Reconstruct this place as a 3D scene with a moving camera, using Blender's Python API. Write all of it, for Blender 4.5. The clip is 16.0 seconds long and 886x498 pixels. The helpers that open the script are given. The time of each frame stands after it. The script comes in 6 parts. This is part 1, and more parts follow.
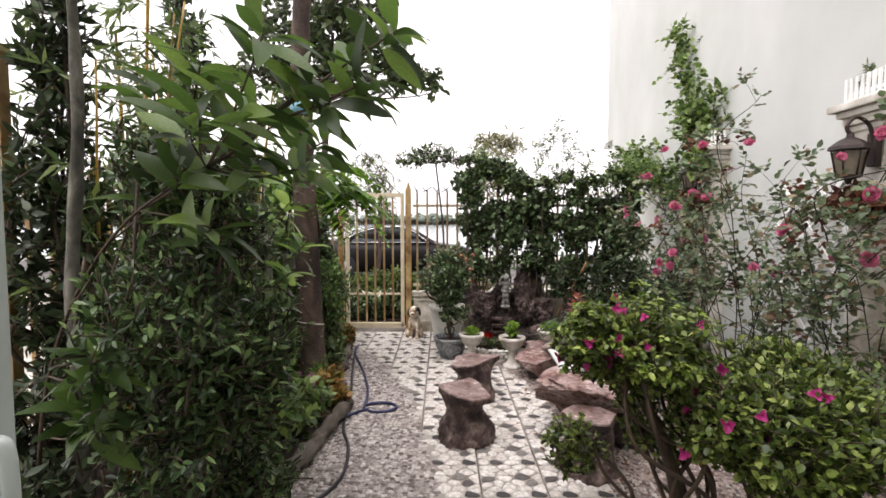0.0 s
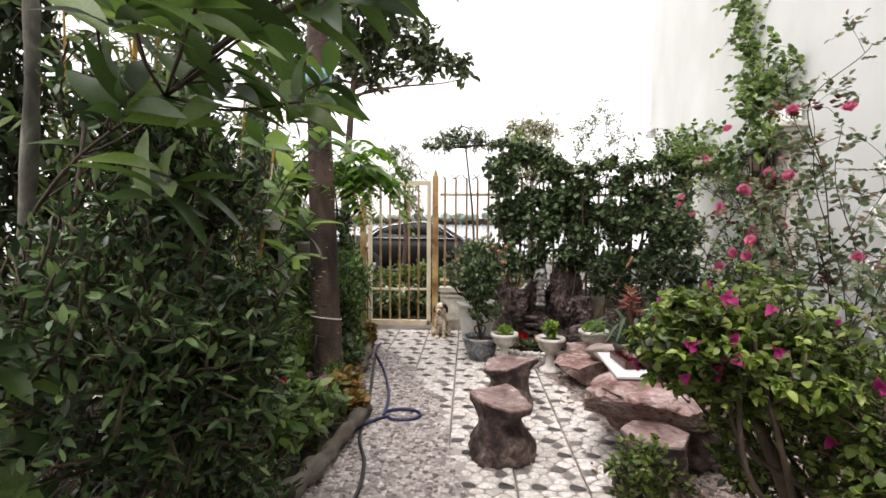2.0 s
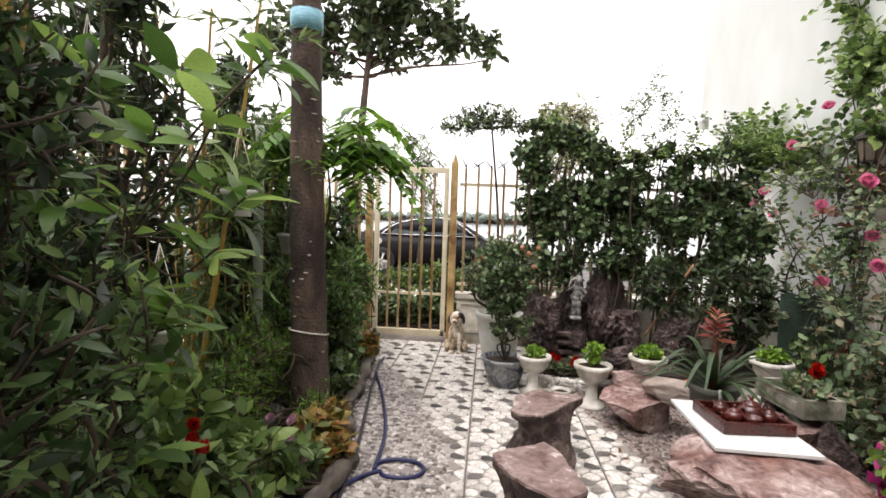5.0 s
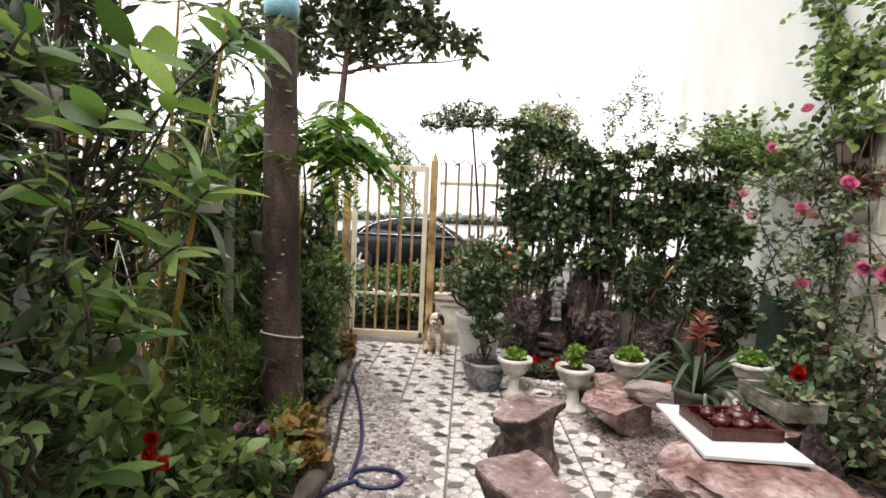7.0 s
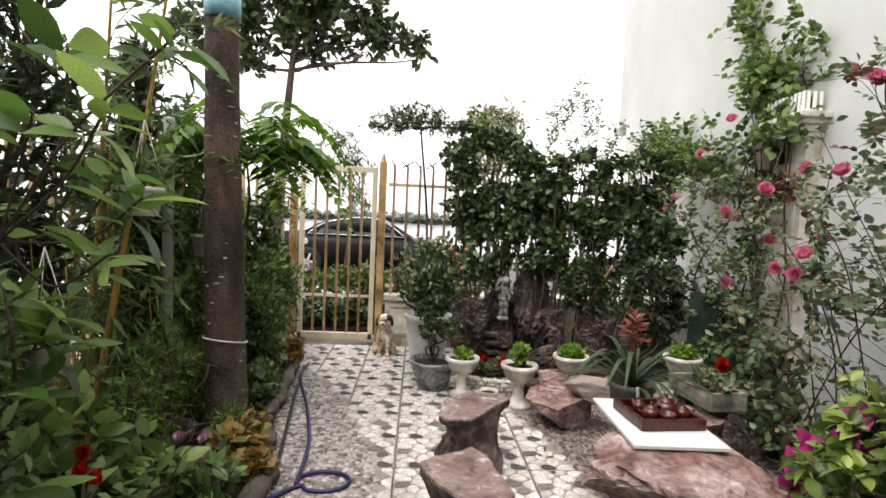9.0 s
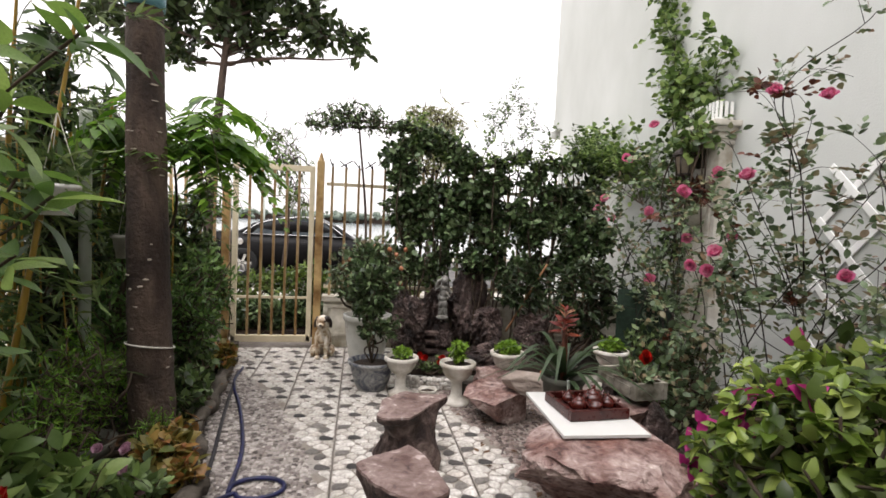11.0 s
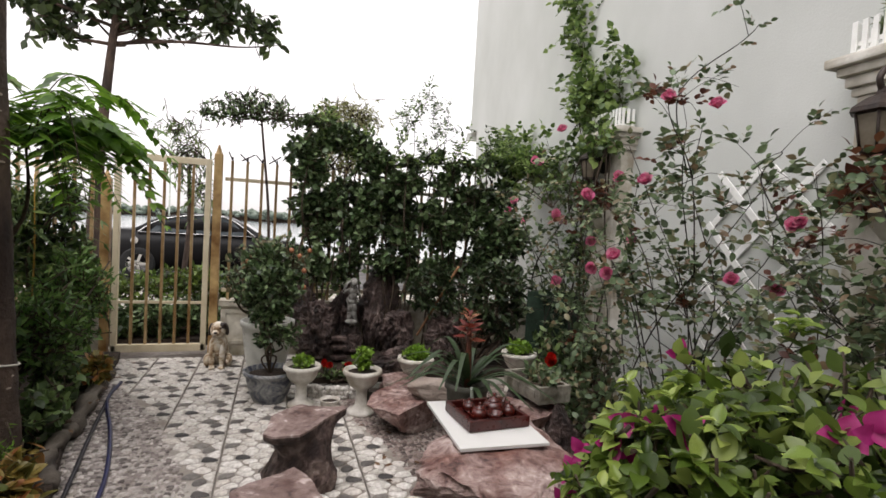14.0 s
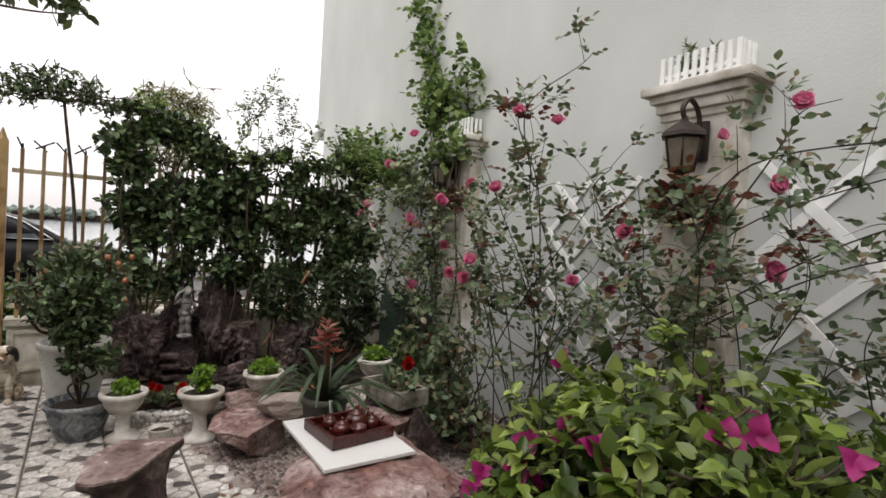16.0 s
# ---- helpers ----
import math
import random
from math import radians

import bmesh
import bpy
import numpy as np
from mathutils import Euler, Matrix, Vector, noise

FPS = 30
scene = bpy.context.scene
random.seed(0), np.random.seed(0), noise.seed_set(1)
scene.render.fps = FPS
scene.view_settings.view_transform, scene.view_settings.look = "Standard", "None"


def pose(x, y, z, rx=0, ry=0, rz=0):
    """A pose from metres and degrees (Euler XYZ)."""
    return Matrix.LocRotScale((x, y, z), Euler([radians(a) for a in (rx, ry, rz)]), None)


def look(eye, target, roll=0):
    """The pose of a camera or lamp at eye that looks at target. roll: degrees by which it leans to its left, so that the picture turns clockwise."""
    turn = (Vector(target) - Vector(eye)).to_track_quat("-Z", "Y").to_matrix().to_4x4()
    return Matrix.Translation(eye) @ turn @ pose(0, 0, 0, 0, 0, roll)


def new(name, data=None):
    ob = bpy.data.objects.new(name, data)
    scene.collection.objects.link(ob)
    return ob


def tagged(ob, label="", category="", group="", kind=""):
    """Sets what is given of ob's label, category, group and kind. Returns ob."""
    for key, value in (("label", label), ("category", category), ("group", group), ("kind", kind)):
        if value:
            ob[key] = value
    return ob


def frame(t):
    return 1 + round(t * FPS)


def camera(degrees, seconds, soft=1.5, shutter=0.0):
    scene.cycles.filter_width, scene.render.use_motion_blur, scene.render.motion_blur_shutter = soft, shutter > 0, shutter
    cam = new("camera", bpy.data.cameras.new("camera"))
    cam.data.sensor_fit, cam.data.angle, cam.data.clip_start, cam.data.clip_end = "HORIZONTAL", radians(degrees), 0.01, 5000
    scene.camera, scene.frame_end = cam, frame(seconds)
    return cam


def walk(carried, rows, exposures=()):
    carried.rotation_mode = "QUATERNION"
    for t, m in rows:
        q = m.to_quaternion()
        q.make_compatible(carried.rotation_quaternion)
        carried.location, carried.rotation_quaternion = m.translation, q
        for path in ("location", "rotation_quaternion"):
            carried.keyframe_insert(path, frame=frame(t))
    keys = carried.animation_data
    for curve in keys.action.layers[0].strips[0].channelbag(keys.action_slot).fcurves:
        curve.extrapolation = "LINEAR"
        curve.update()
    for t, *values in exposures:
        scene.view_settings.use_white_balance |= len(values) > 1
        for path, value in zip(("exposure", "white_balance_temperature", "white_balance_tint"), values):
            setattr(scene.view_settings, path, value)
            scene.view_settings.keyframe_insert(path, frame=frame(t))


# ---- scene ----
cam = camera(82.4, 16.0, soft=1.6)
METRES, EYE, TILT, LEAN, TURN = 2.05, 1.53, 0.0, 0.0, -0.1
ROWS = [
    (0.0, 0.0, 0.0, 0.0, -0.0, -3.48, 0.08),
    (0.5, 0.0046, 0.0202, -0.0075, -0.02, -3.48, -0.0),
    (1.0, -0.0131, 0.0835, -0.0457, -0.04, -3.43, -0.14),
    (1.5, -0.0311, 0.1561, -0.0533, 0.16, -3.44, -0.21),
    (2.0, -0.022, 0.2441, -0.0645, 2.96, -3.44, -0.3),
    (2.5, -0.0135, 0.3225, -0.075, 5.49, -3.57, -1.08),
    (3.0, -0.0248, 0.4129, -0.0783, 5.73, -3.62, -1.54),
    (3.5, -0.0288, 0.4935, -0.0875, 5.71, -3.69, -1.57),
    (6.0, -0.0549, 0.7453, -0.0931, 4.12, -3.55, -2.43),
    (6.5, -0.0574, 0.7432, -0.0969, 3.27, -3.5, -2.48),
    (7.0, -0.0547, 0.7428, -0.0947, 2.68, -3.53, -2.45),
    (7.5, -0.0528, 0.7386, -0.0922, 1.63, -3.51, -2.45),
    (8.0, -0.051, 0.7314, -0.0929, 0.31, -3.46, -2.48),
    (8.5, -0.0456, 0.7269, -0.0906, -1.39, -3.4, -2.54),
    (9.0, -0.0387, 0.7228, -0.0834, -2.74, -3.39, -2.49),
    (11.5, -0.0179, 0.7101, -0.0815, -11.08, -3.01, -2.63),
    (12.0, -0.0037, 0.7133, -0.0795, -12.54, -2.94, -2.67),
    (12.5, 0.0154, 0.7206, -0.0793, -12.9, -2.95, -2.67),
    (13.0, 0.0367, 0.7287, -0.084, -12.99, -2.97, -2.7),
    (13.5, 0.0464, 0.7408, -0.0849, -13.12, -2.93, -2.77),
    (14.0, 0.0467, 0.7713, -0.0809, -17.96, -2.57, -3.32),
    (14.5, 0.0387, 0.8021, -0.0801, -23.22, -2.14, -3.42),
    (15.0, 0.0333, 0.8155, -0.0801, -29.77, -1.74, -3.42),
    (15.5, 0.0289, 0.8192, -0.0763, -33.79, -1.51, -3.45),
    (16.0, 0.0265, 0.817, -0.0723, -35.46, -1.42, -3.49),
]
walk(cam, [(t, pose(0, 0, EYE, TILT, LEAN, TURN) @ pose(METRES * x, METRES * y, METRES * z, 90 + pitch, roll, yaw)) for t, x, y, z, yaw, pitch, roll in ROWS],
     [(0.0, 1.41, 6500, 17), (3.5, 1.6, 6500, 15), (7.0, 1.63, 6500, 14), (9.0, 1.47, 6500, 14), (12.5, 1.1, 6500, 14), (16.0, 0.84, 6500, 14)])

# ---- light: an overcast sky ----
world = bpy.data.worlds.new("overcast_sky")
scene.world = world
world.use_nodes = True
wn = world.node_tree
wn.nodes.clear()
sky = wn.nodes.new("ShaderNodeTexSky")
sky.sky_type, sky.sun_disc = "NISHITA", False
sky.sun_elevation, sky.sun_rotation = radians(67), radians(225)
sky.dust_density, sky.air_density = 4.0, 1.0
grey = wn.nodes.new("ShaderNodeHueSaturation")
grey.inputs["Saturation"].default_value, grey.inputs["Value"].default_value = 0.06, 1.2
bg = wn.nodes.new("ShaderNodeBackground")
bg.inputs["Strength"].default_value = 0.15
wout = wn.nodes.new("ShaderNodeOutputWorld")
wn.links.new(sky.outputs[0], grey.inputs["Color"])
cloud = wn.nodes.new("ShaderNodeMix")
cloud.data_type = "RGBA"
cloud.inputs[0].default_value = 0.5
cloud.inputs[7].default_value = (6.2, 5.95, 5.75, 1)
wn.links.new(grey.outputs[0], cloud.inputs[6])
wn.links.new(cloud.outputs[2], bg.inputs[0])
wn.links.new(bg.outputs[0], wout.inputs[0])
sun = new("sun", bpy.data.lights.new("sun", "SUN"))
sun.data.energy, sun.data.angle, sun.data.color = 0.6, radians(60), (1.0, 0.97, 0.93)
sun.matrix_world = look((-3, -7, 20), (0, 0, 0))


# ---- materials ----
def hexa(h):
    c = [int(h[k:k + 2], 16) / 255 for k in (0, 2, 4)]
    return (*[v / 12.92 if v < 0.04 else ((v + 0.055) / 1.055) ** 2.4 for v in c], 1)


def ramp(nt, fac, cols):
    r = nt.nodes.new("ShaderNodeValToRGB")
    while len(r.color_ramp.elements) < len(cols):
        r.color_ramp.elements.new(0.5)
    for k, (p, c) in enumerate(cols):
        r.color_ramp.elements[k].position = p
        r.color_ramp.elements[k].color = hexa(c)
    nt.links.new(fac, r.inputs[0])
    return r.outputs[0]


def fresh(name):
    m = bpy.data.materials.new(name)
    m.use_nodes = True
    nt = m.node_tree
    nt.nodes.clear()
    out = nt.nodes.new("ShaderNodeOutputMaterial")
    b = nt.nodes.new("ShaderNodeBsdfPrincipled")
    nt.links.new(b.outputs[0], out.inputs[0])
    return m, nt, b, out


def noise_of(nt, scale, detail=6, rough=0.6, stretch=None, warp=0.0):
    tc = nt.nodes.new("ShaderNodeTexCoord")
    n = nt.nodes.new("ShaderNodeTexNoise")
    n.inputs["Scale"].default_value, n.inputs["Detail"].default_value, n.inputs["Roughness"].default_value = scale, detail, rough
    n.inputs["Distortion"].default_value = warp
    if stretch:
        mp = nt.nodes.new("ShaderNodeMapping")
        mp.inputs["Scale"].default_value = stretch
        nt.links.new(tc.outputs["Object"], mp.inputs[0])
        nt.links.new(mp.outputs[0], n.inputs["Vector"])
    else:
        nt.links.new(tc.outputs["Object"], n.inputs["Vector"])
    return n.outputs["Fac"]


def mul(nt, a, b, fac=1.0, mode="MULTIPLY"):
    mx = nt.nodes.new("ShaderNodeMix")
    mx.data_type, mx.blend_type = "RGBA", mode
    mx.inputs[0].default_value = fac
    nt.links.new(a, mx.inputs[6])
    nt.links.new(b, mx.inputs[7])
    return mx.outputs[2]


def surface(name, cols, scale, rough=0.7, bump=0.3, fine=60.0, metal=0.0, stain=None, stain_scale=1.5, stretch=None, warp=0.0, depth=0.01, spread=0.15):
    """cols: dark to light over a noise; stain: two tints of a broad second noise."""
    m, nt, b, out = fresh(name)
    f = noise_of(nt, scale, stretch=stretch, warp=warp)
    n = len(cols)
    col = ramp(nt, f, [(0.3 + 0.4 * k / max(1, n - 1), c) for k, c in enumerate(cols)])
    if stain:
        col = mul(nt, col, ramp(nt, noise_of(nt, stain_scale, 4, stretch=stretch), [(0.35, stain[0]), (0.65, stain[1])]))
    nt.links.new(col, b.inputs["Base Color"])
    fn = noise_of(nt, fine, 5)
    rr = nt.nodes.new("ShaderNodeMapRange")
    rr.inputs[3].default_value, rr.inputs[4].default_value = max(0.05, rough - spread), min(1, rough + spread)
    nt.links.new(fn, rr.inputs[0])
    nt.links.new(rr.outputs[0], b.inputs["Roughness"])
    b.inputs["Metallic"].default_value = metal
    if bump:
        bp = nt.nodes.new("ShaderNodeBump")
        bp.inputs["Strength"].default_value, bp.inputs["Distance"].default_value = bump, depth
        mth = nt.nodes.new("ShaderNodeMath")
        nt.links.new(f, mth.inputs[0])
        nt.links.new(fn, mth.inputs[1])
        nt.links.new(mth.outputs[0], bp.inputs["Height"])
        nt.links.new(bp.outputs[0], b.inputs["Normal"])
    return m


def leafy(name, cols, rough=0.42, glow=0.3, per="island"):
    """Leaves: a colour for each leaf, some light through the blade."""
    m, nt, b, out = fresh(name)
    if per == "island":
        src = nt.nodes.new("ShaderNodeNewGeometry").outputs["Random Per Island"]
    else:
        src = nt.nodes.new("ShaderNodeObjectInfo").outputs["Random"]
    n = len(cols)
    col = ramp(nt, src, [(k / max(1, n - 1), c) for k, c in enumerate(cols)])
    col = mul(nt, col, ramp(nt, noise_of(nt, 28, 4), [(0.3, "dcdcd0"), (0.7, "ffffff")]))
    nt.links.new(col, b.inputs["Base Color"])
    b.inputs["Roughness"].default_value = rough
    b.inputs["Specular IOR Level"].default_value = 0.4
    tr = nt.nodes.new("ShaderNodeBsdfTranslucent")
    nt.links.new(col, tr.inputs[0])
    mx = nt.nodes.new("ShaderNodeMixShader")
    mx.inputs[0].default_value = glow
    nt.links.new(b.outputs[0], mx.inputs[1])
    nt.links.new(tr.outputs[0], mx.inputs[2])
    nt.links.new(mx.outputs[0], out.inputs[0])
    return m


def pebbly(name, cols, per="island", rough=0.6):
    m, nt, b, out = fresh(name)
    if per == "island":
        src = nt.nodes.new("ShaderNodeNewGeometry").outputs["Random Per Island"]
    else:
        src = nt.nodes.new("ShaderNodeObjectInfo").outputs["Random"]
    n = len(cols)
    col = ramp(nt, src, [(k / max(1, n - 1), c) for k, c in enumerate(cols)])
    col = mul(nt, col, ramp(nt, noise_of(nt, 45, 5), [(0.3, "b8b4b0"), (0.7, "ffffff")]))
    nt.links.new(col, b.inputs["Base Color"])
    b.inputs["Roughness"].default_value = rough
    return m


M_WALL = surface("white_render", ["cbcdca", "d2d4d1"], 1.4, 0.85, 0.2, 70, stain=("e4e5e2", "f8f8f7"), stain_scale=0.6, stretch=(1, 1, 0.7))
M_LOWWALL = surface("weathered_white_paint", ["b9b3a4", "d8d3c6"], 5, 0.8, 0.2, 70, stain=("a39c8c", "ffffff"), stain_scale=2.5)
M_MOULD = surface("cast_white_moulding", ["cbc6bb", "e2dfd8"], 6, 0.8, 0.2, 80, stain=("b9b2a6", "ffffff"), stain_scale=4)
M_LATTICE = surface("white_lattice_paint", ["e0e0dc", "f0f0ed"], 9, 0.5, 0.1, 60)
M_CREAM = surface("cream_gate_paint", ["aa8f65", "c4ab81"], 8, 0.5, 0.15, 60, stain=("a48f6d", "ededed"), stain_scale=3)
M_YELLOW = surface("yellow_ochre_paint", ["ab8c5c", "c7aa76"], 9, 0.5, 0.15, 60, stain=("957a51", "ffffff"), stain_scale=4)
M_PALEPOST = surface("pale_cream_paint", ["c2b496", "d6cab0"], 7, 0.5, 0.1, 60)
M_BLACKIRON = surface("dark_iron", ["1b1917", "2c2724"], 20, 0.5, 0.2, 80, metal=0.6)
M_SOIL = surface("dark_soil", ["1d1510", "3a2c20"], 14, 0.95, 0.8, 60, depth=0.02)
M_MORTAR = surface("tile_mortar", ["7d7570", "a09890"], 20, 0.85, 0.3, 90, stain=("8a8078", "ffffff"))
M_TILE = surface("pale_tile_body", ["aaa39b", "ccc6be"], 18, 0.6, 0.25, 110, stain=("a09890", "dcdcdc"), stain_scale=3)
M_PAVE = surface("pale_concrete", ["a8a49b", "c2beb5"], 3, 0.9, 0.2, 60, stain=("bdb8ae", "ffffff"))
M_ROAD = surface("worn_asphalt", ["4a4846", "6a6764"], 6, 0.9, 0.3, 120, stain=("8a8784", "ffffff"))
M_WATER = surface("lake_water", ["7c8588", "929a9c"], 0.3, 0.12, 0.25, 1.5, depth=0.05, spread=0.04)
M_ROCKRED = surface("mauve_red_stone", ["46322e", "8a716b", "ac9791", "c2b0a9", "e8ddd7"], 19.0, 0.65, 0.9, 70, stain=("a2776c", "ffffff"), stain_scale=4, warp=0.7, depth=0.02)
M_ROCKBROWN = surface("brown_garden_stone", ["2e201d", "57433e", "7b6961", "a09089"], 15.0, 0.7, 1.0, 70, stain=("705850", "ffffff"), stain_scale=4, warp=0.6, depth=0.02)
M_ROCKDARK = surface("dark_wet_rockwork", ["231714", "4d3a35", "78655f", "ad9d98"], 9, 0.5, 1.0, 45, stain=("5c4a44", "ffffff"), stain_scale=5, warp=0.8, depth=0.03)
# Pale flecks, plus the light falling on level tops put into the colour.
M_STONETOP = surface("lit_flecked_stone_top", ["4c3834", "806a65", "94817b", "a08e88", "e8e0dc"], 18.0, 0.6, 0.6, 80, stain=("9a827c", "ffffff"), stain_scale=5, warp=0.5, depth=0.008)
M_BOULDER = surface("beige_striped_boulder", ["6a5d54", "8c7e74", "a0948b"], 4, 0.75, 0.6, 60, stretch=(1, 1, 6), warp=0.7)
M_BOARD = surface("white_laminate_board", ["c7c6c2", "d1d0cd"], 3, 0.35, 0.03, 60)
M_WOODRED = surface("red_brown_lacquered_wood", ["260b09", "481712"], 14, 0.3, 0.1, 60, stretch=(1, 8, 1))
M_CLAYRED = surface("glazed_red_brown_clay", ["2c0a07", "501a12"], 10, 0.22, 0.05, 60)
M_URN = surface("white_cement_urn", ["c8c3ba", "e0dcd5"], 10, 0.75, 0.2, 80, stain=("b5aea2", "ffffff"), stain_scale=6)
M_POTWHITE = surface("white_glazed_pot", ["d5d5d1", "efefeb"], 5, 0.3, 0.05, 60, stain=("c6c4bb", "ffffff"))
M_POTBLUE = surface("grey_blue_painted_ceramic", ["1d2238", "53565f", "8d8d8b", "a3a19c"], 7, 0.45, 0.15, 60, warp=2.2)
M_POTGREY = surface("grey_green_cement_pot", ["5b5a50", "85837a"], 9, 0.8, 0.3, 60, stain=("6d6c60", "ffffff"))
M_TERRA = surface("terracotta_clay", ["7a3d25", "a35a3b"], 8, 0.75, 0.2, 60)
M_TROUGH = surface("mossy_cement_trough", ["6b665a", "98938a", "bfbab0"], 8, 0.85, 0.5, 70, stain=("807d6c", "f8f8f4"), stain_scale=5)
M_STATUE = surface("grey_white_plaster_figure", ["8c8984", "b2b0aa"], 14, 0.75, 0.2, 70, stain=("7c7770", "e0e0e0"), stain_scale=12)
M_DOG = surface("painted_dog_ceramic", ["2c1c13", "8f7254", "c4b49c", "dad2c6", "e4ddd3"], 17, 0.45, 0.05, 60, warp=0.6)
M_DOGDARK = surface("dark_brown_glaze", ["1c100b", "2c1b13"], 10, 0.4, 0.05, 60)
M_BARK = surface("grey_brown_bark", ["352a24", "57473d", "6c5a4e"], 7, 0.9, 0.9, 45, stretch=(1, 1, 0.45), warp=0.8, stain=("7a6a60", "ffffff"), stain_scale=3, depth=0.02)
M_BRONZE = surface("aged_bronze", ["1c130f", "35261e"], 20, 0.55, 0.25, 80, metal=0.2)
M_STICK = surface("orange_brown_stick", ["7a5436", "9c7350"], 9, 0.7, 0.2, 60)
M_LICHEN = surface("pale_lichen_scar", ["8d8276", "b0a598"], 20, 0.9, 0.3, 60)
M_TWIG = surface("brown_twig", ["2e241b", "4c3d2e"], 20, 0.85, 0.4, 80)
M_CANE = surface("dark_rose_cane", ["1f1a16", "38302a"], 18, 0.8, 0.3, 80)
M_GREENSTEM = surface("green_stem", ["3a4a22", "5a6b35"], 18, 0.6, 0.2, 80)
M_BAMBOO = surface("yellow_bamboo_culm", ["a07a26", "cda64c"], 6, 0.45, 0.1, 60, stretch=(1, 1, 0.3), stain=("8f9440", "ffffff"), stain_scale=3)
M_PALEBARK = surface("pale_blotched_bark", ["47453d", "6c6a60", "96948a"], 9, 0.85, 0.4, 60, stretch=(1, 1, 0.5), warp=1.0, stain=("8d8b7e", "ffffff"), stain_scale=4)
M_LOG = surface("weathered_driftwood", ["2c2621", "544c44", "7b7369"], 6, 0.9, 0.6, 60, stretch=(1, 0.2, 1), warp=0.8)
M_PVC = surface("grey_white_pvc", ["bec3ba", "dadfd7"], 5, 0.4, 0.05, 60, stain=("acb1a5", "ffffff"))
M_BLUEBAND = surface("pale_blue_plastic_strap", ["4d7d90", "7fb0bd"], 22, 0.5, 0.3, 60, stretch=(1, 1, 8))
M_STRING = surface("white_cord", ["b5b0a6", "d6d2c9"], 40, 0.8, 0.2, 90)
M_HOSE = surface("dark_blue_rubber_hose", ["0f1130", "191e52"], 15, 0.4, 0.05, 60)
M_HOSEB = surface("black_rubber_pipe", ["15141a", "26242c"], 15, 0.5, 0.05, 60)
M_NET = surface("dark_green_shade_net", ["1b2a20", "2f4535"], 40, 0.8, 0.3, 120)
M_DOORWHITE = surface("pale_green_white_enamel", ["9aa49e", "afb7b2"], 3, 0.35, 0.03, 60)
M_CARPAINT = surface("black_car_paint", ["070606", "0c0a0b"], 2, 0.38, 0.0, 60, spread=0.04)
next(n for n in M_CARPAINT.node_tree.nodes if n.type == "BSDF_PRINCIPLED").inputs["Specular IOR Level"].default_value = 0.12
M_CHROME = surface("bright_chrome_trim", ["b5b5b5", "c8c8c8"], 3, 0.12, 0.0, 60, metal=1.0, spread=0.03)
M_TYRE = surface("tyre_rubber", ["101010", "1c1c1c"], 10, 0.85, 0.2, 60)
M_GLASSCAR = surface("tinted_car_glass", ["3a3f42", "4a5054"], 1, 0.06, 0.0, 60, spread=0.02)
M_TAIL = surface("red_tail_lamp", ["7a0d0c", "a01512"], 3, 0.2, 0.0, 60)
M_LAMPGLASS = surface("amber_seeded_glass", ["5b5144", "766d5f"], 10, 0.15, 0.1, 60)
M_ROSE = leafy("pink_rose_petal", ["e2609c", "f08cb6", "fac0d8"], 0.5, 0.5)
M_MAGENTA = leafy("magenta_bract", ["8c1558", "a82270", "b93a86"], 0.55, 0.35)
M_REDFL = leafy("scarlet_petal", ["b0120c", "cf2416"], 0.5, 0.25)
M_ORANGEFL = leafy("orange_red_bract", ["561410", "822c1e", "a4553c", "cc9a7e"], 0.42, 0.3)
M_PINKFL = leafy("pale_pink_petal", ["c48fb0", "dbb6cc"], 0.5, 0.3)
M_KUMQUAT = surface("orange_fruit", ["8a5236", "a8704e"], 12, 0.45, 0.1, 90)
L_DARK = leafy("dark_hedge_leaf", ["263520", "445837", "627950", "90a478"], 0.32, 0.22)
L_ROSE = leafy("rose_leaf", ["3f4d33", "5a6d4e", "788b66", "8f755e"], 0.38, 0.24)
L_RED = leafy("red_brown_young_leaf", ["472a22", "663a2d", "764b35"], 0.4, 0.25)
L_BOUG = leafy("bougainvillea_leaf", ["2d3b19", "4a5d27", "6c8039", "9ca95a"], 0.36, 0.35)
L_BOUGP = leafy("bougainvillea_leaf_single", ["384b1b", "5c732c", "839a42", "b2c068"], 0.27, 0.36, per="object")
L_SHRUB = leafy("glossy_shrub_leaf", ["2f3c24", "485c38", "687f4e", "879d64"], 0.35, 0.28)
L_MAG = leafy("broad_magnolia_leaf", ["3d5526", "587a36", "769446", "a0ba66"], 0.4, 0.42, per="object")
L_SHRUBD = leafy("dark_narrow_shrub_leaf", ["1f2c19", "364b2c", "546d41", "82995f"], 0.36, 0.28)
L_STREET = leafy("olive_street_hedge_leaf", ["3f5524", "587030", "75893e"], 0.45, 0.25)
# Darker copy of L_MAG: the shade on the overhanging branches is in the colour.
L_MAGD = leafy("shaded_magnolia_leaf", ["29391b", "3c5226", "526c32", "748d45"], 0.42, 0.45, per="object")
L_FERN = leafy("feathery_leaf", ["3c5a2c", "5a7c3e", "7d9f54"], 0.42, 0.3)
L_BAMBOO = leafy("bamboo_leaf", ["3f5630", "5e7441", "819253"], 0.45, 0.35)
L_CYP = leafy("dark_podocarpus_leaf", ["202c1b", "324128", "4b5c39"], 0.45, 0.2)
L_LIME = leafy("lime_green_leaf", ["628928", "7fa338", "9aba4e"], 0.4, 0.35)
L_TREE = leafy("street_tree_leaf", ["2e3a24", "445432", "5f6f45"], 0.45, 0.25)
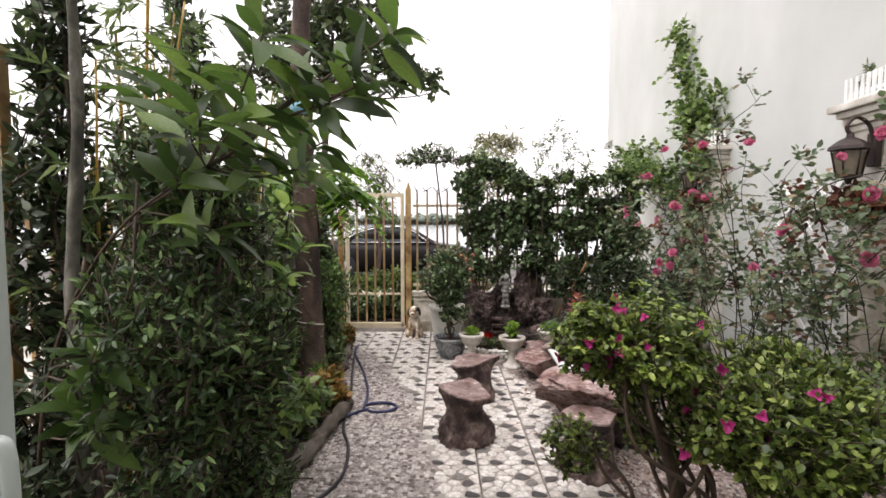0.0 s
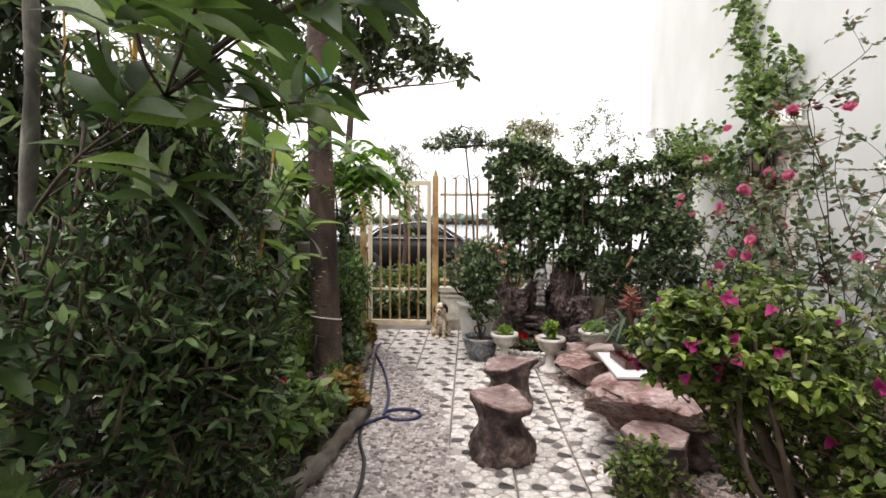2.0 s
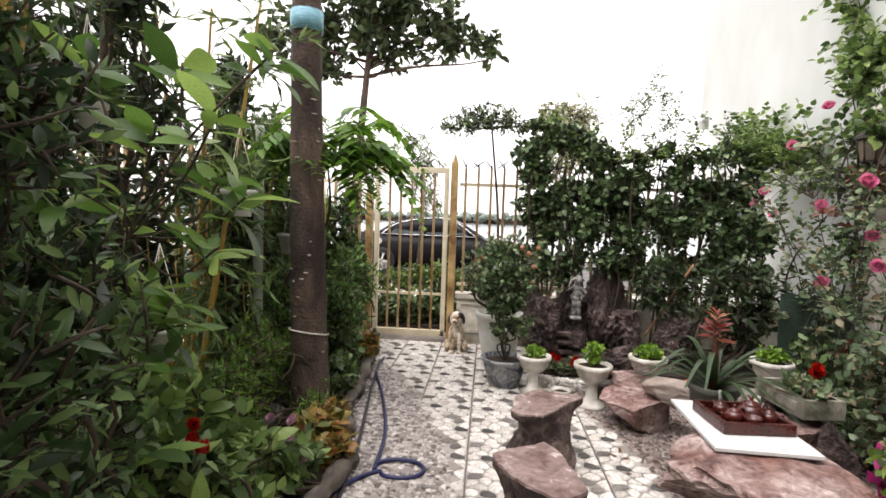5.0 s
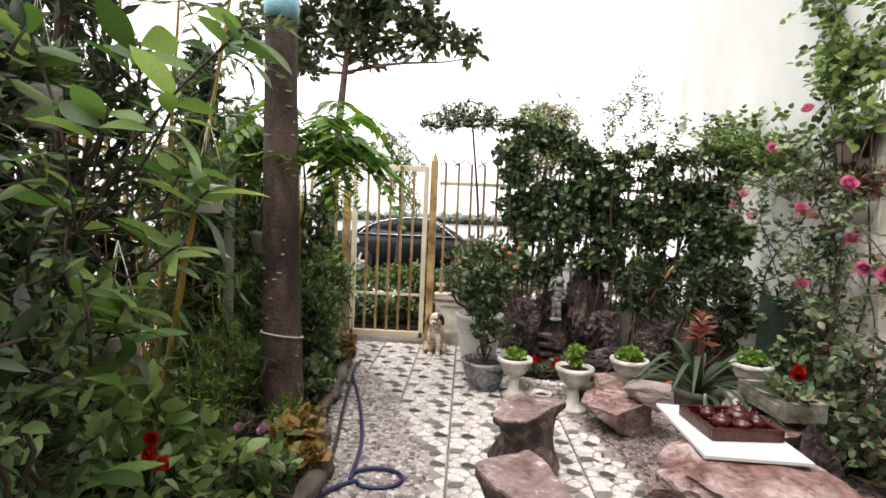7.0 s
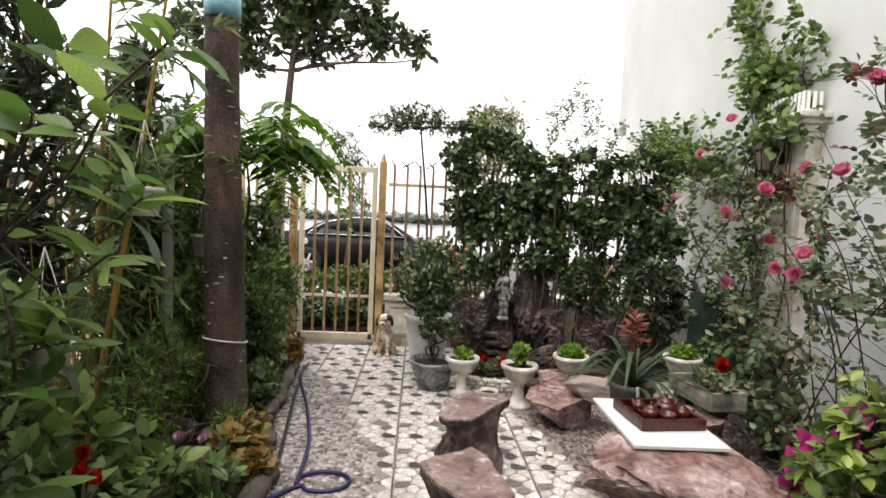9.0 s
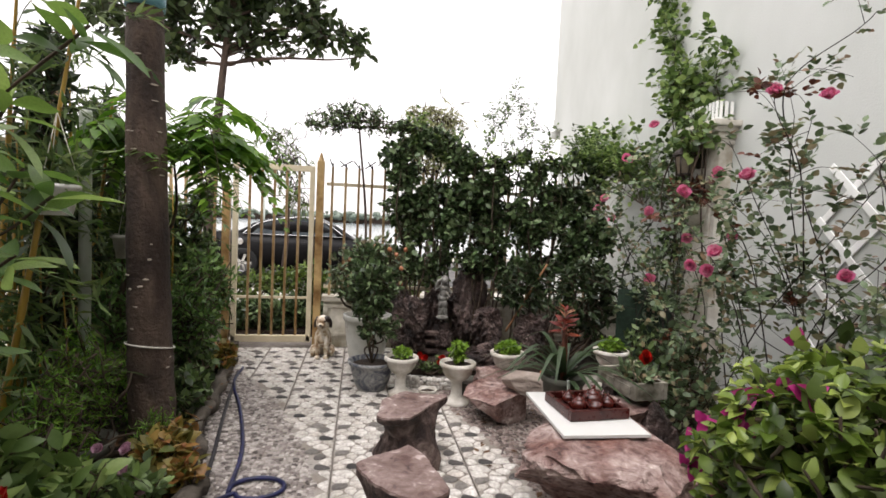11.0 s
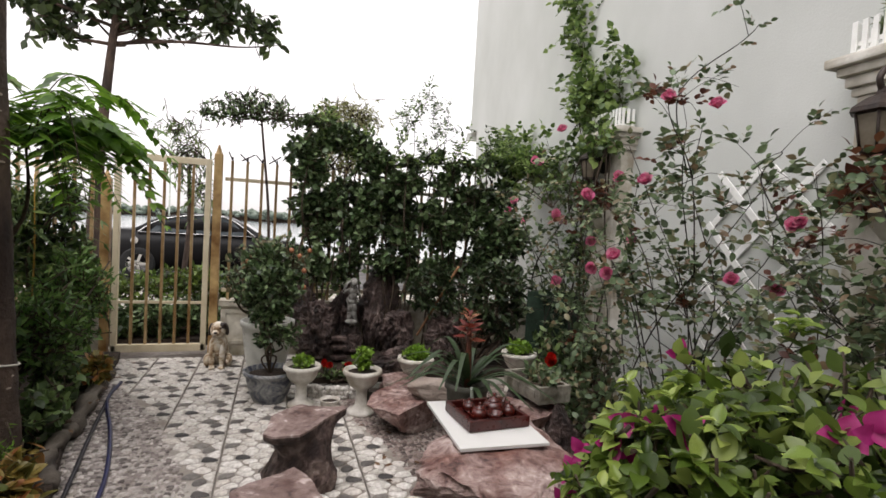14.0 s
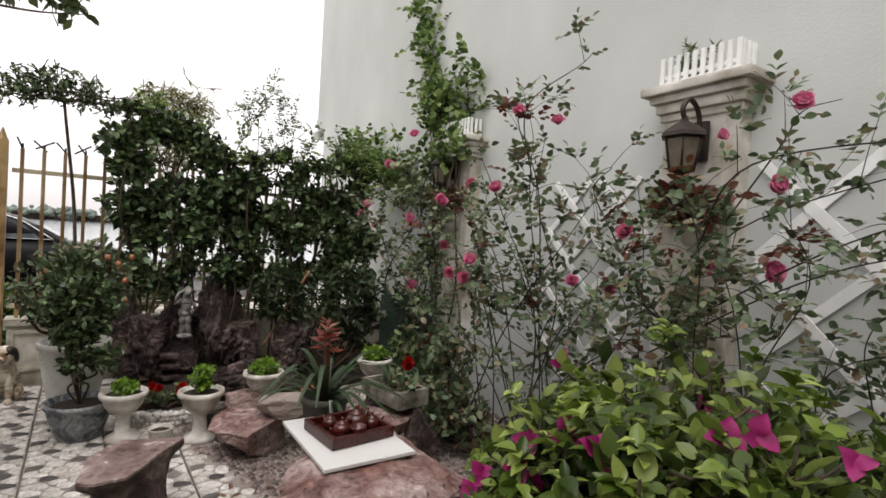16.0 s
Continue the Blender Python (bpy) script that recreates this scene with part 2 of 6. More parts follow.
L_PALE = leafy("pale_willow_leaf", ["7f8359", "9a9b70", "b0ae84"], 0.5, 0.4)
L_CROTON = leafy("yellow_orange_croton_leaf", ["55562a", "8f8040", "9a6238", "b09a55", "5f6a35"], 0.4, 0.3)
L_FEATHER = leafy("bright_feather_leaf", ["436a1f", "638c2c", "82a83f"], 0.42, 0.4)
L_MID = leafy("mid_green_leaf", ["3d522a", "5b743d", "7c9553", "a2b670"], 0.38, 0.35)
# Greyed and paled: the haze across the lake is painted into these greens.
L_FAR = leafy("hazed_wood_leaf", ["6d7a70", "7b877d", "88938a"], 0.7, 0.2)
L_DRY = leafy("dry_brown_leaf", ["4a3524", "6a4c34", "7c6048"], 0.7, 0.1)
L_BROM = leafy("bromeliad_strap_leaf", ["1c2a18", "2e4026", "4c5e3c"], 0.45, 0.2)
P_WHITE = pebbly("white_pebble", ["c6c0b8", "dcd8d1", "e8e4df", "d4cdc5"], "object")
P_WHITES = pebbly("white_pebble_rest", ["c6c0b8", "dcd8d1", "e8e4df", "d4cdc5"])
P_GREY = pebbly("grey_pebble", ["4e4a48", "67625f", "85807b"], "object")
P_GREYS = pebbly("grey_pebble_rest", ["4e4a48", "67625f", "85807b"])
P_DARK = pebbly("dark_pebble", ["2c2a2a", "403d3c", "524d4b"], "object")
P_DARKS = pebbly("dark_pebble_rest", ["2c2a2a", "403d3c", "524d4b"])
P_GRAVEL = pebbly("grey_gravel", ["5c5451", "948b87", "b5aca7", "d6cfca", "7a706c"], rough=0.7)
P_GRAVELB = pebbly("brown_gravel", ["4a3f3b", "7a6a64", "978680", "a89a93", "5f524d"], rough=0.7)


# ---- builders ----
def put(name, me, material, parent=None, label="", at=None):
    ob = new(name, me)
    for m in (material if isinstance(material, (list, tuple)) else [material]):
        if m is not None and m.name not in [k.name for k in me.materials if k]:
            me.materials.append(m)
    if parent is not None:
        ob.parent = parent
        if parent.type == "EMPTY" or parent.matrix_world != Matrix():
            ob.matrix_parent_inverse = parent_pose(parent).inverted()
    if at is not None:
        ob.matrix_basis = at
    if label:
        ob["label"] = label
    return ob


def parent_pose(ob):
    m = ob.matrix_parent_inverse @ ob.matrix_basis if ob.parent else ob.matrix_basis.copy()
    return parent_pose(ob.parent) @ m if ob.parent else m


def part(name, bm, material, parent=None, label="", smooth=False, at=None):
    me = bpy.data.meshes.new(name)
    bm.normal_update()
    bm.to_mesh(me)
    bm.free()
    if smooth:
        me.polygons.foreach_set("use_smooth", [True] * len(me.polygons))
    return put(name, me, material, parent, label, at)


def thing(name, x, y, z, label, category, group="", kind=""):
    ob = new(name)
    ob.empty_display_size = 0.1
    ob.matrix_basis = pose(x, y, z)
    return tagged(ob, label, category, group, kind)


def box(bm, cx, cy, cz, sx, sy, sz, rz=0.0, bevel=0.0, rx=0.0, ry=0.0):
    g = bmesh.ops.create_cube(bm, size=1, matrix=pose(cx, cy, cz, rx, ry, rz) @ Matrix.Diagonal((sx, sy, sz, 1)))
    if bevel:
        es = list({e for v in g["verts"] for e in v.link_edges})
        bmesh.ops.bevel(bm, geom=es, offset=bevel, segments=2, profile=0.7, affect="EDGES")
    return bm


def boxed(*a, **k):
    return box(bmesh.new(), *a, **k)


def lathe(profile, segs=28, cx=0.0, cy=0.0, cz=0.0, wob=0.0):
    bm = bmesh.new()
    rings = []
    for k, (r, z) in enumerate(profile):
        if r < 1e-4:
            rings.append([bm.verts.new((cx, cy, cz + z))])
        else:
            rings.append([bm.verts.new((cx + r * (1 + wob * math.sin(3 * a + k)) * math.cos(a), cy + r * (1 + wob * math.cos(2 * a)) * math.sin(a), cz + z))
                          for a in [2 * math.pi * j / segs for j in range(segs)]])
    for a, b in zip(rings, rings[1:]):
        for j in range(segs):
            q = [a[j % len(a)], a[(j + 1) % len(a)], b[(j + 1) % len(b)], b[j % len(b)]]
            u = []
            for v in q:
                if v not in u:
                    u.append(v)
            if len(u) > 2:
                bm.faces.new(u)
    return bm


def tri_mesh(name, V, T, smooth=True):
    me = bpy.data.meshes.new(name)
    V, T = np.asarray(V, dtype=np.float32), np.asarray(T, dtype=np.int32)
    me.vertices.add(len(V))
    me.vertices.foreach_set("co", V.ravel())
    me.loops.add(len(T) * 3)
    me.loops.foreach_set("vertex_index", T.ravel())
    me.polygons.add(len(T))
    me.polygons.foreach_set("loop_start", np.arange(0, len(T) * 3, 3, dtype=np.int32))
    me.polygons.foreach_set("use_smooth", np.full(len(T), smooth))
    me.update()
    me.validate()
    return me


class Soup:
    def __init__(s):
        s.v, s.t, s.n = [], [], 0

    def add(s, V, T):
        if len(V):
            s.v.append(V), s.t.append(np.asarray(T) + s.n)
            s.n += len(V)

    def mesh(s, name, smooth=True):
        return tri_mesh(name, np.concatenate(s.v), np.concatenate(s.t), smooth)


def tube(pts, radii, sides=6):
    """A tapered tube along a line of points."""
    P = np.asarray(pts, float)
    R = np.broadcast_to(np.asarray(radii, float), (len(P),))
    d = np.gradient(P, axis=0)
    d /= np.linalg.norm(d, axis=1)[:, None] + 1e-9
    ref = np.where(np.abs(d[:, 2:3]) > 0.9, [[1.0, 0, 0]], [[0, 0, 1.0]])
    a = np.cross(d, ref)
    a /= np.linalg.norm(a, axis=1)[:, None] + 1e-9
    for k in range(1, len(P)):
        w = a[k - 1] - d[k] * np.dot(a[k - 1], d[k])
        a[k] = w / (np.linalg.norm(w) + 1e-9)
    b = np.cross(d, a)
    th = np.arange(sides) * 2 * np.pi / sides
    V = (P[:, None] + R[:, None, None] * (np.cos(th)[None, :, None] * a[:, None] + np.sin(th)[None, :, None] * b[:, None])).reshape(-1, 3)
    T = []
    for k in range(len(P) - 1):
        for j in range(sides):
            p, q = k * sides + j, k * sides + (j + 1) % sides
            T += [(p, q, q + sides), (p, q + sides, p + sides)]
    n0, n1 = len(V), len(V) + 1
    V = np.vstack([V, P[0], P[-1]])
    last = (len(P) - 1) * sides
    for j in range(sides):
        T += [((j + 1) % sides, j, n0), (last + j, last + (j + 1) % sides, n1)]
    return V, np.array(T)


def bend(points, n=12):
    """A smooth line through the points."""
    P = np.asarray(points, float)
    if len(P) == 2:
        return P[0] + (P[1] - P[0]) * np.linspace(0, 1, n)[:, None]
    Q = np.vstack([2 * P[0] - P[1], P, 2 * P[-1] - P[-2]])
    out = []
    for k in range(1, len(Q) - 2):
        for u in np.linspace(0, 1, n, endpoint=False):
            a, b, c, d = Q[k - 1], Q[k], Q[k + 1], Q[k + 2]
            out.append(0.5 * (2 * b + (c - a) * u + (2 * a - 5 * b + 4 * c - d) * u * u + (3 * b - a - 3 * c + d) * u ** 3))
    return np.array(out + [P[-1]])


def leaf_shape(w=0.26, cup=0.05, droop=0.12, point=0.62):
    V = np.array([(0, 0, 0), (-w * 0.75, 0.28, cup), (0, 0.3, 0), (w * 0.75, 0.28, cup), (-w, point * 0.9, cup - droop * 0.3), (0, point, -droop * 0.25),
                  (w, point * 0.9, cup - droop * 0.3), (0, 1, -droop)], float)
    T = [(0, 2, 1), (0, 3, 2), (1, 2, 4), (2, 5, 4), (2, 3, 6), (2, 6, 5), (4, 5, 7), (5, 6, 7)]
    return V, np.array(T)


def blade_shape(w=0.09, droop=0.15):
    V = np.array([(0, 0, 0), (-w, 0.35, 0.02), (w, 0.35, 0.02), (0, 1, -droop)], float)
    return V, np.array([(0, 2, 1), (1, 2, 3)])


def fine_leaf(w=0.24, cup=0.06, droop=0.15, n=8, widest=0.5, wave=0.0):
    """A leaf with a rounded outline, a sunken midrib and a curved blade."""
    e = math.log(0.5) / math.log(widest)
    u = np.linspace(0, 1, n)
    hw = w * np.sin(np.pi * u ** e) ** 0.85
    hw[0] = hw[-1] = 0
    mid = -droop * u ** 2 + 0.25 * droop * u
    V, rows = [], []
    for k in range(n):
        if k in (0, n - 1):
            V.append((0, u[k], mid[k]))
            rows.append([len(V) - 1] * 3)
        else:
            lift = cup * hw[k] / w
            V += [(-hw[k], u[k] - 0.02, mid[k] + lift + wave * math.sin(9 * u[k])), (0, u[k], mid[k]), (hw[k], u[k] - 0.02, mid[k] + lift - wave * math.sin(9 * u[k]))]
            rows.append([len(V) - 3, len(V) - 2, len(V) - 1])
    T = []
    for p, q in zip(rows, rows[1:]):
        for s in (0, 1):
            quad = [p[s], p[s + 1], q[s + 1], q[s]]
            for t in ((quad[0], quad[1], quad[2]), (quad[0], quad[2], quad[3])):
                if len(set(t)) == 3:
                    T.append(t)
    return np.array(V, float), np.array(T)


HEART, WIDE = fine_leaf(0.4, 0.1, 0.22, 6, 0.4), fine_leaf(0.33, 0.09, 0.2, 5, 0.5)
OVAL, ROUND, LANCE, BLADE = leaf_shape(), fine_leaf(0.33, 0.07, 0.14, 6, 0.45), leaf_shape(0.17, 0.04, 0.2, 0.55), blade_shape()


def unit(a):
    return a / (np.linalg.norm(a, axis=-1, keepdims=True) + 1e-9)


def leaf_frames(d, rng, lie=0.6):
    """Blade axes for leaves that grow towards d: side, length, face; lie: how far they face the sky."""
    d = unit(np.asarray(d, float))
    up = unit(rng.normal(0, 1, d.shape) * (1 - lie) + np.array([0, 0, 1.0]) * lie)
    side = unit(np.cross(d, up))
    return np.stack([side, d, np.cross(side, d)], axis=-1)


def set_leaves(soup, P, d, size, shape, rng, lie=0.6):
    V, T = shape
    P, size = np.asarray(P, float), np.broadcast_to(np.asarray(size, float), (len(P),))
    if not len(P):
        return
    F = leaf_frames(d, rng, lie)
    W = np.einsum("nij,kj->nki", F, V) * size[:, None, None] + P[:, None]
    soup.add(W.reshape(-1, 3), (T[None] + (np.arange(len(P)) * len(V))[:, None, None]).reshape(-1, 3))


def blob_points(rng, n, c, r, shell=0.55):
    """Points in an ellipsoid, most towards its skin, with an uneven outline."""
    d = unit(rng.normal(0, 1, (n, 3)))
    q = shell + (1 - shell) * rng.random(n) ** 0.6
    lump = np.array([0.82 + 0.35 * noise.noise(Vector(k * 1.9) + Vector((c[0], c[1], c[2])) * 3.1) for k in d])
    return np.asarray(c) + d * (q * lump)[:, None] * np.asarray(r), d


def foliage(rng, blobs, shape, size, twigs, per=6, twig=0.14, lie=0.55, hang=0.0, stems=None, keep=None):
    """Twigs with leaves in a few blobs (cx, cy, cz, rx, ry, rz[, share])."""
    leaves, wood = Soup(), (stems or Soup())
    vol = np.array([(b[3] * b[4] * b[5]) ** 0.67 * (b[6] if len(b) > 6 else 1) for b in blobs])
    for b, share in zip(blobs, vol / vol.sum()):
        n = max(3, int(twigs * share))
        P, d = blob_points(rng, n, b[:3], b[3:6])
        if keep is not None:
            ok = keep(P)
            P, d = P[ok], d[ok]
            n = len(P)
        g = unit(d + rng.normal(0, 0.55, d.shape) + np.array([0, 0, 0.25 - hang]))
        L = twig * rng.uniform(0.6, 1.4, n)
        s = P - g * L[:, None]
        for k in range(n):
            m = (s[k] + P[k]) / 2 + rng.normal(0, 0.06 * twig, 3)
            wood.add(*tube([s[k], m, P[k]], [0.0055 * (twig / 0.14) ** 0.5, 0.004 * (twig / 0.14) ** 0.5, 0.002], 3))
        for j in range(per):
            u = (j + 0.6) / per
            base = s + (P - s) * u
            out = unit(g * 0.7 + rng.normal(0, 0.75, g.shape) + np.array([0, 0, 0.1 - hang]))
            set_leaves(leaves, base, out, size * rng.uniform(0.65, 1.25, n), shape, rng, lie)
    return leaves, wood


def limbs(rng, soup, base, ends, r0, r1=0.006, wander=0.08, sides=6):
    for e in ends:
        b, e = np.asarray(base, float), np.asarray(e, float)
        m1 = b + (e - b) * 0.35 + rng.normal(0, wander, 3) * [1, 1, 0.3] + [0, 0, 0.08 * abs(e[2] - b[2])]
        m2 = b + (e - b) * 0.7 + rng.normal(0, wander, 3) * [1, 1, 0.3]
        line = bend([b, m1, m2, e], 6)
        soup.add(*tube(line, np.linspace(r0, r1, len(line)), sides))


def shrub(name, base, blobs, shape, size, twigs, leaf_mat, label, category, seed, per=6, twig=0.14, lie=0.55, hang=0.0, limb=0.014, limb_n=5, wood=None, group="", keep=None, upright=False):
    rng = np.random.default_rng(seed)
    root = thing(name, *base, label, category, group)
    st = Soup()
    for b in blobs:
        ends = [np.array(b[:3]) + rng.uniform(-0.55, 0.55, 3) * b[3:6] for k in range(limb_n)]
        limbs(rng, st, (b[0], b[1], base[2]) if upright else base, ends, limb, wander=min(0.08, 0.3 * max(b[3:6])))
    lv, st = foliage(rng, blobs, shape, size, twigs, per, twig, lie, hang, st, keep)
    put("stem", st.mesh("stem"), wood or M_TWIG, root)
    tagged(put("foliage", lv.mesh("foliage"), leaf_mat, root), kind="stuff")
    return root


def rock_mesh(seed, sx, sy, sz, cuts=14, rough=0.16, flat=None, profile=None, sub=4, craggy=0.0, bite=0.5):
    """A broken stone: a lumpy ball cut by many planes; flat: height of a level top; profile(h) widens it by height."""
    rng = np.random.default_rng(seed)
    bm = bmesh.new()
    bmesh.ops.create_icosphere(bm, subdivisions=sub, radius=1)
    V = np.array([v.co for v in bm.verts])
    for k in range(cuts):
        n = unit(rng.normal(0, 1, 3) * [1, 1, 0.7])
        over = np.maximum(0, V @ n - rng.uniform(bite, 0.8))
        V -= over[:, None] * n
    if flat is not None:
        V[:, 2] = np.where(V[:, 2] > flat, flat + (V[:, 2] - flat) * 0.06, V[:, 2])
    if profile:
        h = (V[:, 2] - V[:, 2].min()) / np.ptp(V[:, 2])
        w = np.array([profile(k) for k in h])
        V[:, 0] *= w
        V[:, 1] *= w
    for v, c in zip(bm.verts, V):
        q = Vector(c) * 2.3 + Vector((seed, 0, 0))
        f = 1 + rough * (noise.noise(q) + 0.5 * noise.noise(q * 2.6) + 0.3 * noise.noise(q * 6.1))
        if craggy:
            f += craggy * (0.5 - 1.6 * abs(noise.noise(q * 1.7)) - 0.9 * abs(noise.noise(q * 4.3)) - 0.5 * abs(noise.noise(q * 9.5)))
        top = flat is not None and c[2] > flat * 0.97
        v.co = Vector((c[0] * sx * f, c[1] * sy * f, c[2] * sz + (0.012 * noise.noise(q * 2) if top else c[2] * sz * (f - 1) * 0.4)))
    low = min(v.co.z for v in bm.verts)
    for v in bm.verts:
        v.co.z -= low
        if v.co.z < 0.02:
            v.co.z = 0
    return bm


def rock(name, x, y, z, sx, sy, sz, seed, material, label, category="rock", rz=0.0, group="", **k):
    ob = part(name, rock_mesh(seed, sx, sy, sz, **k), material)
    for p in ob.data.polygons:
        p.use_smooth = False
    ob.matrix_basis = pose(x, y, z, 0, 0, rz)
    return tagged(ob, label, category, group)


def stool_mesh(seed, corners, base_r, h, waist=0.72):
    """A standing stone: angular flat top with the given corners, drawn-in waist, broken spreading base."""
    def reach(t):
        best = 0.02
        dx, dy = math.cos(t), math.sin(t)
        for (x1, y1), (x2, y2) in zip(corners, corners[1:] + corners[:1]):
            ex, ey = x2 - x1, y2 - y1
            det = dx * -ey + dy * ex
            if abs(det) > 1e-9:
                u = (-x1 * ey + y1 * ex) / det
                v = (dx * y1 - dy * x1) / det
                if u > 0 and -1e-6 <= v <= 1 + 1e-6:
                    best = max(best, u)
        return best

    bm = bmesh.new()
    rings, ns = [], 56
    for hh in (0, 0.05, 0.12, 0.2, 0.3, 0.4, 0.5, 0.6, 0.7, 0.78, 0.84, 0.89, 0.93, 0.97, 1.0):
        w = np.interp(hh, [0, 0.2, 0.35, 0.6, 0.78], [0.97, 1.03, 0.95, waist, waist])
        mixf = np.interp(hh, [0.55, 0.8, 0.9, 1.0], [0, 0.45, 0.95, 1.0])
        ring = []
        for j in range(ns):
            t = 2 * math.pi * j / ns
            q = Vector((math.cos(t) * 1.6, math.sin(t) * 1.6, hh * 2.2 + seed))
            low = base_r * w * (1 + 0.28 * noise.noise(q) + 0.16 * abs(noise.noise(q * 2.7)) - 0.08 * abs(noise.noise(q * 6.5)))
            top = reach(t) * (1 + 0.05 * noise.noise(q * 4.0)) * (0.985 if hh == 1.0 else 1.0)
            rr = low * (1 - mixf) + top * mixf
            z = h * hh + (0.014 * noise.noise(Vector((math.cos(t), math.sin(t), seed))) if hh > 0.8 else 0)
            ring.append(bm.verts.new((rr * math.cos(t), rr * math.sin(t), z)))
        rings.append(ring)
    last = rings[-1]
    for k, f in enumerate((0.82, 0.6, 0.35, 0.14)):
        rings.append([bm.verts.new((v.co.x * f, v.co.y * f, h + 0.01 * noise.noise(v.co * 9 * f + Vector((seed, k, 0))))) for v in last])
    for p, q in zip(rings, rings[1:]):
        for j in range(ns):
            bm.faces.new((p[j], p[(j + 1) % ns], q[(j + 1) % ns], q[j]))
    bm.faces.new(rings[-1])
    bm.faces.new(rings[0][::-1])
    # Faces near the top take the colour that carries the light on them.
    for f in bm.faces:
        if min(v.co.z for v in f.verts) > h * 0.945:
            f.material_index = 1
    return bm


def stone_stool(x, y, corners, base_r, h, seed, label, waist=0.72):
    root = tagged(new("stone_stool"), label, "stool", "stone stools")
    root.matrix_basis = pose(x, y, 0)
    for name, keep, mat, lab in (("base", 0, M_ROCKBROWN, ""), ("top", 1, M_STONETOP, "flat flecked top with the light on it in its colour")):
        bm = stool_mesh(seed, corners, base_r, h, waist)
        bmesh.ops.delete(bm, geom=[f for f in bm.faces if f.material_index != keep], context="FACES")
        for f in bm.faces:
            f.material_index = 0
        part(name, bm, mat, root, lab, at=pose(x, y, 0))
    return root


def ball(bm, c, r, rx=0, ry=0, rz=0, seg=14):
    bmesh.ops.create_uvsphere(bm, u_segments=seg, v_segments=seg // 2 + 2, radius=1, matrix=pose(*c, rx, ry, rz) @ Matrix.Diagonal((*r, 1)))
    return bm


# ---- ground, floor and walls ----
tagged(part("ground", boxed(0, 8, -0.16, 900, 900, 0.1), M_PAVE), "pale bare ground reaching to the horizon", "ground", kind="structure")
floor = tagged(part("floor", boxed(0.7, 3.0, -0.065, 4.4, 8.4, 0.1), M_MORTAR), "patterned garden floor of pebble tiles", "floor", kind="structure")


def wall_x(y):
    return 2.70 + 0.064 * (y - 3.06)


TURN_WALL = -math.degrees(math.atan(0.064))


def on_wall(y, z, out=0.0):
    """A pose on the house wall's face: local x along the wall towards the near end, y into the wall."""
    return pose(wall_x(y) - out, y, z, 0, 0, -90 + TURN_WALL)


tagged(part("wall_east", box(boxed(-0.775, 0.15, 1.4, 10.95, 0.3, 3.1), -0.95, 0.15, 6.05, 11.3, 0.3, 6.2), M_WALL, at=on_wall(3.06, 0)), "tall white rendered house wall", "wall", kind="structure")
tagged(part("wall_ledge", box(box(boxed(-6.64, 0.1, 2.87, 0.12, 0.3, 0.07, bevel=0.008), -6.63, 0.1, 2.93, 0.1, 0.28, 0.05), -6.62, 0.1, 3.1, 0.04, 0.2, 0.12), M_WALL, at=on_wall(3.06, 0)), "small white ledge at the wall's far corner", "ledge", kind="structure")
# Unseen wall that closes the near end; its height is set to shade the garden.
tagged(part("wall_south", boxed(0, -1.45, 3.0, 7.5, 0.25, 6.2), M_WALL), "unseen white house wall closing the near end, tall to shade it", "wall", kind="structure")

# the bed along the left side
bm = bmesh.new()
EDGE = bend([(-1.35, -0.6), (-1.2, 1.2), (-1.08, 2.4), (-0.97, 2.85), (-0.84, 3.5), (-0.78, 4.0), (-0.92, 4.6), (-1.0, 5.0), (-1.1, 6.0), (-1.2, 6.75)], 5)
top = [bm.verts.new((x, y, 0.07)) for x, y in EDGE]
far = [bm.verts.new((-2.2, y, 0.1)) for x, y in EDGE]
low = [bm.verts.new((x, y, -0.05)) for x, y in EDGE]
for k in range(len(top) - 1):
    bm.faces.new((top[k], top[k + 1], far[k + 1], far[k]))
    bm.faces.new((low[k], low[k + 1], top[k + 1], top[k]))
tagged(part("soil_bed", bm, M_SOIL), "dark soil of the planted bed", "soil", kind="structure")
tagged(part("soil_bed_far", boxed(1.6, 6.35, 0.01, 2.4, 1.1, 0.1), M_SOIL), "dark soil below the hedge", "soil", kind="structure")

# boundary walls
tagged(part("wall_left_low", box(boxed(-2.28, 3.0, 0.08, 0.14, 7.7, 0.4), -2.28, 3.0, 0.3, 0.2, 7.7, 0.05), M_LOWWALL), "low weathered white boundary wall", "wall", kind="structure")
bm = boxed(1.36, 6.93, 0.19, 3.5, 0.14, 0.6)
box(bm, 1.36, 6.93, 0.5, 3.54, 0.2, 0.05)
for k in range(5):
    for dz, sz in ((0.42, 0.03), (0.12, 0.03)):
        box(bm, -0.1 + 0.7 * k, 6.855, dz, 0.55, 0.02, sz)
    for dx in (-0.26, 0.26):
        box(bm, -0.1 + 0.7 * k + dx, 6.855, 0.27, 0.03, 0.02, 0.27)
tagged(part("wall_north_low", bm, M_LOWWALL), "low white panelled wall below the street fence", "wall", kind="structure")
tagged(part("wall_north_left", box(boxed(-1.83, 6.93, 0.1, 0.85, 0.14, 0.5), -1.83, 6.93, 0.36, 0.85, 0.2, 0.04), M_LOWWALL), "low white wall beside the gate", "wall", kind="structure")

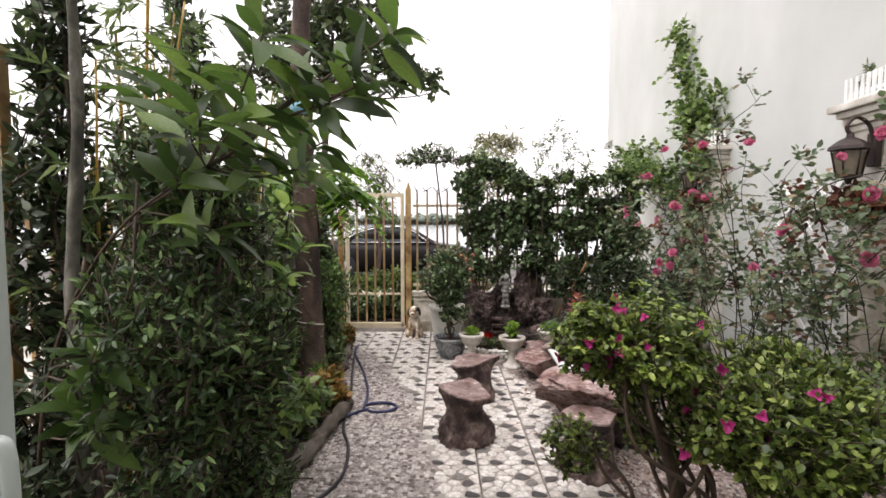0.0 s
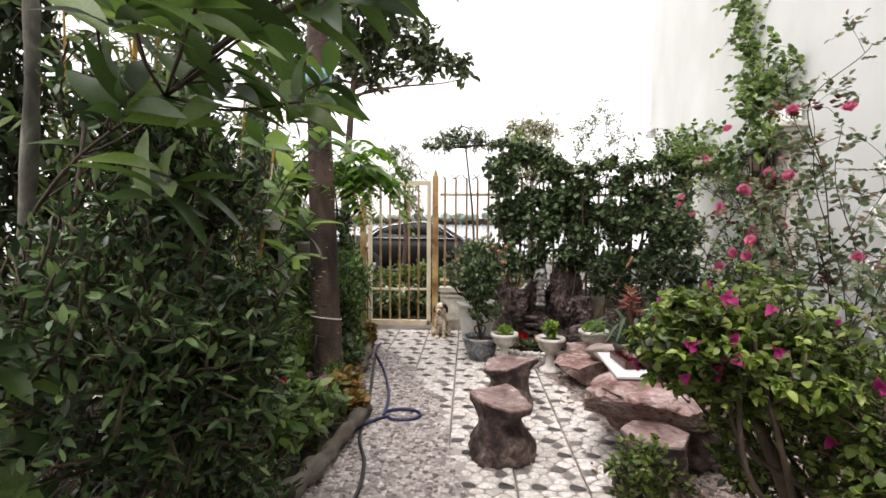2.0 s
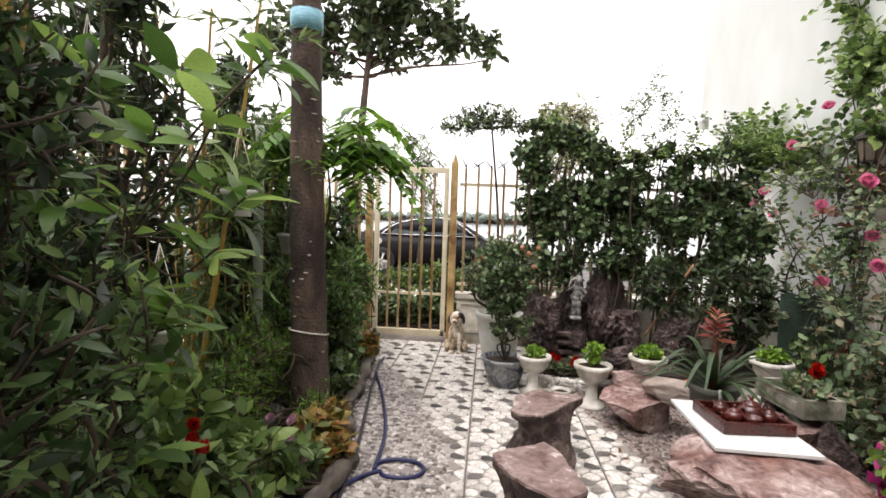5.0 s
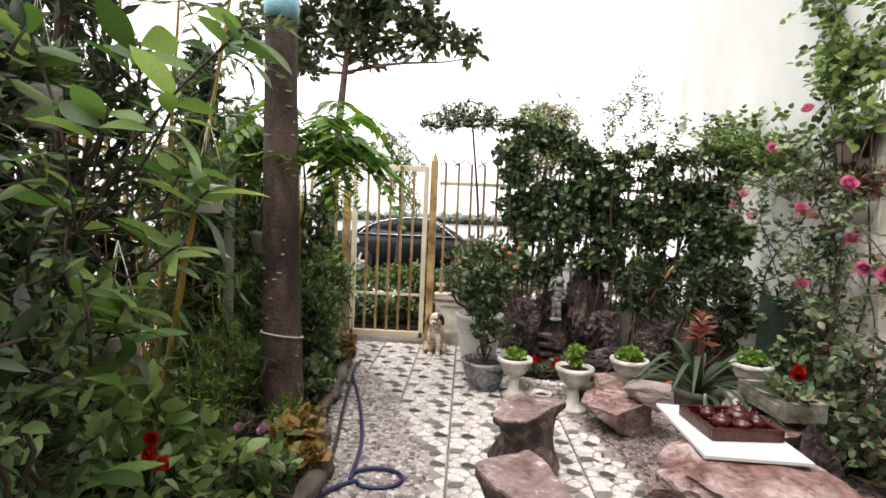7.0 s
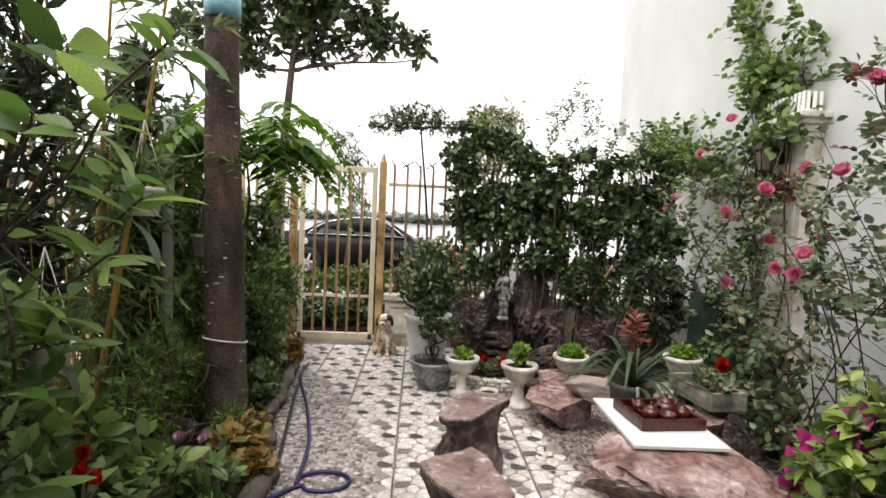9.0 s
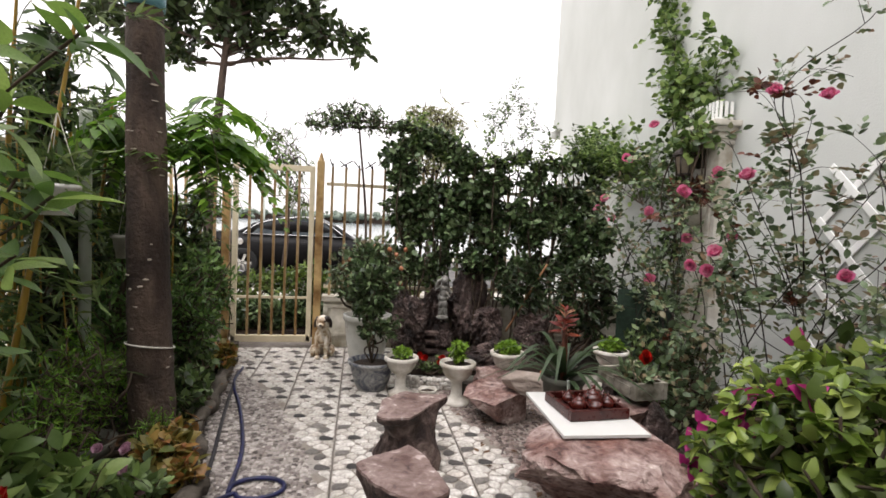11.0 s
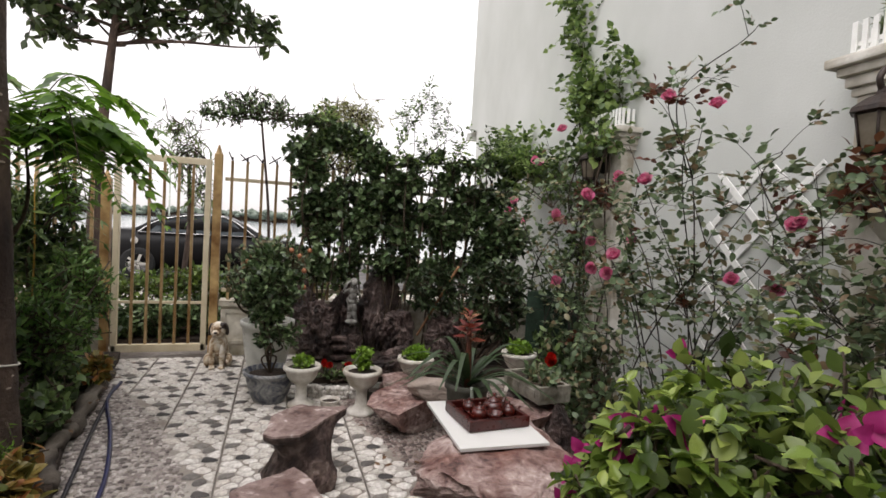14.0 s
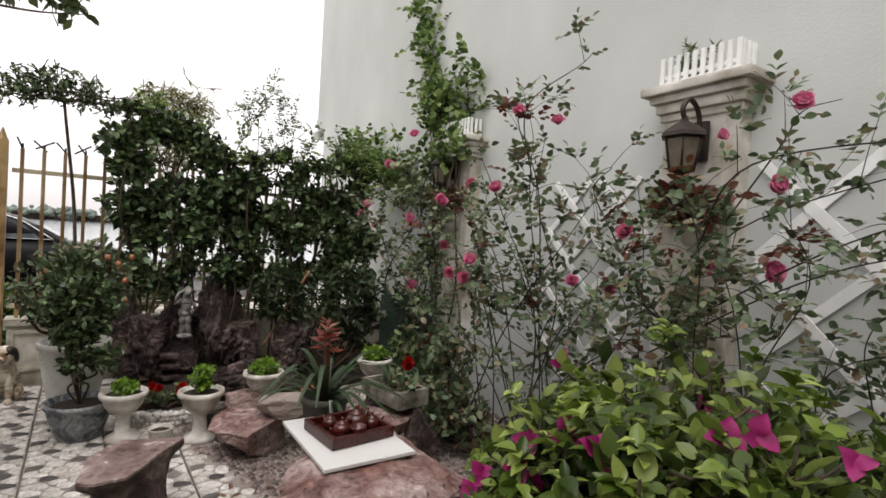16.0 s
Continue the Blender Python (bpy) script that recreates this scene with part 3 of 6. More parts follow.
# ---- gate and fences ----
gate = thing("garden_gate", -0.93, 6.88, 0.03, "closed cream-painted steel bar gate to the street", "gate")
X0, X1 = -1.31, -0.52
part("gate_frame", box(box(box(boxed((X0 + X1) / 2, 6.88, 1.84, X1 - X0, 0.045, 0.06, bevel=0.006), (X0 + X1) / 2, 6.88, 0.07, X1 - X0, 0.05, 0.07, bevel=0.006),
                         X0 + 0.02, 6.88, 0.955, 0.05, 0.05, 1.83, bevel=0.006), X1 - 0.02, 6.88, 0.955, 0.05, 0.05, 1.83, bevel=0.006), M_PALEPOST, gate)
part("middle_rail", boxed((X0 + X1) / 2, 6.88, 0.5, X1 - X0 - 0.08, 0.022, 0.025), M_PALEPOST, gate)
for k in range(5):
    part("bar", boxed(X0 + 0.155 + 0.121 * k, 6.88, 0.955, 0.024, 0.024, 1.72, bevel=0.003), M_CREAM, gate)


def fence_post(x, y, h, w=0.075, mat=M_YELLOW, label="yellow-painted steel post with a pointed cap beside the gate"):
    bm = boxed(x, y, h / 2, w, w, h, bevel=0.006)
    bmesh.ops.create_cone(bm, cap_ends=True, segments=8, radius1=w * 0.45, radius2=0.006, depth=0.09, matrix=pose(x, y, h + 0.045))
    return tagged(part("gate_post", bm, mat), label, "post", "gate posts")


fence_post(-0.46, 6.9, 1.93)
fence_post(-1.38, 6.9, 1.62, label="yellow-painted steel post half hidden by leaves")


def fence(name, bars, rails, label, along, z0, z1, mat, spikes=True, seed=1):
    """bars: places along the line; rails: heights; along: 'x' at y=6.93 or 'y' at x=-2.28."""
    rng = np.random.default_rng(seed)
    a, b = min(bars) - 0.06, max(bars) + 0.06
    mid = (a + b) / 2
    root = thing(name, *((mid, 6.93, z0) if along == "x" else (-2.28, mid, z0)), label, "fence")
    for z in rails:
        part("rail", boxed(mid, 6.93, z, b - a, 0.025, 0.035) if along == "x" else boxed(-2.28, mid, z, 0.025, b - a, 0.035), M_PALEPOST, root)
    for p in bars:
        x, y = (p, 6.93) if along == "x" else (-2.28, p)
        bm = boxed(x, y, (z0 + z1) / 2, 0.026, 0.026, z1 - z0, bevel=0.003)
        ob = part("bar", bm, mat, root)
        if spikes:
            tip = bmesh.new()
            lean = rng.uniform(20, 55) * rng.choice([-1, 1])
            box(tip, x + 0.035 * math.sin(radians(lean)), y, z1 + 0.03, 0.012, 0.012, 0.12, ry=lean)
            box(tip, x, y, z1 + 0.015, 0.014, 0.014, 0.05)
            part("spike", tip, M_BLACKIRON, ob, "dark iron spike")
    return root


fence("street_fence", [-0.34 + 0.137 * k for k in range(22)], (1.7, 0.62), "cream and yellow steel bar fence with iron spikes behind the hedge", "x", 0.52, 1.88, M_CREAM, seed=3)
fence("street_fence", [-2.2 + 0.14 * k for k in range(6)], (1.7, 0.5), "cream steel bar fence beside the gate", "x", 0.36, 1.8, M_CREAM, seed=5)
fence("side_fence", [-0.6 + 0.17 * k for k in range(43)], (1.75, 0.42), "yellow steel bar fence along the planted bed", "y", 0.3, 1.85, M_YELLOW, spikes=False)
for y in (2.55, 4.1, 5.5):
    tagged(part("fence_post", box(boxed(-2.2, y, 1.3, 0.07, 0.07, 2.1, bevel=0.006), -2.2, y, 2.37, 0.085, 0.085, 0.04), M_YELLOW), "tall ochre-yellow post of the side fence", "post", "side posts")
for k, (x, lean) in enumerate(((-0.75, 50), (-0.9, -45), (-0.62, -50), (-0.2, 60), (0.05, 55))):
    tagged(part("barb_bracket", boxed(x, 6.89, 1.91, 0.012, 0.012, 0.16, ry=lean) if k < 3 else boxed(x, 6.93, 1.92, 0.012, 0.012, 0.14, ry=lean), M_BLACKIRON), "slanting dark iron barb above the gate", "spike", "gate barbs")


# ---- the house wall: pilasters, lattice, lamps ----
def pilaster(y, label):
    root = tagged(new("wall_pilaster"), label, "pilaster", "pilasters")
    m = on_wall(y, -0.015)
    root.matrix_basis = m

    def p(name, bm, mat=M_MOULD, lab="", parent=None):
        bm.transform(m)
        return part(name, bm, mat, parent or root, lab)

    p("shaft", boxed(0, -0.055, 1.05, 0.40, 0.12, 2.14, bevel=0.008))
    p("shaft_panel", boxed(0, -0.062, 1.05, 0.28, 0.13, 1.7, bevel=0.01))
    for o, z, w, d, t in ((-0.06, 2.10, 0.44, 0.14, 0.04), (-0.07, 2.145, 0.47, 0.17, 0.05), (-0.085, 2.19, 0.51, 0.20, 0.04), (-0.1, 2.2325, 0.58, 0.24, 0.045)):
        p("moulding", boxed(0, o, z, w, d, t, bevel=0.012))
    fence_root = p("picket_box", boxed(0, -0.09, 2.27, 0.42, 0.13, 0.03), M_LATTICE, "small white picket fence box")
    for k in range(10):
        p("picket", boxed(-0.2 + 0.0445 * k, -0.16, 2.335, 0.024, 0.012, 0.15, bevel=0.003), M_LATTICE, "", fence_root)
    for k in range(3):
        for s in (-0.207, 0.207):
            p("picket", boxed(s, -0.13 + 0.045 * k, 2.335, 0.012, 0.024, 0.15, bevel=0.003), M_LATTICE, "", fence_root)
    p("picket_rail", boxed(0, -0.15, 2.31, 0.4, 0.01, 0.02), M_LATTICE, "", fence_root)
    return root


pilaster(3.03, "white moulded wall pilaster with a picket planter on its capital")
pilaster(5.25, "white moulded wall pilaster almost covered by climbing leaves")


def wall_lantern(y, zc, size=1.0):
    m = on_wall(y, zc) @ Matrix.Diagonal((size, 0.6 + 0.4 * size, 1, 1))
    root = tagged(new("wall_lantern"), "dark bronze wall lantern with seeded glass on a scroll arm", "lantern", "wall lanterns")
    root.matrix_basis = on_wall(y, zc)

    def p(name, bm, mat, parent=root, lab="", smooth=False):
        bm.transform(m)
        return part(name, bm, mat, parent, lab, smooth)

    p("back_plate", boxed(0, -0.14, 0.02, 0.07, 0.03, 0.2, bevel=0.01), M_BRONZE)
    V, T = tube(bend([(0, -0.14, 0.02), (0, -0.17, 0.16), (0, -0.24, 0.21), (0, -0.29, 0.16), (0, -0.27, 0.1)], 8), 0.011, 8)
    arm = put("scroll_arm", tri_mesh("scroll_arm", (np.array(m.to_3x3()) @ V.T).T + np.array(m.translation), T), M_BRONZE, root)
    body = p("roof", lathe([(0, 0.11), (0.014, 0.1), (0.02, 0.075), (0.055, 0.055), (0.095, 0.02), (0.1, 0.0), (0.085, -0.004), (0, -0.004)], 6, 0, -0.27, 0.02), M_BRONZE)
    p("glass", lathe([(0, 0), (0.052, 0), (0.075, 0.145), (0, 0.145)], 6, 0, -0.27, -0.135), M_LAMPGLASS, root, "amber seeded glass")
    for k in range(6):
        a = k * math.pi / 3
        V, T = tube([(0.055 * math.cos(a), -0.27 + 0.055 * math.sin(a), -0.14), (0.08 * math.cos(a), -0.27 + 0.08 * math.sin(a), 0.014)], 0.006, 4)
        put("glazing_bar", tri_mesh("glazing_bar", (np.array(m.to_3x3()) @ V.T).T + np.array(m.translation), T), M_BRONZE, root)
    p("base_ring", lathe([(0, -0.05), (0.012, -0.045), (0.02, -0.02), (0.058, -0.008), (0.062, 0.008), (0, 0.008)], 6, 0, -0.27, -0.135), M_BRONZE)
    return root


wall_lantern(3.0, 1.91, 1.15)
wall_lantern(5.25, 1.97)

# hanging half basket with a red-leaved plant under the lantern
m = on_wall(3.0, 1.4)
bm = lathe([(0, 0), (0.05, 0.01), (0.1, 0.08), (0.13, 0.2), (0.115, 0.2), (0.09, 0.09), (0, 0.05)], 20, 0, -0.13, 0)
bm.transform(m)
wp = tagged(part("wall_pot", bm, M_MOULD, smooth=True), "pale cement wall pot hung on the pilaster", "pot")
shrub("red_leaf_plant", (2.56, 3.02, 1.56), [(2.48, 3.02, 1.62, 0.16, 0.24, 0.11)], HEART, 0.1, 34, L_RED, "red-brown leaved plant spilling from the wall pot", "plant", 21, per=6, twig=0.08, lie=0.3, hang=0.35, limb=0.006)


m = on_wall(5.25, 1.42)
bm = lathe([(0, 0), (0.05, 0.01), (0.1, 0.08), (0.13, 0.2), (0.115, 0.2), (0.09, 0.09), (0, 0.05)], 20, 0, -0.13, 0)
bm.transform(m)
tagged(part("wall_pot", bm, M_MOULD, smooth=True), "pale cement wall pot half hidden by roses", "pot")
shrub("red_leaf_plant", (2.7, 5.25, 1.58), [(2.62, 5.25, 1.7, 0.17, 0.26, 0.16)], OVAL, 0.08, 45, L_RED, "red-brown leaved plant spilling from the further wall pot", "plant", 22, per=6, twig=0.09, lie=0.3, hang=0.3, limb=0.006)


def lattice(y0, y1, z0, z1, label, pitch=0.36, width=0.04):
    mid = (y0 + y1) / 2
    m = on_wall(mid, (z0 + z1) / 2)
    root = tagged(new("wall_lattice"), label, "trellis", "lattices")
    root.matrix_basis = m
    half, hh, n = (y1 - y0) / 2, (z1 - z0) / 2, int((y1 - y0 + z1 - z0) / pitch)
    for s in (1, -1):
        for k in range(n + 1):
            c = -half - hh + (2 * half + 2 * hh) * k / n
            ends = []
            for u in np.linspace(-hh, hh, 60):
                x = c + s * u
                if -half <= x <= half:
                    ends.append((x, u))
            if len(ends) < 4:
                continue
            (xa, za), (xb, zb) = ends[0], ends[-1]
            L = math.hypot(xb - xa, zb - za)
            bm = boxed((xa + xb) / 2, -0.012 if s > 0 else -0.02, (za + zb) / 2, L, 0.01, width, ry=-math.degrees(math.atan2(zb - za, xb - xa)))
            bm.transform(m)
            part("slat", bm, M_LATTICE, root)
    return root


lattice(1.3, 2.78, 0.35, 1.85, "white diagonal lattice trellis on the wall behind roses", 0.46, 0.05)
lattice(3.34, 4.2, 0.35, 1.8, "white diagonal lattice trellis on the wall between pilasters")

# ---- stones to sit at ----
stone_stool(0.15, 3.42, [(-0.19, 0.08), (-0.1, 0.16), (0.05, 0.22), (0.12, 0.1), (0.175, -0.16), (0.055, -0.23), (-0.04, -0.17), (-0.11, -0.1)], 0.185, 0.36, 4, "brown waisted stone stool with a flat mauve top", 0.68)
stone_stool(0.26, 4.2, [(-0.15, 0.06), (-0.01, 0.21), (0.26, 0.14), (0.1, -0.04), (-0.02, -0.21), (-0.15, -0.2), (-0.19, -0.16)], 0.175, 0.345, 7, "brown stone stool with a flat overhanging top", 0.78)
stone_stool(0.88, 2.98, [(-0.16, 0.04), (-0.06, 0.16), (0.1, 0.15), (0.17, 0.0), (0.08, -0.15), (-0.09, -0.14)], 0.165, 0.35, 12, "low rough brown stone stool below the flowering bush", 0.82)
table = thing("stone_table", 1.08, 3.55, 0, "low table of a broad mauve stone slab on rough stone", "table")
bm = rock_mesh(31, 0.48, 0.5, 0.22, flat=0.5, cuts=10, rough=0.07, sub=5, craggy=0.08, bite=0.52)
part("slab", bm, M_ROCKRED, table, at=pose(1.07, 3.5, 0.49 - max(v.co.z for v in bm.verts), 0, 0, -18))
part("foot", rock_mesh(33, 0.2, 0.22, 0.2, cuts=12), M_ROCKBROWN, table, at=pose(1.22, 3.4, 0, 0, 0, 40))
part("foot", rock_mesh(35, 0.2, 0.17, 0.2, cuts=12), M_ROCKRED, table, at=pose(0.98, 3.72, 0, 0, 0, 10))
TOP = 0.492
bm = bmesh.new()
box(bm, 0, 0, 0.007, 0.385, 0.53, 0.014, bevel=0.002)
tagged(part("white_board", bm, M_BOARD, at=pose(1.01, 3.635, TOP, 0, 0, -2)), "white laminated board lying on the stone table", "board")
tray = thing("tea_tray", 1.03, 3.65, TOP + 0.015, "red-brown wooden tray with small clay teapots on a board", "tray")
mt = pose(1.03, 3.65, TOP + 0.016, 0, 0, 4) @ Matrix.Diagonal((0.88, 0.92, 1, 1))
bm = boxed(0, 0, 0.008, 0.30, 0.27, 0.014)
bm.transform(mt)
part("base", bm, M_WOODRED, tray)
for cx, cy, sx, sy in ((0, 0.135, 0.33, 0.022), (0, -0.135, 0.33, 0.022), (0.155, 0, 0.022, 0.25), (-0.155, 0, 0.022, 0.25)):
    bm = boxed(cx, cy, 0.024, sx, sy, 0.046, bevel=0.004)
    bm.transform(mt)
    part("rim", bm, M_WOODRED, tray)


def teapot(x, y, s, rz, spout=True, label="glazed red-brown clay teapot on the tray"):
    m = pose(x, y, TOP + 0.032, 0, 0, rz) @ Matrix.Scale(s, 4)
    root = tagged(new("teapot" if spout else "tea_cup"), label, "teapot" if spout else "cup", "tea things")
    root.matrix_basis = pose(x, y, TOP + 0.032)
    prof = [(0, 0), (0.028, 0), (0.045, 0.02), (0.048, 0.038), (0.036, 0.058), (0.026, 0.062), (0, 0.062)] if spout else [(0, 0), (0.02, 0), (0.034, 0.03), (0.04, 0.05), (0.036, 0.05), (0.028, 0.02), (0, 0.012)]
    bm = lathe(prof, 20)
    bm.transform(m)
    part("body", bm, M_CLAYRED, root, smooth=True)
    if spout:
        bm = lathe([(0.03, 0.06), (0.028, 0.068), (0.012, 0.074), (0.006, 0.08), (0.01, 0.09), (0, 0.094)], 16)
        bm.transform(m)
        part("lid", bm, M_CLAYRED, root, smooth=True)
        for nm, line, r in (("spout", [(0.04, 0, 0.022), (0.062, 0, 0.034), (0.078, 0, 0.058)], [0.012, 0.009, 0.006]), ("handle", [(-0.04, 0, 0.048), (-0.07, 0, 0.05), (-0.072, 0, 0.026), (-0.044, 0, 0.018)], 0.006)):
            ln = bend(line, 5)
            V, T = tube(ln, np.interp(np.linspace(0, 1, len(ln)), np.linspace(0, 1, len(np.atleast_1d(r))), np.atleast_1d(r)), 8)
            V = (np.array(m.to_3x3()) @ V.T).T + np.array(m.translation)
            put(nm, tri_mesh(nm, V, T), M_CLAYRED, root)
    return root


teapot(1.06, 3.64, 1.12, 30)
teapot(0.975, 3.6, 0.85, 200, label="small round clay teapot on the tray")
teapot(0.965, 3.7, 0.7, 100, label="small round clay teapot on the tray")
teapot(1.125, 3.62, 0.75, 0, label="small round clay teapot on the tray")
teapot(1.03, 3.56, 0.9, 0, False, "red-brown clay tea cup on the tray")
teapot(1.1, 3.715, 0.85, 0, False, "red-brown clay tea cup on the tray")

rock("stone_bench", 0.99, 4.84, 0, 0.36, 0.3, 0.155, 41, M_ROCKRED, "broad flat mauve stone block used as a bench", "rock", -12, flat=0.42, cuts=13, rough=0.05, craggy=0.05, sub=5, bite=0.4)
rock("stone_slab", 1.0, 5.2, 0, 0.22, 0.12, 0.16, 43, M_ROCKRED, "flat mauve stone slab behind the bench stone", "rock", 6, flat=0.5, cuts=12)
rock("stone_bench", 1.42, 4.3, 0, 0.42, 0.3, 0.23, 45, M_ROCKRED, "mauve stone block below the bromeliad", "rock", 20, flat=0.45, cuts=13, rough=0.05, craggy=0.04, sub=5, bite=0.36)
rock("boulder", 1.13, 4.74, 0.19, 0.18, 0.12, 0.1, 47, M_BOULDER, "smooth beige striped boulder on a stone block", "rock", -10, cuts=4, rough=0.08)

# ---- rockwork, pond edge and statues ----
for k, (x, y, z, sx, sy, sz, seed) in enumerate(((0.47, 6.4, 0, 0.22, 0.17, 0.33, 51), (1.12, 6.72, 0, 0.27, 0.16, 0.55, 53), (1.3, 6.42, 0, 0.22, 0.2, 0.33, 55), (0.74, 6.72, 0, 0.18, 0.12, 0.42, 57),
                                                 (0.36, 6.68, 0, 0.2, 0.13, 0.5, 59), (1.2, 5.85, 0, 0.32, 0.16, 0.15, 61), (0.85, 5.88, 0, 0.22, 0.12, 0.1, 63), (1.62, 6.15, 0, 0.3, 0.25, 0.26, 65), (0.83, 6.5, 0, 0.15, 0.13, 0.2, 67))):
    rock("rockwork_stone", x, y, z, sx, sy, sz, seed, M_ROCKDARK, "dark brown jagged stone of the garden rockery", "rock", 37 * k, "rockery", cuts=12, rough=0.22, sub=5, craggy=0.32, bite=0.42)
bm = bmesh.new()
for k in range(4):
    box(bm, 0.68, 6.3 - 0.03 * k, 0.03 + 0.04 * (3 - k) * 2, 0.14 - 0.01 * k, 0.1, 0.03, rz=9 * k, bevel=0.006)
box(bm, 0.68, 6.33, 0.14, 0.08, 0.06, 0.28)
tagged(part("stone_steps", bm, M_ROCKBROWN), "small stacked grey slate steps below the figure", "steps")
bm = bmesh.new()
c = (0.815, 6.48, 0.39)
for o, r, rx, ry in (((0, 0, 0.0), (0.062, 0.055, 0.03), 0, 0), ((-0.018, 0, 0.07), (0.026, 0.028, 0.075), 0, 5), ((0.022, -0.008, 0.07), (0.025, 0.027, 0.072), 0, -9), ((-0.016, -0.004, 0.14), (0.031, 0.033, 0.055), 0, 4), ((0.018, -0.008, 0.14), (0.031, 0.033, 0.055), 0, -7),
                     ((0, 0, 0.195), (0.045, 0.038, 0.04), 0, 0), ((0.004, -0.004, 0.245), (0.042, 0.036, 0.055), 0, -6), ((0.006, -0.002, 0.295), (0.05, 0.033, 0.035), 0, -4), ((0.008, -0.004, 0.335), (0.018, 0.018, 0.03), 0, 0),
                     ((0.012, -0.012, 0.378), (0.034, 0.037, 0.04), 8, 12), ((0.012, 0.004, 0.395), (0.037, 0.036, 0.034), 0, 0), ((-0.056, -0.006, 0.3), (0.015, 0.017, 0.045), 0, 52), ((-0.068, -0.014, 0.345), (0.013, 0.014, 0.05), 0, 20), ((-0.035, -0.018, 0.385), (0.013, 0.014, 0.035), 0, 60),
                     ((0.06, -0.004, 0.275), (0.015, 0.017, 0.045), 0, -28), ((0.05, -0.03, 0.225), (0.013, 0.034, 0.015), 28, -10), ((-0.005, 0.03, 0.2), (0.05, 0.014, 0.05), 0, 24)):
    ball(bm, [p + q for p, q in zip(c, o)], r, rx, ry)
tagged(part("cherub_statue", bm, M_STATUE, smooth=True), "weathered grey-white plaster cherub figure on the rockery", "statue")
bm = bmesh.new()
c = (-0.36, 6.42, 0)
for o, r, rx in (((0, 0.05, 0.13), (0.075, 0.085, 0.13), 12), ((0, -0.01, 0.17), (0.06, 0.055, 0.11), 0), ((-0.035, -0.055, 0.09), (0.022, 0.024, 0.1), 0), ((0.035, -0.055, 0.09), (0.022, 0.024, 0.1), 0),
                 ((-0.035, -0.075, 0.015), (0.024, 0.04, 0.018), 0), ((0.035, -0.075, 0.015), (0.024, 0.04, 0.018), 0), ((-0.075, 0.02, 0.05), (0.03, 0.07, 0.05), 0), ((0.075, 0.02, 0.05), (0.03, 0.07, 0.05), 0),
                 ((0, -0.025, 0.30), (0.062, 0.06, 0.062), 0), ((-0.012, -0.08, 0.282), (0.03, 0.036, 0.026), 0)):
    ball(bm, [a + 1.14 * b for a, b in zip(c, o)], [1.14 * q for q in r], rx)
n_white = len(bm.faces)
for o, r, ry in (((-0.055, -0.015, 0.3), (0.018, 0.035, 0.05), 12), ((0.058, -0.015, 0.3), (0.018, 0.035, 0.05), -12), ((-0.012, -0.113, 0.29), (0.011, 0.009, 0.009), 0), ((0.02, -0.074, 0.318), (0.01, 0.01, 0.01), 0), ((0.03, -0.04, 0.325), (0.035, 0.035, 0.034), 0)):
    ball(bm, [a + 1.14 * b for a, b in zip(c, o)], [1.14 * q for q in r], 0, ry, seg=10)
bm.faces.ensure_lookup_table()
for k in range(n_white, len(bm.faces)):
    bm.faces[k].material_index = 1
tagged(part("dog_statue", bm, [M_DOG, M_DOGDARK], smooth=True), "white and brown ceramic puppy statue sitting by the gate", "statue")

# pond edging of small white stones
rng = np.random.default_rng(8)
so = Soup()
edge = thing("pond_edging", 0.6, 5.5, 0, "curved edging of small white pebbles round the pond", "edging")
ico = bmesh.new()
bmesh.ops.create_icosphere(ico, subdivisions=1, radius=1)
IV = np.array([v.co for v in ico.verts])
IT = np.array([[v.index for v in f.verts] for f in ico.faces])
ico.free()
for a in np.linspace(0.25, 2.9, 42):
    for h in range(3):
        so.add(IV * rng.uniform(0.02, 0.032, 3) + [0.72 - 0.42 * math.cos(a) + rng.normal(0, 0.01), 5.62 - 0.2 * math.sin(a), 0.02 + 0.03 * h], IT)
tagged(put("gravel", so.mesh("gravel"), P_WHITES, edge), kind="stuff")


# ---- pots ----
def leaves_in(name, x, y, z, r, h, shape, size, n, mat, label, seed, lie=0.6, category="plant", group="", limb=0.004):
    return shrub(name, (x, y, z), [(x, y, z + h * 0.5, r, r, h * 0.55)], shape, size, n, mat, label, category, seed, per=6, twig=size * 1.1, lie=lie, limb=limb, limb_n=8, wood=M_GREENSTEM, group=group)


URN = [(0, 0), (0.095, 0), (0.1, 0.012), (0.098, 0.03), (0.07, 0.045), (0.046, 0.065), (0.04, 0.13), (0.042, 0.17), (0.055, 0.185), (0.085, 0.205), (0.112, 0.245), (0.12, 0.285), (0.136, 0.292),
       (0.142, 0.308), (0.138, 0.325), (0.118, 0.326), (0.11, 0.3), (0, 0.295)]


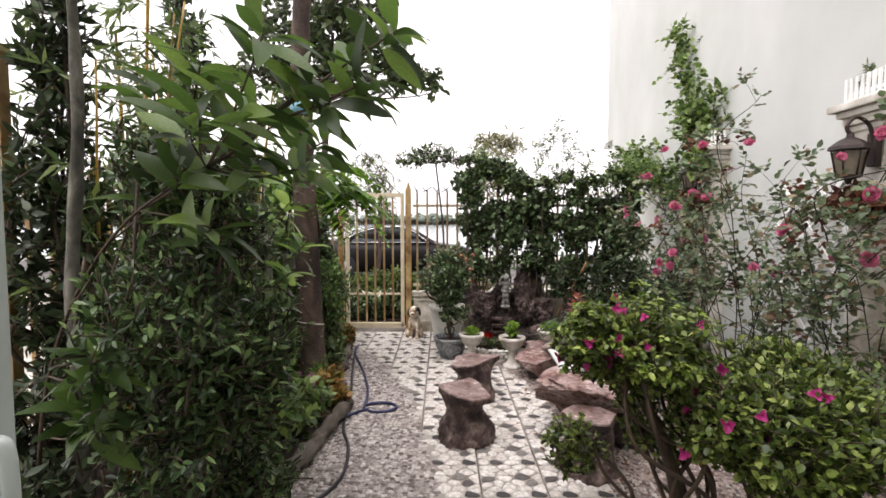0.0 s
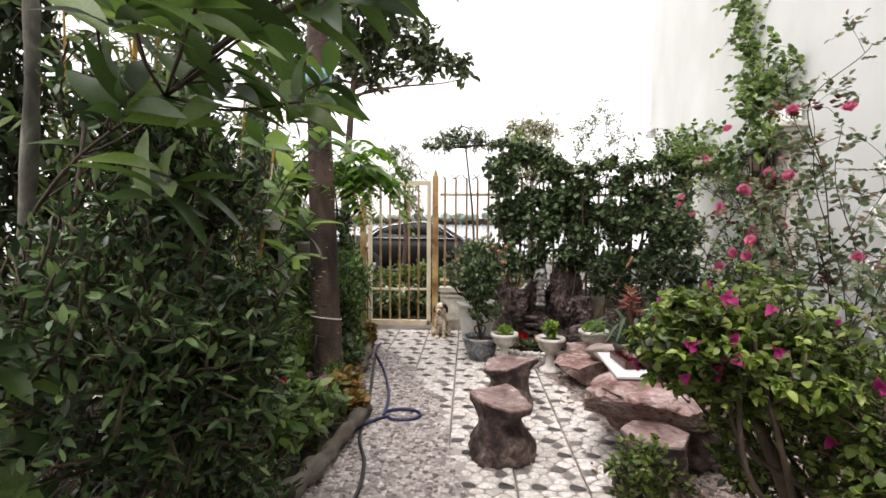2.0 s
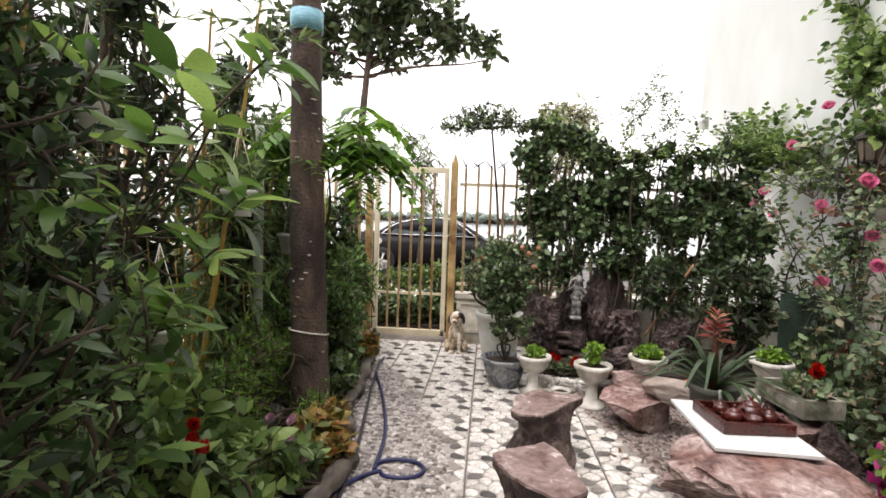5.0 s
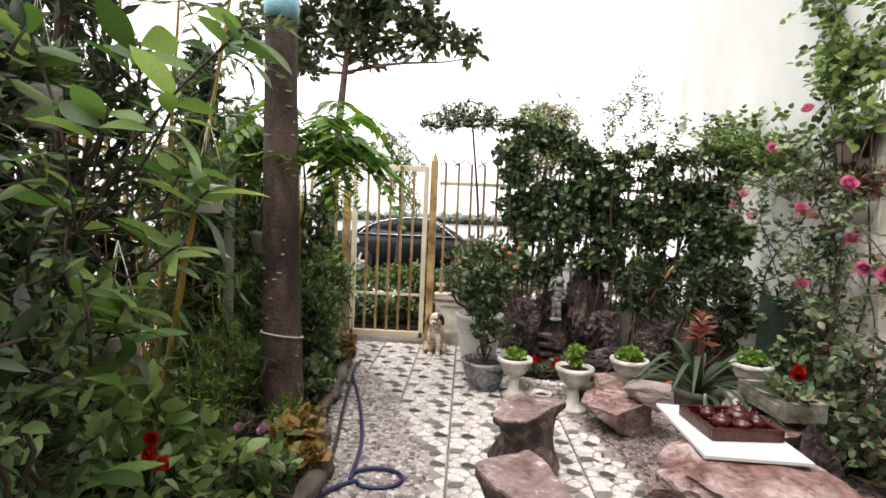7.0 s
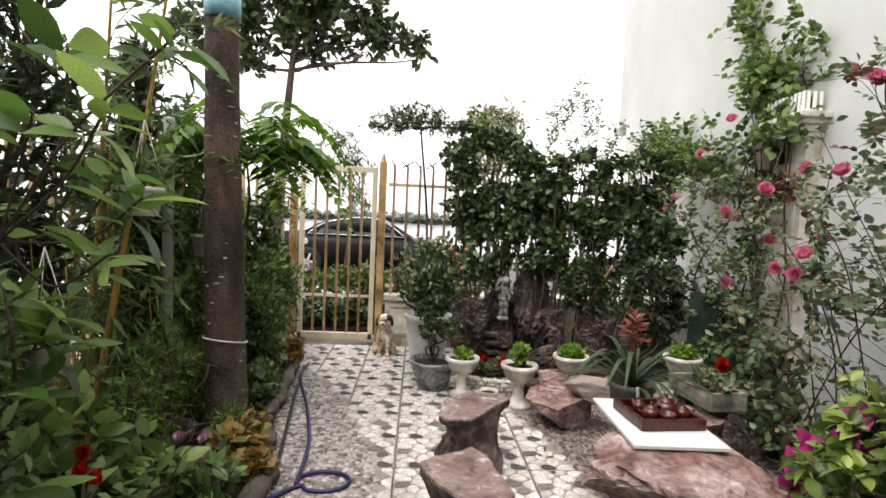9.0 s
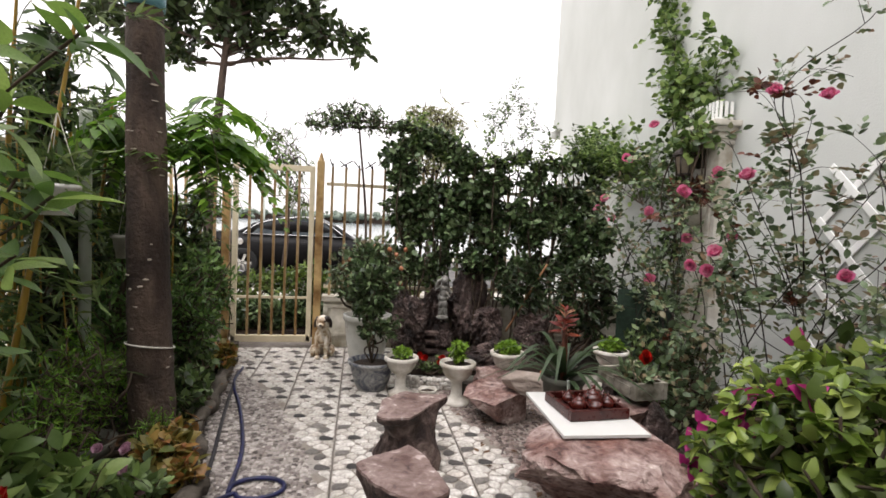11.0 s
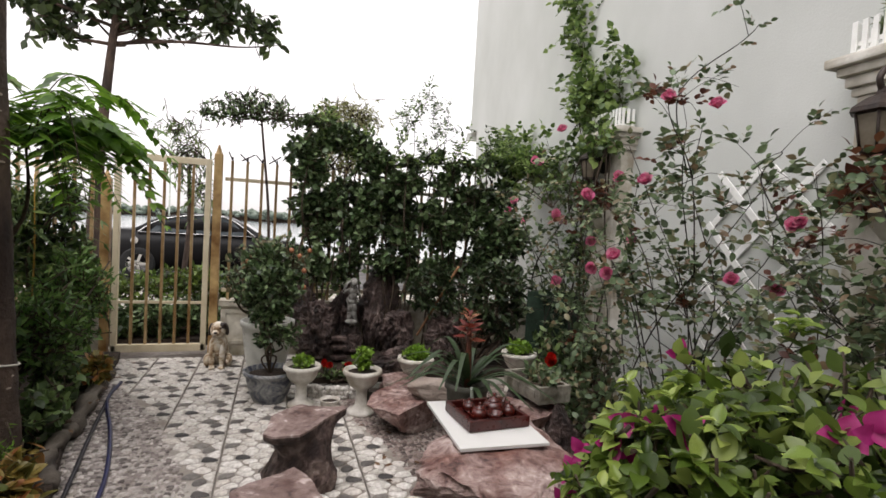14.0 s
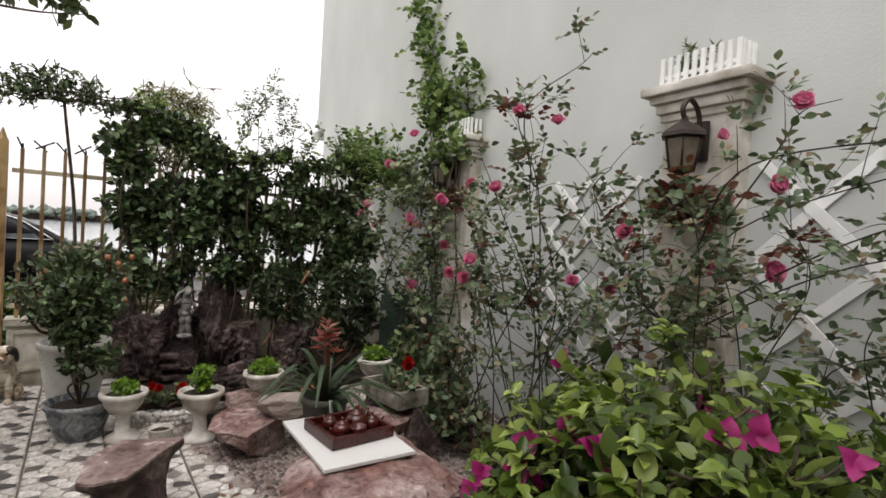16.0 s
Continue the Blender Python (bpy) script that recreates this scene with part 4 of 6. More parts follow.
def urn(x, y, z, s, plant, seed):
    root = thing("pedestal_urn", x, y, z, "white cement pedestal urn with a small green plant", "urn", "white urns")
    bm = lathe([(r * s, h * s) for r, h in URN], 32, x, y, z)
    part("bowl", bm, M_URN, root, smooth=True)
    part("soil", lathe([(0.112 * s, 0.302 * s), (0.06, 0.312 * s), (0, 0.315 * s)], 20, x, y, z), M_SOIL, root, "dark potting soil")
    if plant == "low":
        leaves_in("potted_herb", x, y, z + 0.31 * s, 0.085, 0.09, ROUND, 0.032, 50, L_LIME, "low lime-green herb in a white urn", seed)
    elif plant == "tall":
        leaves_in("potted_herb", x, y, z + 0.31 * s, 0.075, 0.2, ROUND, 0.036, 60, L_LIME, "taller light green seedling in a white urn", seed)
    else:
        leaves_in("potted_herb", x, y, z + 0.31 * s, 0.12, 0.1, ROUND, 0.034, 90, L_LIME, "full lime-green herb clump in a white urn", seed)
    return root


urn(0.31, 5.31, 0, 0.95, "low", 1)
urn(0.715, 5.12, 0, 0.98, "tall", 2)
urn(1.13, 5.22, 0.05, 0.98, "full", 3)
urn(1.93, 5.1, 0.1, 0.98, "full", 4)


def round_pot(name, x, y, z, prof, mat, label, soil_r, soil_h, group=""):
    root = thing(name, x, y, z, label, "pot", group)
    part("body", lathe(prof, 32, x, y, z), mat, root, smooth=True)
    part("soil", lathe([(soil_r, soil_h), (soil_r * 0.5, soil_h + 0.012), (0, soil_h + 0.012)], 20, x, y, z), M_SOIL, root, "dark potting soil")
    return root


round_pot("ceramic_pot", 0.09, 5.47, 0, [(0, 0), (0.1, 0), (0.11, 0.01), (0.14, 0.07), (0.165, 0.16), (0.172, 0.2), (0.19, 0.215), (0.192, 0.235), (0.17, 0.237), (0.16, 0.2), (0, 0.19)], M_POTBLUE, "grey ceramic pot with blue painted leaves", 0.163, 0.2)
round_pot("ceramic_pot", 0.055, 6.05, 0, [(0, 0), (0.13, 0), (0.14, 0.03), (0.15, 0.08), (0.18, 0.24), (0.198, 0.38), (0.2, 0.43), (0.218, 0.45), (0.22, 0.49), (0.203, 0.495), (0.185, 0.44), (0, 0.43)], M_POTWHITE, "large white glazed pot behind the citrus tree", 0.182, 0.45)
round_pot("clay_pot", 0.5, 5.16, 0, [(0, 0), (0.055, 0), (0.06, 0.03), (0.068, 0.09), (0.074, 0.1), (0.066, 0.102), (0.06, 0.07), (0, 0.065)], M_URN, "small pale clay pot between the urns", 0.06, 0.08)
round_pot("clay_pot", 0.86, 5.3, 0, [(0, 0), (0.08, 0), (0.09, 0.06), (0.11, 0.12), (0.1, 0.122), (0.08, 0.07), (0, 0.06)], M_POTGREY, "low grey clay bowl beside the stones", 0.09, 0.09)
round_pot("clay_pot", 1.5, 5.2, 0.05, [(0, 0), (0.07, 0), (0.085, 0.12), (0.1, 0.15), (0.09, 0.15), (0.07, 0.09), (0, 0.085)], M_TERRA, "small terracotta pot in the shade", 0.08, 0.11)
round_pot("flower_pot", 1.13, 4.15, 0.28, [(0, 0), (0.09, 0), (0.095, 0.02), (0.115, 0.2), (0.125, 0.205), (0.125, 0.235), (0.11, 0.236), (0.1, 0.18), (0, 0.17)], M_POTGREY, "grey-green cement pot holding the bromeliad", 0.105, 0.19)

# citrus trees in the two pots
shrub("citrus_tree", (0.09, 5.47, 0.2), [(0.06, 5.5, 0.8, 0.26, 0.24, 0.34), (0.14, 5.42, 0.5, 0.2, 0.15, 0.16, 0.5), (0.02, 5.55, 1.05, 0.2, 0.2, 0.14, 0.6)], OVAL, 0.055, 340, L_DARK, "dense dark green citrus tree in the painted pot", "tree", 71, per=7, twig=0.11, limb=0.007, limb_n=2)
shrub("kumquat_tree", (0.04, 6.02, 0.45), [(0.1, 6.02, 0.95, 0.36, 0.26, 0.32), (-0.18, 5.95, 0.85, 0.16, 0.2, 0.3, 0.7)], OVAL, 0.055, 220, L_ROSE, "green kumquat tree with a few orange fruits", "tree", 73, per=6, twig=0.1, limb=0.018, limb_n=4)
kum = [o for o in scene.objects if o.name.startswith("kumquat_tree")][0]
rng = np.random.default_rng(12)
fm = None
for k in range(14):
    p = np.array([0.12, 5.82, 0.93]) + rng.uniform(-1, 1, 3) * [0.27, 0.1, 0.22]
    bm = ball(bmesh.new(), (0, 0, 0), (0.02, 0.02, 0.022), seg=8)
    if fm is None:
        ob = part("fruit", bm, M_KUMQUAT, kum, "small orange fruit", smooth=True, at=Matrix.Translation(p))
        fm = ob.data
    else:
        bm.free()
        put("fruit", fm, M_KUMQUAT, kum, at=Matrix.Translation(p))

# stone trough on feet
tr = thing("planter_trough", 1.6, 4.15, 0, "mossy cement trough with succulents on dark stone feet", "planter")
mt = pose(1.7, 4.4, 0.34, 0, 0, -84) @ Matrix.Diagonal((0.88, 0.95, 0.95, 1))
for cx, cy, sx, sy in ((0, 0.105, 0.46, 0.03), (0, -0.105, 0.46, 0.03), (0.215, 0, 0.03, 0.18), (-0.215, 0, 0.03, 0.18)):
    bm = boxed(cx, cy, 0.055, sx, sy, 0.11, bevel=0.006)
    bm.transform(mt)
    part("side", bm, M_TROUGH, tr)
for cx in (0.1, -0.1):
    for s in (-1, 1):
        bm = boxed(cx, s * 0.122, 0.055, 0.15, 0.008, 0.05, bevel=0.002)
        bm.transform(mt)
        part("relief_panel", bm, M_TROUGH, tr)
bm = boxed(0, 0, 0.045, 0.42, 0.2, 0.085)
bm.transform(mt)
part("soil", bm, M_SOIL, tr, "dark potting soil")
part("foot", rock_mesh(81, 0.1, 0.1, 0.19, cuts=8, craggy=0.2), M_ROCKDARK, tr, "dark stone foot", at=pose(1.77, 4.17, 0))
part("foot", rock_mesh(83, 0.1, 0.1, 0.19, cuts=8, craggy=0.2), M_ROCKDARK, tr, "dark stone foot", at=pose(1.63, 4.5, 0))
shrub("succulent", (1.7, 4.34, 0.4), [(1.7, 4.34, 0.47, 0.12, 0.2, 0.05)], OVAL, 0.05, 40, L_ROSE, "grey-green succulents growing in the trough", "plant", 77, per=6, twig=0.05, limb=0.004)

# bromeliad
br = thing("bromeliad", 1.13, 4.15, 0.46, "bromeliad with dark strap leaves and an orange-red flower head", "plant")
rng = np.random.default_rng(5)
lm = {}
for k in range(26):
    a, L, up = k * 2.4, rng.uniform(0.34, 0.54), rng.uniform(0.2, 0.95)
    ln = bend([(0, 0, 0), (0.12 * L, 0, 0.3 * L * up), (0.5 * L, 0, 0.62 * L * up), (L, 0, (0.6 * up - 0.2) * L)], 4)
    w = 0.0135 * np.sin(np.linspace(0.5, 3.1, len(ln))) + 0.003
    V = np.concatenate([ln + np.stack([0 * w, -w, 0.25 * w], 1), ln, ln + np.stack([0 * w, w, 0.25 * w], 1)])
    n = len(ln)
    T = [q for i in range(n - 1) for b in (0, n) for q in ((b + i, b + i + 1, b + n + i + 1), (b + i, b + n + i + 1, b + n + i))]
    put("leaf", tri_mesh("leaf", V, T), L_BROM, br, at=pose(1.13, 4.15, 0.47, 0, 0, math.degrees(a)))
so = Soup()
so.add(*tube([(1.13, 4.15, 0.46), (1.12, 4.13, 0.65), (1.11, 4.12, 0.82)], [0.02, 0.018, 0.014], 7))
put("flower_stalk", so.mesh("flower_stalk"), L_RED, br)
so = Soup()
for k in range(28):
    a, h = k * 2.4, k / 28
    d = np.array([[math.cos(a), math.sin(a), 0.15 + 0.9 * h]])
    set_leaves(so, [(1.11, 4.12, 0.75 + 0.15 * h)], d, 0.11 - 0.045 * h, LANCE, rng, 0.7)
so2 = Soup()
so2.add(*tube(bend([(1.1, 4.0, 0.29), (1.105, 4.0, 0.42), (1.1, 4.01, 0.53)], 4), np.linspace(0.018, 0.008, 9), 8))
put("stake", so2.mesh("stake"), M_PVC, br, "pale grey stake standing before the pot")
put("flower_head", so.mesh("flower_head"), M_ORANGEFL, br, "orange-red pointed bracts")


# ---- hedge on the street fence ----
rng = np.random.default_rng(90)
HEDGE = [(x + rng.normal(0, 0.05), 6.66 + rng.normal(0, 0.04), z + rng.normal(0, 0.07), rng.uniform(0.17, 0.29), 0.2, rng.uniform(0.15, 0.25), rng.uniform(0.7, 1.2))
         for x in np.arange(0.35, 2.7, 0.27) for z in (0.95, 1.2, 1.45, 1.72, 1.98) if not (z > 1.9 and x > 1.08)]
HEDGE += [(x, 6.66, 2.02 + 0.06 * math.sin(9 * x), 0.2, 0.16, 0.13, 0.45) for x in np.arange(1.15, 2.6, 0.22)]
HEDGE += [(0.75, 6.68, 2.2, 0.3, 0.18, 0.16, 0.6), (0.5, 6.68, 2.12, 0.3, 0.18, 0.15, 0.6)]
shrub("climbing_hedge", (1.4, 6.68, 0.05), HEDGE, WIDE, 0.07, 2600, L_DARK, "thick dark green climber covering the street fence", "hedge", 91, per=7, twig=0.17, limb=0.011, limb_n=1, upright=True)
shrub("shade_shrub", (1.9, 6.0, 0.05), [(1.55, 6.2, 0.75, 0.35, 0.3, 0.35), (2.1, 6.0, 0.7, 0.45, 0.4, 0.5), (2.5, 5.75, 0.6, 0.22, 0.3, 0.4, 0.7)], LANCE, 0.09, 320, L_CYP, "dark feathery shrub in the shaded corner", "shrub", 93, per=8, twig=0.16)
shrub("rose_undergrowth", (2.15, 4.4, 0.0), [(2.2, 4.55, 0.45, 0.22, 0.4, 0.4), (2.1, 4.1, 0.25, 0.2, 0.3, 0.25), (2.3, 3.6, 0.3, 0.2, 0.4, 0.3, 0.6), (1.95, 4.3, 0.3, 0.15, 0.3, 0.25, 0.7)], WIDE, 0.055, 210, L_ROSE, "tangled brownish rose leaves near the ground", "shrub", 97, per=6, twig=0.12)
shrub("shade_shrub", (2.2, 5.3, 0.05), [(2.35, 5.2, 0.35, 0.3, 0.4, 0.3), (2.05, 4.7, 0.22, 0.3, 0.35, 0.2)], OVAL, 0.07, 130, L_SHRUB, "low dark green shrub below the roses", "shrub", 95, per=6, twig=0.12)


def shoots(name, starts, tips, label, category, leaf_mat, size, seed, leaf_n=22, cane=M_CANE, r=0.006, sag=0.1, twig_n=5, twig_len=0.22, shape=OVAL, flowers=(), base=None, red=None):
    """Long arching canes from starts to tips, with side twigs and leaves; flowers at given places."""
    rng = np.random.default_rng(seed)
    root = thing(name, *(base or starts[0]), label, category)
    wood, lv, lv2 = Soup(), Soup(), Soup()
    for s, e in zip(starts, tips):
        s, e = np.array(s, float), np.array(e, float)
        m1 = s + (e - s) * 0.4 + [rng.normal(0, 0.11), rng.normal(0, 0.13), sag]
        m2 = s + (e - s) * 0.75 + [rng.normal(0, 0.06), rng.normal(0, 0.06), sag * 0.8]
        ln = bend([s, m1, m2, e], 8)
        wood.add(*tube(ln, np.linspace(r, r * 0.35, len(ln)), 5))
        L = np.linalg.norm(e - s)

        def dress(line, n, sz, soup):
            idx = rng.uniform(0.3, 1.0, n) * (len(line) - 1)
            i0 = np.minimum(idx.astype(int), len(line) - 2)
            P = line[i0] + (line[i0 + 1] - line[i0]) * (idx - i0)[:, None]
            g = unit(line[i0 + 1] - line[i0])
            stalk = unit(rng.normal(0, 1, P.shape) + g * 0.4 + [0, 0, 0.25])
            for q, (ua, ub) in enumerate(((0.9, 0), (0.55, 1), (0.55, -1), (0.25, 1), (0.25, -1))):
                side = unit(np.cross(stalk, [0, 0, 1.0]))
                Q = P + stalk * (ua * sz * 1.5)[:, None]
                set_leaves(soup, Q, stalk + side * ub * 0.9, sz * 0.62, shape, rng, 0.65)

        dress(ln, int(leaf_n * L * 0.5), size * rng.uniform(0.7, 1.2, int(leaf_n * L * 0.5)), lv)
        for k in range(int(twig_n * L)):
            i = rng.integers(len(ln) // 4, len(ln))
            w = unit(rng.normal(0, 1, 3) + [0, 0, 0.35])
            t2 = bend([ln[i], ln[i] + w * twig_len * 0.5 + [0, 0, 0.02], ln[i] + w * twig_len * rng.uniform(0.7, 1.4)], 4)
            wood.add(*tube(t2, np.linspace(r * 0.45, r * 0.2, len(t2)), 4))
            soup = lv2 if (red and rng.random() < red) else lv
            n = int(leaf_n * twig_len) + 2
            dress(t2, n, size * rng.uniform(0.7, 1.2, n), soup)
    put("cane", wood.mesh("cane"), cane, root)
    tagged(put("foliage", lv.mesh("foliage"), leaf_mat, root), kind="stuff")
    if lv2.n:
        tagged(put("young_foliage", lv2.mesh("young_foliage"), L_RED, root, "red-brown young leaves"), kind="stuff")
    return root


def rose_mesh(seed, r=0.045):
    rng = np.random.default_rng(seed)
    so = Soup()
    sh = fine_leaf(0.55, 0.22, -0.35, 6, 0.6, 0.02)
    for ring, n, tilt, s in ((0, 5, 4.5, 0.8), (1, 7, 2.6, 0.92), (2, 8, 1.5, 1.0), (3, 9, 0.85, 1.02), (4, 8, 0.3, 0.95)):
        for k in range(n):
            a = 2 * math.pi * (k + 0.5 * ring) / n + rng.normal(0, 0.15)
            d = np.array([[math.cos(a), math.sin(a), tilt + rng.normal(0, 0.12)]])
            set_leaves(so, [(0, 0, 0.004 * ring)], d, r * s * rng.uniform(0.9, 1.1), sh, rng, 0.95)
    return so.mesh("flower")


ROSES = [rose_mesh(k) for k in range(3)]


def bloom(root, spots, mat, s=1.0, label="open pink rose", meshes=ROSES, seed=3):
    own = [m.copy() for m in meshes]
    rng = np.random.default_rng(seed)
    for k, p in enumerate(spots):
        face = Vector((-0.6 + rng.normal(0, 0.35), -0.75 + rng.normal(0, 0.35), 0.5 + rng.normal(0, 0.3))).to_track_quat("Z", "Y").to_matrix().to_4x4()
        put("flower", own[k % len(own)], mat, root, label, at=Matrix.Translation(p) @ face @ pose(0, 0, 0, 0, 0, rng.uniform(0, 360)) @ Matrix.Scale(s * rng.uniform(0.75, 1.15), 4))


# climbing roses along the house wall
rng = np.random.default_rng(17)
st, tp = [], []
for y0, y1, n in ((3.2, 4.6, 17), (4.4, 6.0, 9)):
    for k in range(n):
        st.append((2.28 + rng.uniform(-0.16, 0.2), rng.uniform(y0 + 0.2, y1 - 0.2), 0.03))
        tp.append((rng.uniform(1.8, 2.6), rng.uniform(y0 - 0.35, y1 + 0.3), rng.uniform(0.9, 2.1)))
r1 = shoots("climbing_rose", st, tp, "sprawling climbing rose with pink flowers against the wall", "rose bush", L_ROSE, 0.078, 19, leaf_n=10, r=0.005, sag=0.16, twig_n=4, red=0.06, shape=WIDE, base=(2.3, 4.4, 0.03))
bloom(r1, [(2.2, 4.74, 1.62), (2.2, 4.40, 1.73), (2.2, 5.15, 1.5), (2.2, 6.0, 1.54), (2.1, 4.0, 1.67), (2.3, 5.87, 1.43), (2.1, 4.9, 0.99), (2.3, 5.7, 1.98), (2.4, 5.46, 2.24), (2.2, 3.63, 2.04), (1.82, 3.56, 2.02),
           (1.68, 3.85, 1.20), (1.74, 3.8, 1.17), (1.73, 3.74, 1.25), (2.1, 3.1, 1.44), (2.2, 4.2, 1.35), (2.3, 4.8, 1.3), (2.1, 4.27, 1.716), (2.1, 5.38, 1.94), (2.1, 3.18, 1.19), (2.0, 5.5, 1.6), (2.1, 4.6, 1.62)], M_ROSE, 1.1)
st, tp = [], []
for k in range(12):
    st.append((2.3 + rng.uniform(-0.1, 0.1), rng.uniform(2.3, 3.3), 0.03))
    tp.append((rng.uniform(1.85, 2.4), rng.uniform(1.7, 3.3), rng.uniform(1.0, 1.7)))
st += [(2.2, 3.0, 0.9), (2.15, 2.9, 1.0), (2.2, 2.8, 1.1), (2.1, 3.6, 1.2), (2.1, 3.7, 1.7), (2.2, 2.7, 1.5), (2.1, 2.75, 1.4), (2.2, 3.2, 1.4)]
tp += [(2.05, 1.75, 1.42), (2.1, 1.7, 1.85), (2.15, 1.7, 1.6), (1.82, 3.56, 2.02), (2.05, 3.3, 2.32), (2.1, 2.3, 1.92), (2.15, 1.8, 1.75), (2.3, 3.5, 1.75)]
r2 = shoots("climbing_rose", st, tp, "long bare rose canes with a few pink roses before the lattice", "rose bush", L_ROSE, 0.068, 23, leaf_n=12, r=0.0042, sag=0.14, twig_n=6, red=0.12, shape=WIDE, base=(2.3, 2.8, 0.03))
bloom(r2, [(2.1, 2.7, 1.313), (2.1, 2.485, 1.322), (2.1, 2.5, 1.635), (2.1, 3.08, 1.465), (2.1, 2.42, 1.916), (2.1, 2.7, 1.84), (2.1, 3.38, 1.19)], M_ROSE, seed=5)

# vine on the wall
st = [(2.75, 5.5, 1.9)] * 6 + [(2.6, 5.9, 1.6)] * 6
tp = [(2.83, 6.25, 3.75), (2.82, 6.1, 3.4), (2.82, 5.9, 3.1), (2.8, 5.15, 2.85), (2.8, 5.3, 2.7), (2.78, 5.6, 2.9), (2.85, 8.0, 2.5), (2.8, 7.4, 2.45), (2.75, 6.9, 2.3), (2.6, 6.6, 2.2), (2.5, 7.0, 2.35), (2.75, 6.3, 2.2)]
shoots("wall_vine", st, tp, "green vine climbing the white wall above the roses", "vine", L_MID, 0.1, 27, leaf_n=15, shape=HEART, r=0.006, sag=0.02, twig_n=8, twig_len=0.22, cane=M_TWIG, base=(2.6, 5.7, 0.03))
shoots("wall_vine", [(2.6, 5.7, 0.03)] * 4, [(2.7, 5.5, 2.0), (2.75, 5.2, 2.2), (2.7, 5.8, 2.2), (2.72, 5.4, 2.4)], "green vine covering the further pilaster", "vine", L_SHRUB, 0.08, 29, leaf_n=16, shape=HEART, r=0.01, sag=0.02, twig_n=6, twig_len=0.16)
shoots("hedge_shoots", [(1.22 + 0.16 * k, 6.66, 1.7) for k in range(6)], [(1.3, 6.7, 2.45), (1.5, 6.65, 2.62), (1.6, 6.6, 2.64), (1.72, 6.7, 2.5), (1.9, 6.6, 2.3), (2.2, 6.6, 2.25)], "thin leafy shoots standing above the hedge", "vine", L_SHRUB, 0.055, 31, leaf_n=44, r=0.005, sag=0.03, twig_n=9, twig_len=0.16)
rng = np.random.default_rng(37)
shoots("hedge_shoots", [(0.45 + 0.18 * k, 6.6, 1.75) for k in range(12)], [(0.45 + 0.18 * k + rng.normal(0, 0.1), 6.55, (2.25 if k < 4 else 2.05) + rng.uniform(-0.05, 0.2)) for k in range(12)], "short lighter green shoots along the hedge's top", "vine", L_MID, 0.07, 38, leaf_n=34, r=0.005, sag=0.02, twig_n=6, twig_len=0.13, shape=WIDE)
shrub("wall_vine", (2.7, 5.4, 0.03), [(2.72, 5.35, 2.25, 0.14, 0.4, 0.3), (2.55, 5.15, 2.12, 0.1, 0.3, 0.2, 0.5), (2.78, 5.65, 2.6, 0.1, 0.3, 0.25, 0.6)], HEART, 0.075, 110, L_MID, "leafy green vine round the further capital", "vine", 35, per=6, twig=0.13, limb=0.008, limb_n=3)
leaves_in("picket_plant", 2.62, 3.1, 2.27, 0.12, 0.24, BLADE, 0.05, 24, L_ROSE, "thin grey-green plant in the picket box", 33, lie=0.3)

# ---- bougainvillea ----
root = thing("bougainvillea", 1.05, 1.95, 0, "light green bougainvillea bush with magenta bracts", "bush")
rng = np.random.default_rng(41)
BL = [(0.8, 2.06, 1.0, 0.36, 0.38, 0.23), (0.62, 2.0, 1.06, 0.18, 0.22, 0.15, 0.9), (0.8, 2.3, 0.88, 0.18, 0.2, 0.15, 0.8), (1.2, 1.72, 0.78, 0.42, 0.36, 0.26), (1.02, 2.2, 0.62, 0.34, 0.3, 0.24, 0.3), (0.64, 2.42, 0.42, 0.2, 0.2, 0.18, 0.35), (1.5, 2.1, 0.78, 0.32, 0.5, 0.28, 0.8)]
wood = Soup()
for b in BL:
    limbs(rng, wood, (1.05, 1.95, 0.0), [np.array(b[:3]) + rng.uniform(-0.6, 0.6, 3) * b[3:6] for k in range(3)], 0.012)
wood.add(*tube(bend([(1.05, 1.95, 0.0), (1.0, 2.06, 0.3), (0.92, 2.0, 0.55), (0.82, 2.08, 0.85)], 6), np.linspace(0.042, 0.016, 19), 9))
lv, wood = foliage(rng, BL, ROUND, 0.033, 3000, 7, 0.075, 0.75, 0.0, wood, keep=lambda P: P[:, 0] > 0.44)
put("stem", wood.mesh("stem"), M_TWIG, root)
tagged(put("foliage", lv.mesh("foliage"), L_BOUG, root), kind="stuff")
LEAF = [tri_mesh("leaf", *fine_leaf(w, c, d, 8, p, 0.01)) for w, c, d, p in ((0.3, 0.16, 0.25, 0.42), (0.34, 0.12, 0.34, 0.46), (0.28, 0.2, 0.14, 0.44))]


def big_leaves(root, rng, clusters, meshes, mat, size, n, lie=0.7, spread=0.04):
    for c, g in clusters:
        for k in range(n):
            a = k * 2.4 + rng.uniform(0, 0.5)
            g = unit(np.array(g, float))
            s1 = unit(np.cross(g, [0.3, 0.2, 1.0]))
            s2 = np.cross(g, s1)
            d = unit(g * rng.uniform(0.1, 0.9) + s1 * math.cos(a) + s2 * math.sin(a) - [0, 0, 0.1])
            F = leaf_frames(d[None], rng, lie)[0] * (size * rng.uniform(0.65, 1.2))
            P = np.array(c) - g * spread * k / n * 2
            m4 = Matrix(np.vstack([np.hstack([F, P[:, None]]), [0, 0, 0, 1]]).tolist())
            put("leaf", meshes[k % len(meshes)], mat, root, at=m4)


